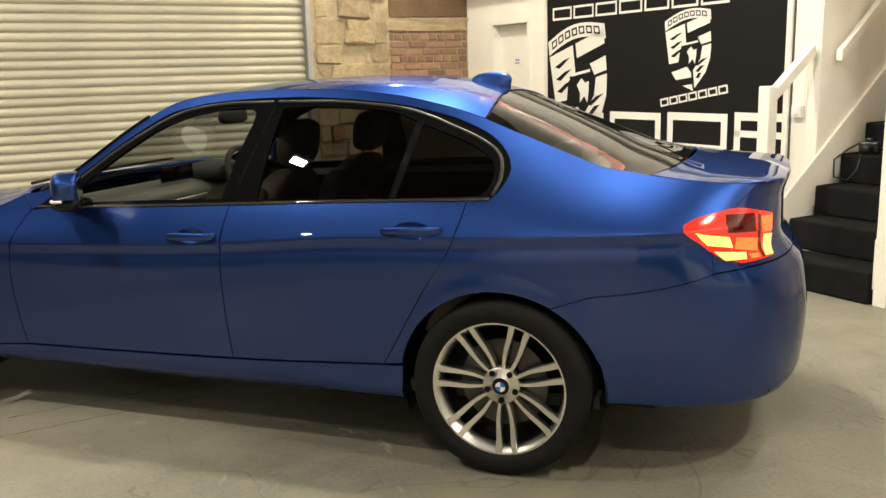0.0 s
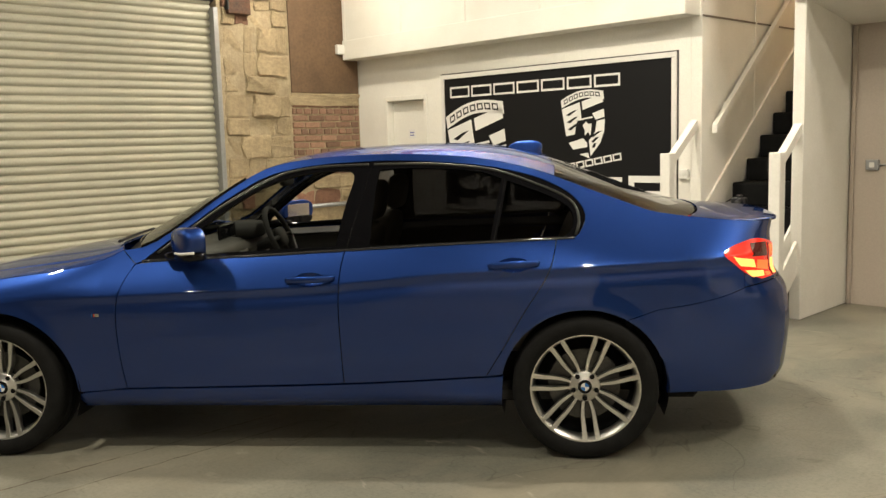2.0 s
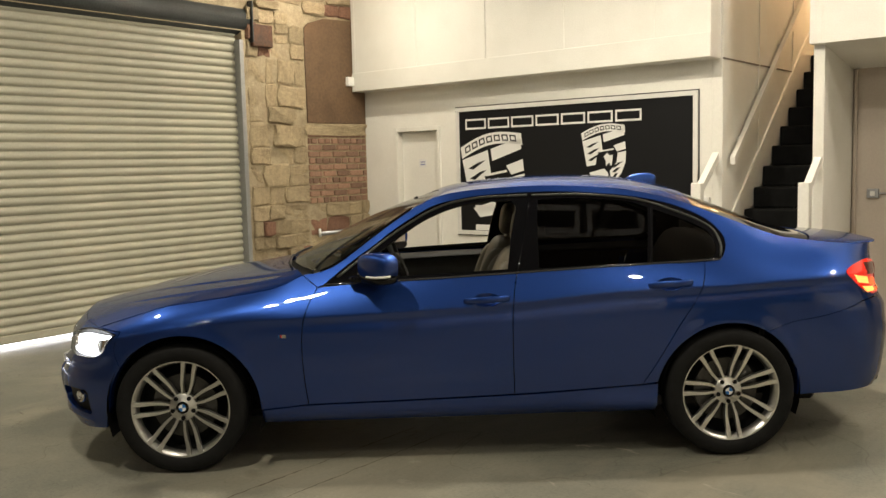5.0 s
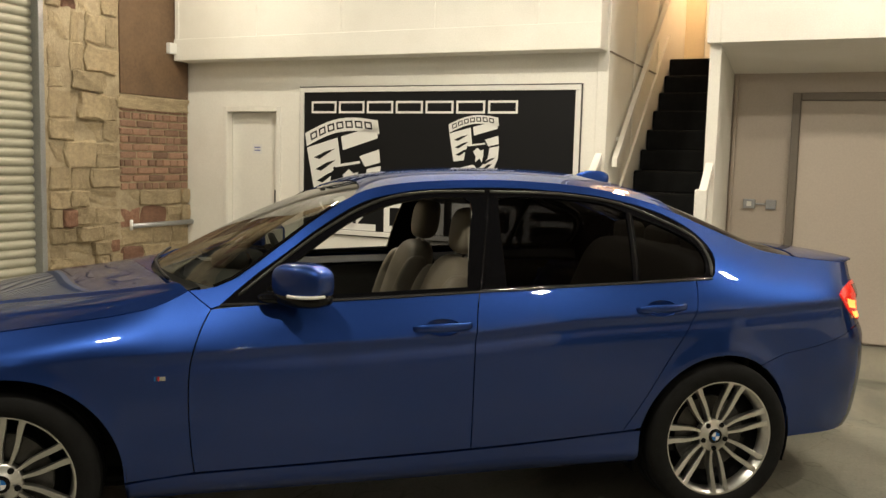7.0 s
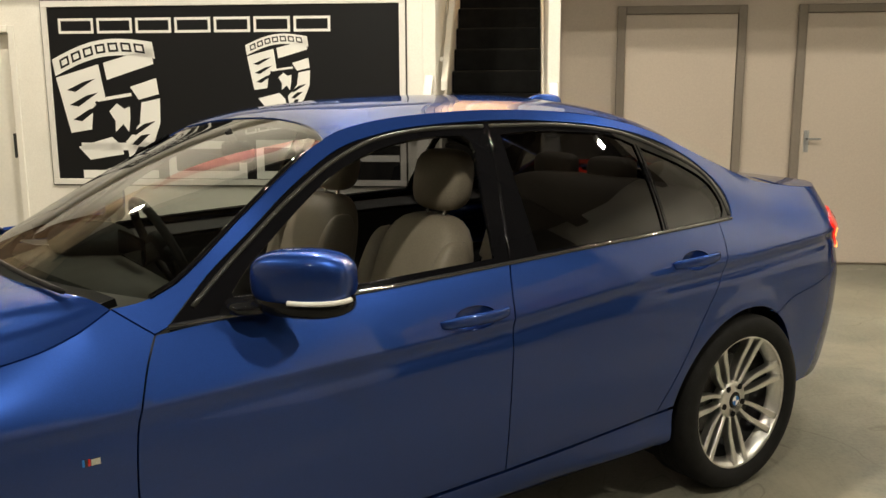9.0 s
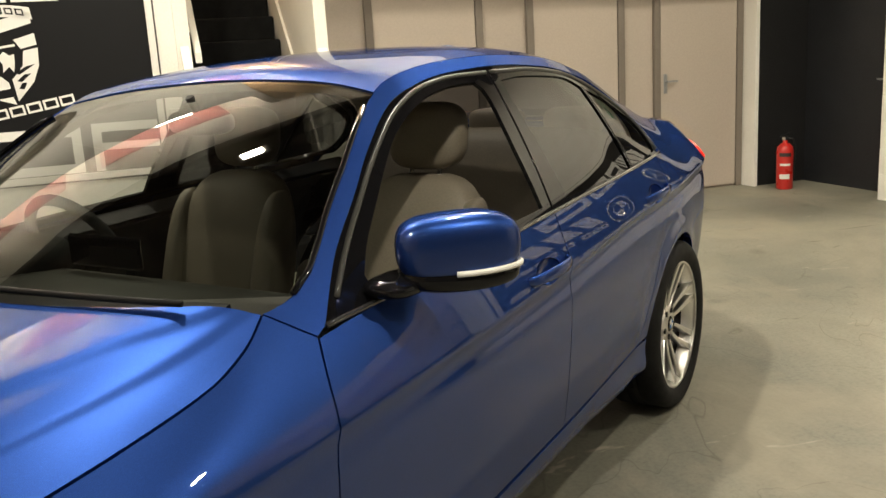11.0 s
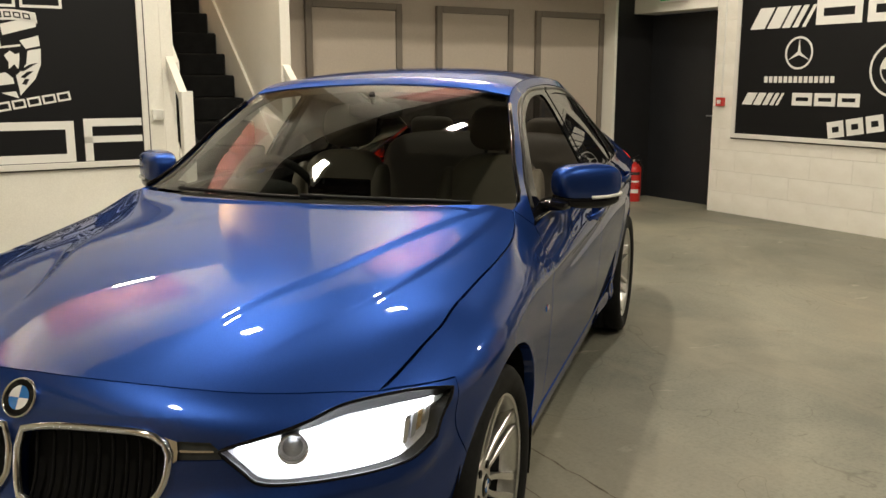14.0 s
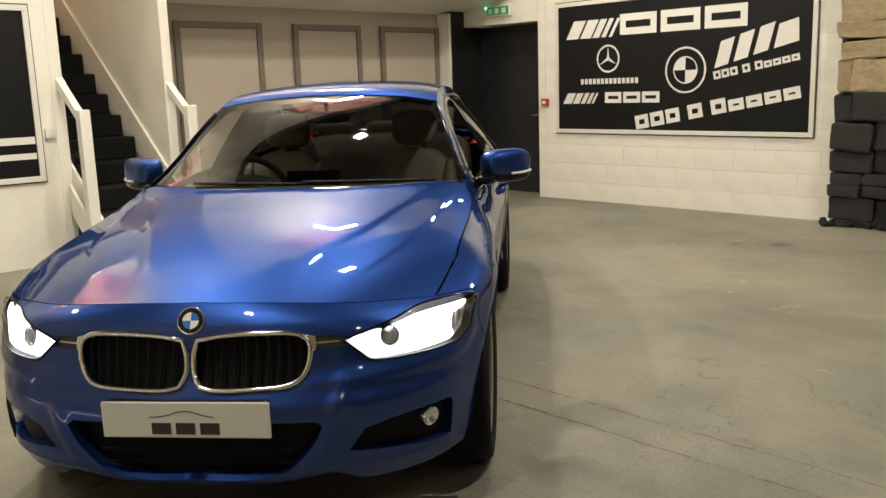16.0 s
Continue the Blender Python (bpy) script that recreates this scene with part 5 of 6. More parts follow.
# window frames and glass on both sides
BELT_ALL = [(-0.668, 0.936), (-0.45, 0.944), (0.0, 0.962), (0.318, 0.976), (0.8, 0.997), (1.285, 1.010), (1.365, 1.012)]
dlo_edge = outline(BELT_ALL, rev(DLO))
win_f = outline([(-0.50, 0.958), (-0.44, 0.961), (-0.268, 0.972), (0.0, 0.984), (0.272, 0.995)], [(0.272, 0.995), (0.300, 1.16), (0.335, 1.300), (0.310, 1.336)], [(0.310, 1.336), (0.192, 1.335), (0.070, 1.320), (-0.032, 1.295), (-0.132, 1.255), (-0.216, 1.208), (-0.33, 1.130), (-0.44, 1.048), (-0.50, 0.992)], [(-0.50, 0.992), (-0.50, 0.958)])
win_r = outline([(0.432, 0.996), (0.985, 1.010)], [(0.985, 1.010), (1.01, 1.14), (1.035, 1.282)], [(1.035, 1.282), (0.905, 1.322), (0.613, 1.341), (0.455, 1.335)], [(0.455, 1.335), (0.44, 1.2), (0.432, 0.996)])
win_q = outline([(1.012, 1.011), (1.324, 1.024)], [(1.324, 1.024), (1.360, 1.06), (1.353, 1.138), (1.243, 1.205), (1.062, 1.272)], [(1.062, 1.272), (1.038, 1.14), (1.012, 1.011)])
for mir in (False, True):
    fs = sheet("window_frame", car, mir, dlo_edge, M_GLOSSBLACK, [win_f, win_r, win_q], step=0.03, push=-0.003, gap=0.0, rim=0.012, label="gloss black window surround")
    sheet("rear_window", fs, mir, win_r, M_TINT, step=0.05, push=-0.008, gap=0, rim=0, label="dark tinted glass")
    sheet("quarter_window", fs, mir, win_q, M_TINT, step=0.05, push=-0.008, gap=0, rim=0, label="dark tinted glass")
    sg = 1 if mir else -1
    belt = [side(p.x, p.y) + side_normal(p.x, p.y) * 0.002 for p in curve([(a, b, 0) for a, b in BELT_ALL], 40)]
    belt = [Vector((p.x, p.y * (-1 if mir else 1), p.z)) for p in belt]
    for nm, tl, r in (("trim_bead", [(-0.60, 0.972), (-0.447, 1.085), (-0.318, 1.176), (-0.20, 1.247), (-0.121, 1.288), (-0.022, 1.326), (0.079, 1.346), (0.202, 1.358), (0.400, 1.361)], 0.0065),
                      ("trim_bead", [(0.425, 1.361), (0.51, 1.361), (0.701, 1.358), (0.93, 1.335), (1.064, 1.304), (1.184, 1.259), (1.301, 1.209), (1.372, 1.158), (1.391, 1.085), (1.372, 1.026)], 0.0065),
                      ("door_joint", [(0.322, 0.985), (0.355, 1.12), (0.415, 1.352)], 0.003), ("window_divider", [(0.999, 1.012), (1.024, 1.14), (1.049, 1.282)], 0.007)):
        line = [side(p.x, p.y) + side_normal(p.x, p.y) * (-0.003 if nm != "window_divider" else -0.008) for p in curve([(a, b, 0) for a, b in tl], 40)]
        part(nm, bm_sweep([Vector((p.x, p.y * (-1 if mir else 1), p.z)) for p in line], r, 8), M_SATIN if nm == "trim_bead" else M_GLOSSBLACK, fs, "satin black moulding", True)
    part("belt_trim", bm_sweep(belt, 0.006, 8), M_BELT, fs, "black belt strip", True)

# wheels
def spoke_mesh(e):
    bm = bmesh.new()
    rings = []
    for t in np.linspace(0, 1, 9):
        r = 0.066 + (0.243 - 0.066) * t
        off = e * (0.0140 + 0.021 * t + 0.004 * math.sin(t * math.pi * 1.6))
        y, w = -0.056 - 0.036 * t ** 1.3, 0.0068 + 0.0060 * t
        rings.append([bm.verts.new((r, y + dy, off + dw)) for dw, dy in ((-w, 0.004), (-w * 0.8, 0.0), (w * 0.8, 0.0), (w, 0.004), (w * 0.7, 0.034), (-w * 0.7, 0.034))])
    for A, B in zip(rings, rings[1:]):
        for i in range(6):
            bm.faces.new((A[i], A[(i + 1) % 6], B[(i + 1) % 6], B[i]))
    bm.faces.new(rings[0][::-1]), bm.faces.new(rings[-1])
    bmesh.ops.recalc_face_normals(bm, faces=bm.faces)
    return mesh_of("spoke", bm, M_ALLOY)


SPOKES = [spoke_mesh(-1), spoke_mesh(1)]


def wheel(x, sgn):
    M = pose(x, sgn * (0.765 if x < 0 else 0.742), 0.33, 0, 0, 0 if sgn < 0 else 180)
    bm = bmesh.new()
    # rim barrel and lip, outer face towards -y, and the hub
    lathe([(0.243, -0.098), (0.252, -0.103), (0.254, -0.092), (0.240, -0.085), (0.228, -0.050), (0.215, 0.02), (0.222, 0.09), (0.242, 0.10)], 72, bm=bm)
    lathe([(0.0005, -0.066), (0.035, -0.066), (0.040, -0.058), (0.064, -0.061), (0.072, -0.054), (0.070, -0.02), (0.0005, -0.02)], 40, bm=bm)
    bmesh.ops.recalc_face_normals(bm, faces=bm.faces)
    w = part("wheel", bm, M_ALLOY, car, "polished alloy wheel with seven double spokes", True, M)
    for k in range(7):
        for me in SPOKES:
            piece("spoke", me, w, Euler((0, -radians((78 if x < 0 else 70.6) + k * 360 / 7), 0)).to_matrix().to_4x4())
    part("tyre", lathe([(0.246, -0.098), (0.256, -0.108), (0.285, -0.116), (0.312, -0.112), (0.325, -0.100), (0.330, -0.085), (0.330, -0.032), (0.326, -0.030), (0.326, -0.024), (0.330, -0.022), (0.330, 0.022),
                        (0.326, 0.024), (0.326, 0.030), (0.330, 0.032), (0.330, 0.085), (0.322, 0.104), (0.29, 0.115), (0.25, 0.10)], 72), M_RUBBER, w, "low-profile black tyre", True)
    part("brake_disc", lathe([(0.07, -0.012), (0.165, -0.012), (0.165, 0.008), (0.07, 0.008)], 48), M_DISC, w, "steel brake disc")
    part("rim_inside", lathe([(0.224, -0.045), (0.213, 0.03), (0.16, 0.04), (0.01, 0.045)], 48), M_ALLOYDARK, w, "dark inside of the rim", True)
    part("hub_cap", lathe([(0.0005, -0.070), (0.026, -0.070), (0.032, -0.066)], 24), M_GLOSSBLACK, w, "round centre cap")
    for q in range(4):
        bm = bmesh.new()
        vs = [bm.verts.new((0, -0.0712, 0))] + [bm.verts.new((0.019 * math.cos(radians(90 * q + a)), -0.0712, 0.019 * math.sin(radians(90 * q + a)))) for a in (0, 30, 60, 90)]
        for i in range(1, 4):
            bm.faces.new((vs[0], vs[i], vs[i + 1]))
        part("cap_quarter", bm, (M_BLUEBADGE, M_WHITEBADGE)[q % 2], w)
    for k in range(5):
        a = radians(90 + 72 * k + 36)
        part("wheel_bolt", bm_tube((0.056 * math.cos(a), -0.064, 0.056 * math.sin(a)), (0.056 * math.cos(a), -0.055, 0.056 * math.sin(a)), 0.0115, n=10), M_CARBLACK, w, "recessed wheel bolt")
    return w


for wx in (-1.405, 1.405):
    for sg in (-1, 1):
        wheel(wx, sg)
for c, nm in ((AF, "front"), (AR, "rear")):
    for sg in (-1, 1):
        bm = bmesh.new()
        ps = [(c[0] + (c[2] + 0.012) * math.cos(radians(a)), c[1] + (c[3] + 0.012) * math.sin(radians(a))) for a in range(-20, 201, 10)]
        A = [bm.verts.new((x, sg * (0.862 if nm == "front" else 0.785), z)) for x, z in ps]
        B = [bm.verts.new((x, sg * 0.55, z)) for x, z in ps]
        for i in range(len(ps) - 1):
            bm.faces.new((A[i], A[i + 1], B[i + 1], B[i]))
        bm.faces.new(B)
        part("wheel_arch_liner", bm, M_CARBLACK, car, "black arch liner")

# underbody and the dark inside of the shell
part("underbody", bm_box(-1.95, 1.95, -0.60, 0.60, 0.215, 0.27, 0.02), M_CARBLACK, car, "dark underbody")
part("engine_bay", bm_box(-1.98, -0.95, -0.52, 0.52, 0.24, 0.66, 0.03), M_CARBLACK, car, "dark engine bay")
part("bulkhead_panel", bm_box(-0.97, -0.93, -0.70, 0.70, 0.24, 0.93), M_CARBLACK, car)
part("boot_floor", bm_box(1.78, 2.20, -0.54, 0.54, 0.275, 0.88, 0.03), M_CARBLACK, car)
part("cabin_floor", bm_box(-0.93, 1.75, -0.72, 0.72, 0.245, 0.29), M_CABIN, car, "black cabin carpet")
for mir in (False, True):
    o = outline([(-0.74, 0.30), (0.3, 0.30), (0.90, 0.36)], [(0.90, 0.36), (1.25, 0.96)], [(1.25, 0.96), (0.3, 0.945), (-0.62, 0.925)], [(-0.62, 0.925), (-0.74, 0.30)])
    sheet("door_card", car, mir, o, M_CABIN, step=0.08, push=-0.085, gap=0, rim=0, label="black inner door trim")
    o = outline([(-0.66, 0.925), (0.3, 0.945), (1.40, 0.985)], [(1.40, 0.985), (1.40, 1.0)], [(1.40, 1.0), (0.3, 0.965), (-0.66, 0.94)], [(-0.66, 0.94), (-0.66, 0.925)])
    sheet("door_top", car, mir, o, M_CABIN, step=0.05, push=-0.03, gap=0, rim=0.07, label="black door top")


def seat(x, y, name, wide=0.25):
    s = part(name, bm_soft(x, y, 0.53, 0.27, wide, 0.10, 4), M_LEATHER, car, "beige leather front seat", True)
    lean = lambda p: Vector((p.x + 0.30 * (p.z + 0.10), p.y * (1 - 0.18 * max(0, p.z / 0.33)), p.z))
    part("backrest", bm_soft(x + 0.25, y, 0.76, 0.085, wide, 0.31, 3.6, warp=lean), M_LEATHER, s, "", True)
    for e in (-1, 1):
        part("bolster", bm_soft(x + 0.21, y + e * (wide - 0.045), 0.74, 0.075, 0.045, 0.27, 3, warp=lean), M_LEATHER, s, "", True)
    part("headrest", bm_soft(x + 0.41, y, 1.18, 0.058, 0.13, 0.10, 3.2, warp=lambda p: Vector((p.x + 0.15 * p.z, p.y, p.z))), M_LEATHER, s, "", True)
    for e in (-0.05, 0.05):
        part("headrest_post", bm_tube((x + 0.37, y + e, 1.03), (x + 0.40, y + e, 1.12), 0.007), M_CHROME, s)
    return s


seat(-0.02, -0.37, "front_seat")
seat(-0.02, 0.37, "front_seat")
rs = part("rear_bench", bm_soft(1.03, 0, 0.53, 0.28, 0.62, 0.11, 5), M_LEATHER, car, "beige leather rear bench", True)
part("backrest", bm_soft(1.38, 0, 0.80, 0.09, 0.62, 0.30, 5, warp=lambda p: Vector((p.x + 0.4 * p.z, p.y, p.z))), M_LEATHER, rs, "", True)
for y in (-0.36, 0, 0.36):
    part("headrest", bm_soft(1.55, y, 1.12, 0.05, 0.13, 0.06, 3.5), M_LEATHER, rs, "", True)
# unseen panel added to keep the tail lamps' red glow out of the cabin
part("boot_bulkhead", bm_box(1.60, 1.63, -0.70, 0.70, 0.30, 1.005, 0.004), M_CABIN, car, "unseen black boot bulkhead that blocks the tail lamp glow")
part("parcel_shelf", bm_box(1.58, 1.95, -0.58, 0.58, 1.01, 1.03, 0.005), M_CABIN, car, "black parcel shelf")
# dashboard
prof = [(-0.80, 0.60), (-0.82, 0.925), (-0.76, 0.940), (-0.62, 0.950), (-0.50, 0.935), (-0.46, 0.87), (-0.50, 0.76), (-0.56, 0.60)]
bm = bm_prism(prof, -0.64, 0.64)
bmesh.ops.bevel(bm, geom=[e for e in bm.edges], offset=0.012, segments=2, affect="EDGES")
dash = part("dashboard", bm, M_DASH, car, "black dashboard", True)
part("binnacle", bm_soft(-0.56, 0.37, 0.965, 0.13, 0.19, 0.055, 3), M_CABIN, dash, "instrument hood", True)
part("display", bm_box(-0.535, -0.52, -0.13, 0.13, 0.955, 1.035, 0.006), M_GLOSSBLACK, dash, "slim black display")
part("trim_strip", bm_box(-0.472, -0.462, -0.62, 0.16, 0.855, 0.875, 0.003), M_ALLOY, dash, "silver trim strip")
part("console", bm_box(-0.55, 0.35, -0.11, 0.11, 0.29, 0.62, 0.03, 2), M_CABIN, car, "black centre console")
st = [Vector((0, 0.185 * math.cos(a), 0.185 * math.sin(a))) for a in np.linspace(0, 2 * math.pi, 33)[:-1]]
SW = pose(-0.325, 0.37, 0.920, 0, -24, 0)
sw = part("steering_wheel", bm_loop(st, 0.016, 10), M_CABIN, car, "black three-spoke steering wheel", True, SW)
part("boss", bm_soft(0, 0, 0, 0.025, 0.07, 0.06, 3), M_CABIN, sw, "", True)
for a in (0, 180, 270):
    part("spoke", bm_tube((0, 0.05 * math.cos(radians(a)), 0.05 * math.sin(radians(a))), (0, 0.18 * math.cos(radians(a)), 0.18 * math.sin(radians(a))), 0.014), M_CABIN, sw)
part("column", bm_tube((-0.02, 0, 0), (-0.22, 0, 0.0), 0.035), M_CABIN, sw)
im = part("inside_mirror", bm_soft(-0.17, 0.0, 1.275, 0.02, 0.12, 0.035, 3), M_CABIN, car, "black rear-view mirror", True)
part("stalk", bm_tube((-0.17, 0, 1.29), (-0.20, 0, 1.345), 0.012), M_CABIN, im)


note = thing("paper_card", pose(-0.70, 0.50, 0.955, 0, 8, 12), "small white card lying on the dashboard", "card")
part("sheet", bm_box(-0.05, 0.05, -0.075, 0.075, 0.0, 0.003), M_WHITEBADGE, note)


# outside mirrors, fin, badges, plate
def door_mirror(sg):
    ax, ay = Vector((0.60, sg * 0.80, 0)), Vector((0.80, -sg * 0.60, 0))   # outwards along the shell, and backwards across it
    c = Vector((-0.380, sg * 0.908, 1.033))

    def shell(p):
        k = p.y / 0.128
        t = min(p.x * (1 - 0.16 * max(k, 0)), 0.040)
        z = p.z * (1 - 0.20 * max(k, 0) ** 2) + (0.006 * k if p.z > 0 else 0.010 * k * k)
        return ax * p.y + ay * t + Vector((0, 0, max(z, -0.046)))
    b = part("door_mirror", bm_soft(c.x, c.y, c.z, 0.068, 0.128, 0.072, 3.6, 40, 28, warp=shell), M_PAINT, car, "blue door mirror with a black base", True)

    def under(p):
        k = p.y / 0.128
        return ax * p.y + ay * min(p.x * (1 - 0.16 * max(k, 0)), 0.044) + Vector((0, 0, p.z + 0.008 * k * k))
    part("mirror_base", bm_soft(c.x, c.y, c.z - 0.058, 0.067, 0.126, 0.030, 3.0, 32, 14, warp=under), M_GLOSSBLACK, b, "black lower shell", True)
    part("mirror_arm", bm_soft(-0.455, sg * 0.812, 0.966, 0.085, 0.060, 0.022, 2.6), M_GLOSSBLACK, b, "black arm", True)
    pts = [c + ax * (0.126 * math.sin(a)) - ay * (0.066 * math.cos(a) ** 0.5) + Vector((0, 0, -0.043 + 0.008 * math.sin(a) ** 2)) for a in np.linspace(radians(-5), radians(86), 14)]
    part("indicator_strip", bm_sweep(pts, 0.0065, 6), M_PLASTIC, b, "clear indicator strip", True)
    g = c + ay * 0.0415
    M = Matrix.Translation((g.x, g.y, c.z)) @ Euler((0, 0, math.atan2(ax.y, ax.x))).to_matrix().to_4x4()
    part("mirror_glass", bm_box(-0.09, 0.085, -0.0015, 0.0015, -0.032, 0.045, 0.001), M_CHROME, b, "mirror glass", False, M)


for sg in (-1, 1):
    door_mirror(sg)
bm = bm_soft(1.14, 0, 1.403, 0.095, 0.035, 0.05, 2.6, warp=lambda p: Vector((p.x + 0.35 * max(0, p.z), p.y * (1 - 8 * max(0, p.z) * 0.8), p.z)))
part("roof_aerial", bm, M_PAINT, car, "blue shark-fin aerial", True)
nb = Matrix.Translation((-2.121, 0, 0.732)) @ Euler((0, radians(27), 0)).to_matrix().to_4x4()
badge = part("badge", lathe([(0.0005, -0.004), (0.041, -0.004), (0.042, 0.004)], 32), M_GLOSSBLACK, car, "round blue and white badge", False, nb @ pose(0, 0, 0, 0, 0, -90))
part("badge_rim", lathe([(0.039, -0.004), (0.041, -0.008), (0.0435, -0.004), (0.0435, 0.004)], 32), M_CHROME, badge, "chrome ring", True)
for q in range(4):
    bm = bmesh.new()
    vs = [bm.verts.new((0, -0.0052, 0))] + [bm.verts.new((0.026 * math.cos(radians(90 * q + a)), -0.0052, 0.026 * math.sin(radians(90 * q + a)))) for a in (0, 18, 36, 54, 72, 90)]
    for i in range(1, 6):
        bm.faces.new((vs[0], vs[i], vs[i + 1]))
    part("badge_quarter", bm, (M_BLUEBADGE, M_WHITEBADGE)[q % 2], badge)
plate = part("number_plate", bm_box(-2.232, -2.222, -0.26, 0.26, 0.400, 0.512, 0.004, 2), M_PLATE, car, "white showroom plate with dark plain bars")
for a, b in ((-0.105, -0.045), (-0.030, 0.030), (0.045, 0.105)):
    part("print_bar", bm_box(-2.2335, -2.2322, -b, -a, 0.412, 0.448), M_PRINTDARK, plate)
pts = [Vector((-2.2326, -y, 0.466 + 0.020 * math.exp(-((y - 0.0) / 0.05) ** 2))) for y in np.linspace(-0.11, 0.09, 12)]
part("print_line", bm_sweep(pts, 0.0014, 4), M_PRINTDARK, plate)
part("plate_holder", bm_box(-2.223, -2.180, -0.25, 0.25, 0.405, 0.507, 0.004), M_CARBLACK, car, "black plate holder")
for sg in (-1, 1):
    for k, mm in enumerate((M_BLUEBADGE, M_PRINTDARK, M_RED, M_CHROME)):
        x0 = -0.895 + k * 0.006
        y = abs(side(-0.88, 0.69).y)
        part("side_badge", bm_box(x0, x0 + (0.020 if k == 3 else 0.005), sg * (y + 0.001) - 0.002, sg * (y + 0.001) + 0.002, 0.686, 0.702, 0.0008), mm, car, "small side badge")
for y in (-0.50, -0.42):
    part("exhaust_tip", bm_tube((2.20, y, 0.322), (2.325, y, 0.318), 0.030, n=20, cap=False), M_ALLOYDARK, car, "dark exhaust tip", True)


# ---- posters: the prints are plain shapes in place of names and emblems ----
def flat(polys, y, bm=None, t=0.0012):
    bm = bm or bmesh.new()
    for pts in polys:
        bm_prism(pts, y - t, y, bm)
    return bm


def prints(polys, y, mat, parent, label):
    """Each shape of its own as one thin mesh: polygons that share a corner belong together."""
    groups = []
    for pts in polys:
        keys = {(round(a, 3), round(b, 3)) for a, b in pts}
        hit = [g for g in groups if g[0] & keys]
        for g in hit:
            groups.remove(g)
        groups.append((set.union(keys, *[g[0] for g in hit]), sum([g[1] for g in hit], []) + [pts]))
    for _, ps in groups:
        part("print", flat(ps, y), mat, parent, label)


def quad(x0, x1, z0, z1, slant=0.0):
    return [(x0, z0), (x1, z0), (x1 + slant, z1), (x0 + slant, z1)]


def ring_cell(x0, x1, z0, z1, t, slant=0.0):
    """A plain hollow rectangle of bars t thick."""
    k = slant / (z1 - z0)
    q = lambda a, b, c, d: [(a + k * (c - z0), c), (b + k * (c - z0), c), (b + k * (d - z0), d), (a + k * (d - z0), d)]
    return [q(x0, x1, z0, z0 + t), q(x0, x1, z1 - t, z1), q(x0, x0 + t, z0 + t, z1 - t), q(x1 - t, x1, z0 + t, z1 - t)]


def moved(polys, x, z, angle, scale=1.0):
    c, s = math.cos(radians(angle)) * scale, math.sin(radians(angle)) * scale
    return [[(x + a * c - b * s, z + a * s + b * c) for a, b in p] for p in polys]


def disc(x, z, r, n=28, a0=0, a1=360):
    return [(x + r * math.cos(radians(a0 + (a1 - a0) * k / n)), z + r * math.sin(radians(a0 + (a1 - a0) * k / n))) for k in range(n + (a1 - a0 < 360))]


def annulus(x, z, r0, r1, n=40):
    out = []
    for k in range(n):
        a, b = 2 * math.pi * k / n, 2 * math.pi * (k + 1) / n
        out.append([(x + r0 * math.cos(a), z + r0 * math.sin(a)), (x + r1 * math.cos(a), z + r1 * math.sin(a)), (x + r1 * math.cos(b), z + r1 * math.sin(b)), (x + r0 * math.cos(b), z + r0 * math.sin(b))])
    return out


def poster(m, x0, x1, z0, z1, label):
    t = thing("framed_poster", m, label, "poster", "framed posters")
    w = 0.058
    part("panel", bm_box(x0 + w - 0.004, x1 - w + 0.004, -0.014, -0.002, z0 + w - 0.004, z1 - w + 0.004), M_POSTER, t, "black printed panel")
    for a, b, c, d in ((x0 + 0.012, x1 - 0.012, z0 + 0.012, z0 + w), (x0 + 0.012, x1 - 0.012, z1 - w, z1 - 0.012)):
        part("frame_rail", bm_box(a, b, -0.028, -0.002, c, d, 0.003), M_FRAME, t, "white frame rail")
    for a, b in ((x0 + 0.012, x0 + w), (x1 - w, x1 - 0.012)):
        part("frame_rail", bm_box(a, b, -0.028, -0.002, z0 + w + 0.0005, z1 - w - 0.0005, 0.003), M_FRAME, t, "white frame rail")
    # backing sheet whose dark margin paints the frame's shadow line on the wall
    part("backing", bm_box(x0, x1, -0.010, -0.001, z0, z1), M_FRAMEEDGE, t, "dark backing edge painted as the frame's shadow line")
    return t


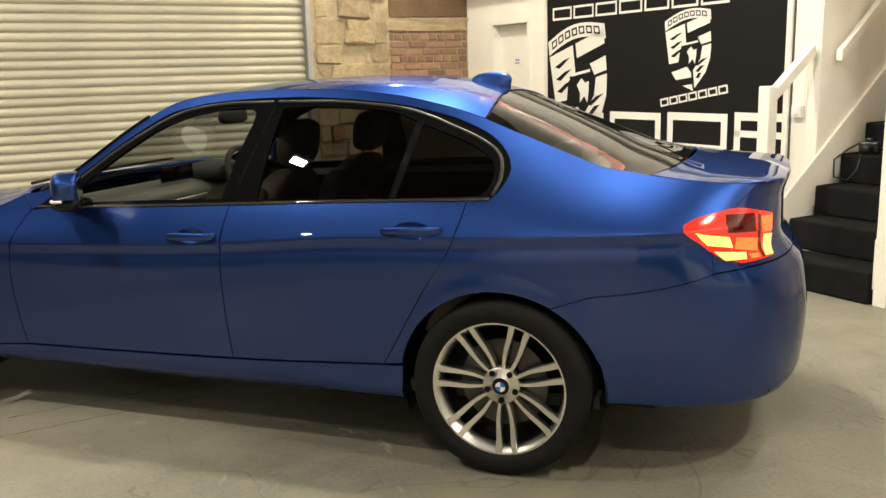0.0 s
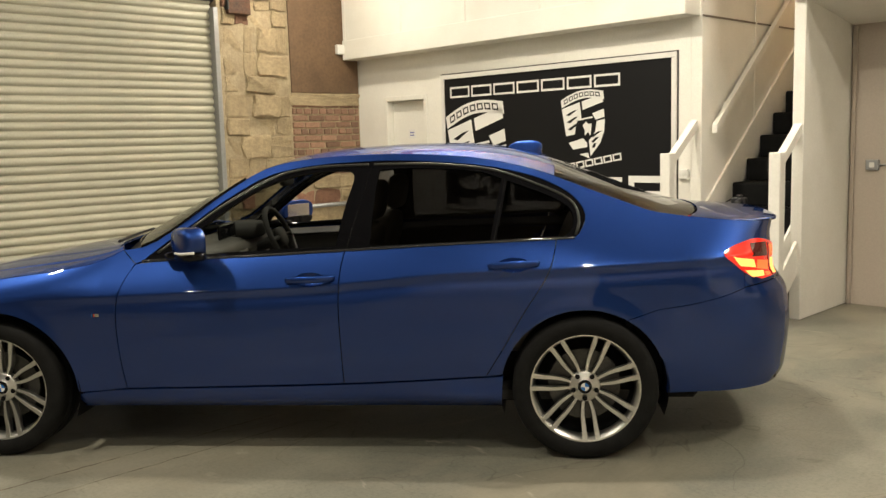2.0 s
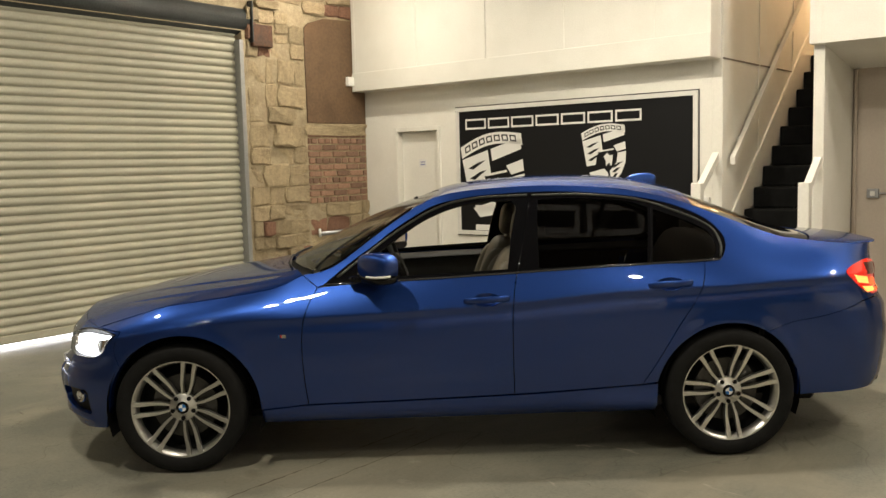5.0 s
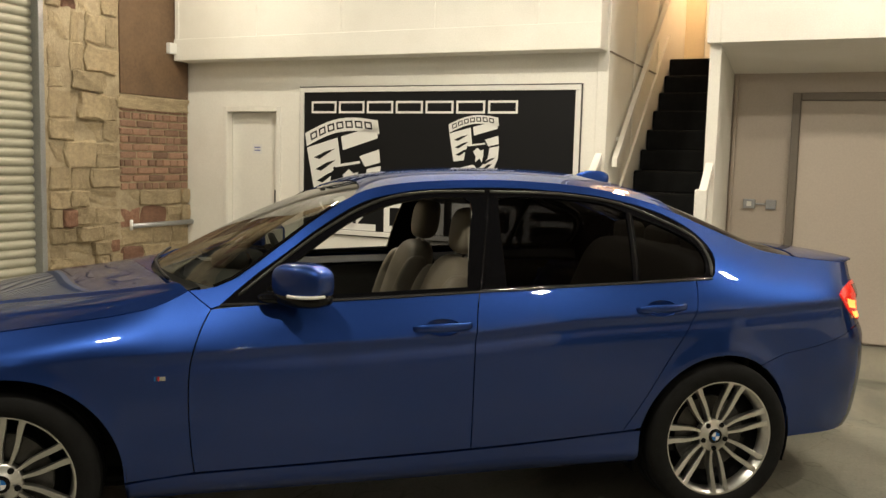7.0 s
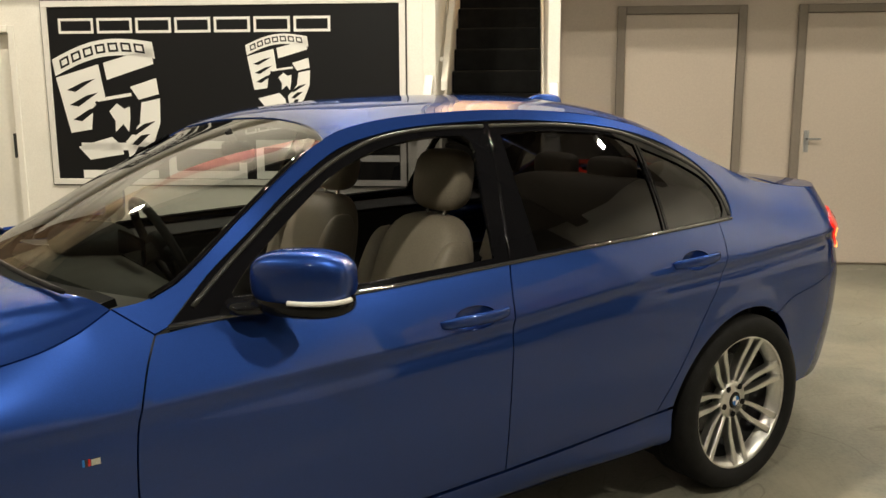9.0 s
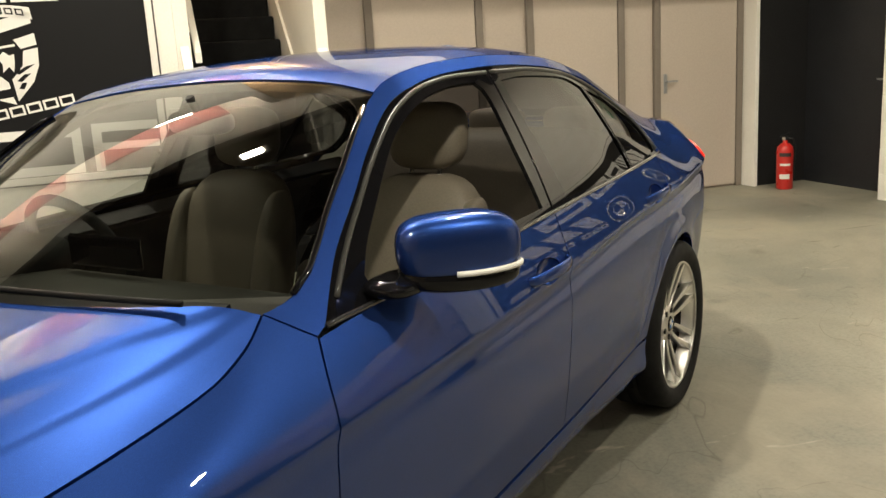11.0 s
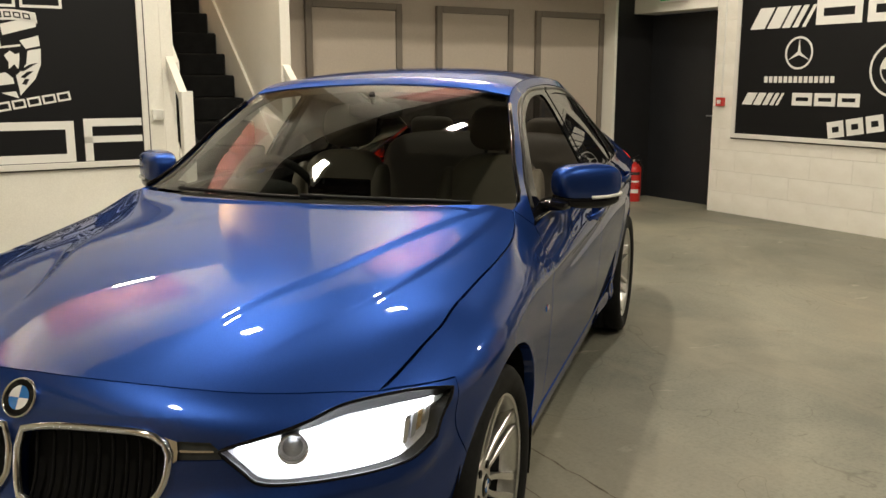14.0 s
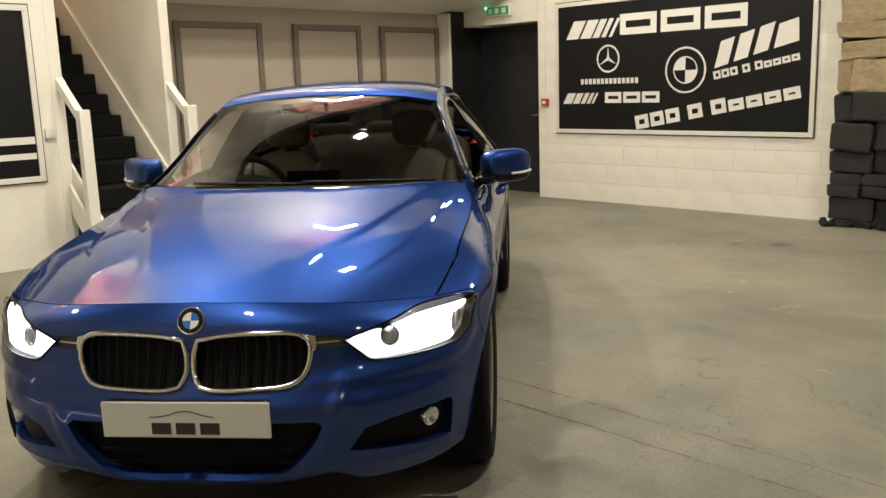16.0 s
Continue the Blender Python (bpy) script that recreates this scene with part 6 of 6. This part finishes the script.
def crest(x, z, w, angle):
    """A shield of plain blocks, its upper left corner at (x, z), w wide."""
    P, D = [], []
    n = 10
    band = lambda u, v: (u, v + 0.10 * math.sin(math.pi * u))
    for k in range(n):
        a, b = k / n, (k + 1) / n
        P.append([band(a, -0.155), band(b, -0.155), band(b, 0.0), band(a, 0.0)])
    for k in range(7):
        a = 0.07 + k * 0.125
        D += [[band(*q) for q in cell] for cell in ring_cell(a, a + 0.095, -0.12, -0.035, 0.018)]
    P.append([(0.03, -0.70), (0.24, -0.70), (0.30, -0.50), (0.44, -0.42), (0.44, -0.115), (0.0, -0.17)])
    P.append([(0.49, -0.27), (0.97, -0.20), (0.985, -0.05), (0.49, -0.11)])
    P.append([(0.76, -0.50), (0.965, -0.48), (0.97, -0.33), (0.70, -0.37)])
    P.append([(0.55, -1.16), (0.80, -0.95), (0.92, -0.75), (0.965, -0.52), (0.78, -0.53), (0.72, -0.72), (0.55, -0.86)])
    P.append([(0.07, -0.84), (0.42, -0.80), (0.50, -0.90), (0.50, -0.98), (0.16, -0.98)])
    P.append([(0.30, -1.09), (0.50, -1.09), (0.52, -1.20)])
    for k in range(3):
        D.append([(0.08, -0.30 - k * 0.14), (0.16, -0.33 - k * 0.14), (0.38, -0.24 - k * 0.13), (0.26, -0.25 - k * 0.13)])
    for k in range(3):
        D.append([(0.60, -0.80 - k * 0.10), (0.66, -0.82 - k * 0.10), (0.88 - k * 0.08, -0.72 - k * 0.11), (0.76 - k * 0.05, -0.73 - k * 0.10)])
    D.append([(0.33, -0.45), (0.72, -0.40), (0.735, -0.62), (0.68, -0.76), (0.56, -0.86), (0.44, -0.81), (0.36, -0.69)])
    W = [quad(0.36, 0.70, -0.455, -0.425, 0.0), [(0.45, -0.56), (0.54, -0.50), (0.60, -0.56), (0.66, -0.55), (0.64, -0.66), (0.60, -0.78), (0.56, -0.70), (0.47, -0.76), (0.49, -0.66)]]
    return moved(P, x, z, angle, w), moved(D, x, z, angle, w), moved(W, x, z, angle, w)


def letters(x0, x1, z0, z1, n, t, gap=0.18, slant=0.0):
    c = (x1 - x0) / n
    out = []
    for k in range(n):
        out += ring_cell(x0 + k * c, x0 + (k + 1) * c - gap * c, z0, z1, t, slant)
    return out


pa = poster(ROOM @ pose(0, V1, 0), -3.015, -0.098, 0.712, 2.178, "black and white framed poster with shields and bars")
prints(letters(-2.87, -0.66, 1.915, 2.032, 7, 0.020, 0.09), -0.0142, M_PRINT, pa, "white row of hollow bars")
for cx, cz, cw, ca in ((-2.945, 1.715, 0.84, 9.0), (-1.365, 1.815, 0.495, 7.5)):
    P, D, W = crest(cx, cz, cw, ca)
    prints(P, -0.0142, M_PRINT, pa, "white shield of plain blocks")
    prints(D, -0.0156, M_POSTER, pa, "black marks on the shield")
    prints(W, -0.0170, M_PRINT, pa, "white blot on the small shield")
prints(moved(letters(0, 0.74, 0, 0.066, 7, 0.014, 0.12), -1.39, 1.125, 9.5), -0.0142, M_PRINT, pa, "small white row of hollow bars")
big = ring_cell(-2.03, -1.39, 0.775, 1.075, 0.062) + ring_cell(-1.31, -0.67, 0.775, 1.085, 0.062) + [quad(-0.60, -0.165, 1.04, 1.10), quad(-0.60, -0.165, 0.915, 0.965), quad(-0.60, -0.54, 0.775, 1.04)]
big += [quad(-2.75, -2.12, 0.775, 0.84), quad(-2.75, -2.12, 1.0, 1.06)]
prints(big, -0.0142, M_PRINT, pa, "large white hollow bars")

pb = poster(ROOM @ pose(U1, 0, 0, 0, 0, -90), -2.985, 0.165, 0.790, 2.315, "black and white framed poster with emblems and slanted bars")
VX = lambda v: -v
P = []
for k, wd in enumerate((0.17, 0.15, 0.09, 0.06, 0.04)):
    x = -2.81 + (0, 0.20, 0.375, 0.495, 0.60)[k]
    P.append(quad(x, x + wd, 1.885, 2.085, 0.115))
P += letters(-2.06, -0.50, 1.895, 2.12, 3, 0.075, 0.10, 0.0)
prints(P, -0.0142, M_PRINT, pb, "white slanted stripes and hollow blocks")
P = []
for k, wd in enumerate((0.12, 0.09, 0.06, 0.045, 0.03)):
    x = -2.86 + (0, 0.14, 0.255, 0.34, 0.41)[k]
    P.append(quad(x, x + wd, 1.145, 1.265, 0.07))
P += letters(-2.26, -1.52, 1.15, 1.27, 3, 0.042, 0.10)
prints(P, -0.0142, M_PRINT, pb, "smaller white stripes and hollow blocks")
prints(annulus(-2.22, 1.645, 0.135, 0.155) + [moved([[(0, 0.135), (-0.018, 0.0), (0.018, 0.0)]], -2.22, 1.645, a)[0] for a in (0, 120, 240)], -0.0142, M_PRINT, pb, "white ring emblem")
prints([quad(-2.60 + 0.057 * k, -2.56 + 0.057 * k, 1.365, 1.425) for k in range(14)], -0.0142, M_PRINT, pb, "row of small grey-white bars")
prints(annulus(-1.235, 1.485, 0.222, 0.242) + annulus(-1.235, 1.485, 0.130, 0.143) + [[(-1.235, 1.485)] + disc(-1.235, 1.485, 0.130, 8, a, a + 90) for a in (90, 270)], -0.0142, M_PRINT, pb, "white quartered roundel")
P = [[(-0.90 + 0.21 * k, 1.49 + 0.058 * k), (-0.75 + 0.21 * k, 1.53 + 0.058 * k), (-0.68 + 0.21 * k, 1.80 + 0.058 * k), (-0.83 + 0.21 * k, 1.76 + 0.058 * k)] for k in range(3)]
P += [[(-0.27, 1.66), (-0.02, 1.72), (-0.03, 1.94), (-0.22, 1.89)]]
prints(P, -0.0142, M_PRINT, pb, "white rising stripes")


def words(x, z, groups, w, h, angle, sp):
    out, a = [], 0.0
    for nletters in groups:
        for k in range(nletters):
            hh = h if k == 0 or nletters < 4 else h * 0.78
            out += ring_cell(a, a + w * 0.86, 0, hh, w * 0.25)
            a += w
        a += sp
    return moved(out, x, z, angle)


prints(words(-0.90, 1.375, (3, 1, 5), 0.094, 0.082, 10.5, 0.04), -0.0142, M_PRINT, pb, "small rising row of plain bars")
prints(words(-1.835, 0.852, (3, 1, 5), 0.196, 0.150, 10.0, 0.075), -0.0142, M_PRINT, pb, "large rising row of plain bars")


# ---- poster wall: door, sockets, notice ----
d1 = thing("door_1", ROOM @ pose((DU0 + DU1) / 2, V1, 0), "white painted panel door with a small paper notice", "door", "", "structure")
hw = (DU1 - DU0) / 2
part("leaf", bm_box(-hw + 0.004, hw - 0.004, 0.075, 0.115, 0.006, DZ - 0.004, 0.003), M_WOODWHITE, d1, "white flush leaf")
for a, b in ((-hw - 0.055, -hw - 0.001), (hw + 0.001, hw + 0.055)):
    part("architrave", bm_box(a, b, -0.016, -0.001, 0, DZ + 0.055, 0.004), M_WOODWHITE, d1)
part("architrave", bm_box(-hw - 0.0005, hw + 0.0005, -0.016, -0.001, DZ + 0.001, DZ + 0.055, 0.004), M_WOODWHITE, d1)
part("handle_plate", bm_box(hw - 0.075, hw - 0.035, 0.066, 0.0745, 0.93, 1.13, 0.003), M_DARKMETAL, d1, "dark handle plate")
part("notice", bm_box(-0.045, 0.075, 0.073, 0.0745, 1.50, 1.60), M_PAPER, d1, "small white paper notice")
for z in (1.565, 1.535):
    part("notice_print", bm_box(-0.02, 0.05, 0.0722, 0.0728, z - 0.006, z + 0.006), M_INK, d1, "blue bar of print")


def wall_box(name, m, w, h, d, label, cat, mat=None):
    t = thing(name, m, label, cat)
    part("box", bm_box(-w / 2, w / 2, -d, -0.001, -h / 2, h / 2, 0.006, 2), mat or M_PLASTIC, t)
    part("rocker", bm_box(-w / 5, w / 5, -d - 0.004, -d - 0.0005, -h / 4, h / 4, 0.001), M_PLASTIC, t)
    return t


wall_box("switch_box", ROOM @ pose(-0.035, V1, 1.12), 0.085, 0.085, 0.035, "white double switch box on the wall", "switch")
wall_box("junction_box", ROOM @ pose(-4.45, 3.64, 2.56, 0, 0, 90), 0.10, 0.11, 0.06, "white junction box beside the balcony", "junction box")
sb = wall_box("switch_box", ROOM @ pose(1.25, RV, 1.17), 0.10, 0.085, 0.035, "grey switch boxes joined by conduit", "switch", M_STEEL)
part("box", bm_box(0.14, 0.225, -0.035, -0.001, -0.042, 0.042, 0.006, 2), M_STEEL, sb)
part("conduit", bm_tube((0.05, -0.012, 0), (0.14, -0.012, 0), 0.008), M_STEEL, sb)
structure("trim_9", bm_box(1.075, 1.105, RV - 0.03, RV - 0.001, 0, 2.30, 0.003), M_GREY, "narrow corner batten in the recess", "trim")

# ---- alcove and block wall fittings ----
ex = thing("fire_extinguisher", ROOM @ pose(5.42, 4.20, 0), "red fire extinguisher standing on the floor", "extinguisher")
bm = bmesh.new()
R = [(0.0005, 0.0), (0.070, 0.0), (0.076, 0.012), (0.076, 0.36), (0.070, 0.395), (0.045, 0.425), (0.022, 0.435), (0.020, 0.46), (0.0005, 0.46)]
rings = [[bm.verts.new((r * math.cos(2 * math.pi * k / 28), r * math.sin(2 * math.pi * k / 28), z)) for k in range(28)] for r, z in R]
for A, B in zip(rings, rings[1:]):
    for k in range(28):
        bm.faces.new((A[k], A[(k + 1) % 28], B[(k + 1) % 28], B[k]))
part("cylinder", bm, M_RED, ex, "red enamelled cylinder", True)
part("valve", bm_box(-0.02, 0.02, -0.02, 0.02, 0.455, 0.49, 0.004), M_CHROME, ex)
part("lever", bm_prism([(-0.05, 0.49), (-0.05, 0.50), (0.06, 0.535), (0.06, 0.52)], -0.012, 0.012), M_BLACKPLASTIC, ex, "black squeeze lever")
part("hose", bm_sweep([(0.02, 0, 0.475), (0.08, -0.01, 0.47), (0.105, -0.01, 0.40), (0.095, -0.01, 0.20), (0.088, -0.01, 0.10)], 0.010, 8), M_BLACKPLASTIC, ex, "black hose", True)


def wrap(z0, z1, a0, a1, r=0.0772):
    bm = bmesh.new()
    n = 8
    A = [bm.verts.new((r * math.cos(radians(a0 + (a1 - a0) * k / n)), r * math.sin(radians(a0 + (a1 - a0) * k / n)), z0)) for k in range(n + 1)]
    B = [bm.verts.new((p.co.x, p.co.y, z1)) for p in A]
    for k in range(n):
        bm.faces.new((A[k], A[k + 1], B[k + 1], B[k]))
    return bm


part("label_band", wrap(0.31, 0.345, 190, 275), M_PRINTDARK, ex, "dark label band")
part("label_band", wrap(0.225, 0.245, 195, 270), M_PAPER, ex, "pale row of plain bars")
part("label_band", wrap(0.10, 0.145, 195, 265), M_PAPER, ex, "white label band")
al = thing("fire_call_point", ROOM @ pose(U1, 3.13, 1.165, 0, 0, -90), "small red break-glass fire call point", "alarm")
part("box", bm_box(-0.045, 0.045, -0.05, -0.001, -0.045, 0.045, 0.006, 2), M_RED, al, "red box")
part("pane", bm_box(-0.025, 0.025, -0.0525, -0.0505, -0.02, 0.02, 0.001), M_PAPER, al, "white pane")
part("conduit", bm_tube((0, -0.012, 0.046), (0, -0.012, 1.30), 0.010), M_PLASTIC, al, "white conduit")
es = thing("exit_sign", ROOM @ pose(U1, 3.86, 2.30, 0, 0, -90), "small green illuminated exit sign over the door", "sign")
part("housing", bm_box(-0.20, 0.20, -0.05, -0.001, -0.065, 0.065, 0.006, 2), M_PLASTIC, es, "pale housing")
part("face", bm_box(-0.18, 0.18, -0.0545, -0.0505, -0.05, 0.05, 0.001), M_GREENSIGN, es, "green face")
for a, b in ((-0.15, -0.09), (-0.04, 0.02), (0.07, 0.14)):
    part("mark", bm_box(a, b, -0.0565, -0.0548, -0.03, 0.03), M_PRINT, es, "white plain bar")
part("lamp", bm_soft(-0.19, -0.06, 0.045, 0.014, 0.012, 0.014, 2), M_GREENLED, es, "green indicator lamp", True)
hd = thing("door_handle", ROOM @ pose(5.90, 3.46, 1.0, 0, 0, -90), "steel lever handle on the charcoal door", "handle")
part("rose", bm_box(-0.02, 0.02, -0.010, -0.001, -0.07, 0.07, 0.003), M_STEEL, hd)
part("lever", bm_sweep([(0, -0.01, 0), (0, -0.05, 0), (-0.10, -0.055, 0)], 0.009, 8), M_STEEL, hd, "", True)

# ---- ceiling lights ----
for fu, fv, watts in FIXTURES:
    cl = thing("ceiling_light", ROOM @ pose(fu, fv, CEIL - 0.36), "square white ceiling floodlight switched on", "light", "ceiling lights")
    part("housing", bm_box(-0.11, 0.11, -0.11, 0.11, 0.012, 0.07, 0.01), M_PLASTIC, cl)
    part("diffuser", bm_box(-0.085, 0.085, -0.085, 0.085, 0.004, 0.0115), M_TUBE, cl, "glowing diffuser")
    part("stem", bm_tube((0, 0, 0.07), (0, 0, 0.36), 0.012), M_STEEL, cl)

for tu, tv in TUBES:
    cl = thing("tube_light", ROOM @ pose(tu, tv, CEIL - 0.42), "angled white tube light switched on", "light", "tube lights")
    part("tube", bm_tube((0, 0, 0), (0.40, 0, 0), 0.030), M_TUBEBARE, cl, "glowing tube", True)
    part("tube", bm_tube((0, 0.05, 0), (0, 0.40, 0), 0.030), M_TUBEBARE, cl, "glowing tube", True)
    part("batten", bm_box(-0.03, 0.41, -0.03, 0.03, 0.035, 0.08, 0.005), M_PLASTIC, cl, "white batten")
    for hx in (0.02, 0.36):
        part("hanger", bm_tube((hx, 0, 0.078), (hx, 0, 0.42), 0.008), M_STEEL, cl, "thin steel hanger")

# ---- shutter wall: board, pipe, steel lintel end ----
structure("board", bm_prism([(2.955, 2.055), (3.915, 2.055), (3.915, 3.30), (3.25, 3.27), (3.02, 3.20), (2.945, 3.13)], 0, 0.03), M_BOARD, "brown painted board covering an old opening", "board", ROOM @ pose(U0 + 0.012, 0, 0) @ Matrix(((0, -1, 0, 0), (1, 0, 0, 0), (0, 0, 1, 0), (0, 0, 0, 1))))
structure("lintel_end", bm_box(U0 - 0.02, U0 + 0.06, 2.16, 2.44, 2.86, 3.10, 0.01), M_RUST, "rusty dark steel beam end", "beam")
pp = thing("wall_pipe", ROOM @ pose(U0 + 0.05, 3.05, 0.75), "short grey pipe along the stone wall", "pipe")
part("pipe", bm_tube((0, 0, 0), (0, 0.88, 0), 0.025), M_STEEL, pp, "grey pipe", True)
part("cap", bm_tube((0, -0.01, -0.04), (0, -0.01, 0.06), 0.016), M_PLASTIC, pp, "white fitting", True)
# worn strip of an old floor joint
def crack(u, v0, v1, wide, seed):
    """A jagged dark line of uneven width in the floor."""
    r = random.Random(seed)
    bm = bmesh.new()
    last, v = None, v0
    while v < v1:
        c, w = u + r.uniform(-0.006, 0.006), wide * r.uniform(0.35, 1.3)
        now = (bm.verts.new((c - w / 2, v, 0.0012)), bm.verts.new((c + w / 2, v, 0.0012)))
        if last:
            bm.faces.new((last[0], last[1], now[1], now[0]))
        last, v = now, v + r.uniform(0.02, 0.06)
    return bm


for k, (u, w) in enumerate(((-0.055, 0.011), (0.165, 0.008))):
    structure("floor_joint", crack(u, -7.9, -0.3, w, k), M_JOINT, "dark crumbling joint in the concrete floor", "floor joint")

# ---- a camera left on the stairs ----
pc = thing("photo_camera", ROOM @ pose(0.30, 4.26, 0.82, 0, 0, 20), "black photo camera lying on the black stair carpet", "camera")
part("body", bm_box(-0.065, 0.065, -0.03, 0.03, 0.0, 0.085, 0.012, 2), M_BLACKPLASTIC, pc)
part("hump", bm_box(-0.025, 0.025, -0.025, 0.025, 0.0855, 0.108, 0.008, 2), M_BLACKPLASTIC, pc)
part("lens", bm_tube((0.0, -0.03, 0.042), (0.0, -0.105, 0.042), 0.032, n=20), M_BLACKPLASTIC, pc, "", True)
part("strap", bm_sweep([(-0.066, 0.0, 0.07), (-0.13, -0.02, 0.03), (-0.20, -0.10, -0.04), (-0.19, -0.12, -0.16), (-0.10, -0.12, -0.18), (-0.04, -0.115, -0.10), (-0.03, -0.08, 0.004), (0.03, -0.03, 0.004), (0.066, 0.0, 0.06)], 0.006), M_BLACKPLASTIC, pc, "black neck strap", True)


# ---- pieces of the walls: stones, bricks, blocks ----
def rough_block(name, mat, jitter, seed, cuts=2):
    rnd = random.Random(seed)
    bm = bmesh.new()
    bmesh.ops.create_cube(bm, size=1.0)
    bmesh.ops.bevel(bm, geom=list(bm.edges), offset=0.07, segments=1, affect="EDGES")
    bmesh.ops.subdivide_edges(bm, edges=[e for e in bm.edges if e.calc_length() > 0.5], cuts=cuts - 1, use_grid_fill=True)
    for p in bm.verts:
        p.co += Vector((rnd.uniform(-1, 1), rnd.uniform(-1, 1), rnd.uniform(-1, 1))) * jitter
    return mesh_of(name, bm, mat)


STONES = [rough_block("stone", M_STONE, 0.055, s) for s in range(8)] + [rough_block("stone", M_STONERED, 0.06, 9)]
BLACKSTONES = [rough_block("stone", M_STONEBLACK, 0.04, 20 + s) for s in range(5)]
BRICKS = [rough_block("brick", M_BRICK, 0.015, 40 + s, 1) for s in range(4)]
BLOCKS = [mesh_of("block", bm_box(-0.5, 0.5, -0.5, 0.5, -0.5, 0.5, 0.004), M_WHITE)]
rnd = random.Random(5)


def stones(parent, place, a0, a1, z0, z1, meshes, hs=(0.15, 0.30), ws=(0.20, 0.50), out=0.03, name="stone"):
    """Rough courses between a0 and a1 along a wall; place(a, z, depth) gives a piece's pose, meshes(z) its shapes."""
    z = z0
    while z < z1 - 0.04:
        h = min(rnd.uniform(*hs), z1 - z)
        if z1 - z - h < 0.08:
            h = z1 - z
        a = a0
        while a < a1 - 0.03:
            w = min(rnd.uniform(*ws), a1 - a)
            if a1 - a - w < 0.10:
                w = a1 - a
            hh = h if rnd.random() < 0.8 or h < 0.2 else h / 2
            for zz in ([z] if hh == h else [z, z + hh]):
                d = rnd.uniform(-0.6, 1.0) * out
                piece(name, rnd.choice(meshes(zz)), parent, place(a + w / 2, zz + hh / 2 + rnd.uniform(-0.008, 0.008), d) @ pose(0, 0, 0, rnd.uniform(-4, 4), 0, 0) @ Matrix.Diagonal((0.16, w - rnd.uniform(0.0, 0.016), hh - rnd.uniform(0.0, 0.014), 1)) @ pose(0, 0, 0, 180 * rnd.randint(0, 1), 0, 0))
            a += w
        z += h


west = lambda a, z, d: pose(U0 - 0.07 + d, a, z, rnd.uniform(-1, 1), 0, rnd.uniform(-2, 2))
stones(wall_shutter, west, 2.10, 2.935, 0.0, 0.95, lambda z: STONES, (0.10, 0.20), (0.10, 0.28), 0.06)
stones(wall_shutter, west, 2.10, 2.935, 0.95, 2.75, lambda z: STONES, (0.16, 0.27), (0.16, 0.42), 0.035)
stones(wall_shutter, west, 2.10, 2.935, 2.75, CEIL, lambda z: STONES, (0.12, 0.22), (0.14, 0.36), 0.05)
stones(wall_shutter, west, 2.94, 3.92, 0.0, 1.10, lambda z: STONES, (0.15, 0.26))
stones(wall_shutter, west, 2.94, 3.92, 3.30, CEIL, lambda z: STONES)
stones(wall_shutter, west, -0.6, 2.10, 3.33, CEIL, lambda z: STONES, (0.14, 0.26), (0.18, 0.45))
piece("stone", STONES[0], wall_shutter, pose(U0 - 0.06, 3.43, 1.975) @ Matrix.Diagonal((0.16, 0.98, 0.145, 1)))
z = 1.105
row = 0
while z < 1.88:
    a = 2.95 + (0.0 if row % 2 else 0.0)
    header = row % 3 == 0
    a -= 0.0 if row % 2 == 0 else 0.06
    while a < 3.91:
        w = (0.1075 if header else 0.225)
        s, e = max(a, 2.945), min(a + w, 3.92)
        if e - s > 0.03:
            piece("brick", rnd.choice(BRICKS), wall_shutter, pose(U0 - 0.062 + rnd.uniform(-0.005, 0.006), (s + e) / 2, z + 0.0385, 0, rnd.uniform(-1, 1), rnd.uniform(-0.8, 0.8)) @ Matrix.Diagonal((0.14, e - s - 0.015, 0.062, 1)))
        a += w
    z += 0.0775
    row += 1

pillar = structure("wall_pillar", bm_box(5.50, 5.635, -2.6, -0.42, 0, CEIL), M_STONEBLACK, "old stone pier, black painted at the foot", "wall")
pl = lambda a, z, d: pose(5.48 - d, a, z, rnd.uniform(-1, 1), 0, rnd.uniform(-2, 2))
stones(pillar, pl, -2.4, -0.40, 0.06, 1.22, lambda z: BLACKSTONES, (0.20, 0.30), (0.28, 0.55), 0.05)
stones(pillar, pl, -2.4, -0.43, 1.22, 2.9, lambda z: STONES, (0.26, 0.36), (0.35, 0.6), 0.02)
for k in range(16):
    piece("stone", rnd.choice(BLACKSTONES), pillar, pose(5.36 + rnd.uniform(-0.05, 0.05), -0.40 - k * 0.075, 0.03, rnd.uniform(0, 90), rnd.uniform(0, 90), rnd.uniform(0, 90)) @ Matrix.Diagonal((0.07, 0.09, 0.05, 1)))
# painted block work
z, row = 0.0, 0
while z < 2.9:
    h = 0.222
    a = -0.46 + (0.0 if row % 2 else -0.225)
    while a < 3.25:
        s, e = max(a, -0.46), min(a + 0.45, 3.253)
        if e - s > 0.03:
            piece("block", BLOCKS[0], wall_east, pose(U1 + 0.020 + rnd.uniform(0, 0.0015), (s + e) / 2, z + h / 2) @ Matrix.Diagonal((0.04, e - s - 0.0015, h - 0.002, 1)))
        a += 0.45
    z += h
    row += 1
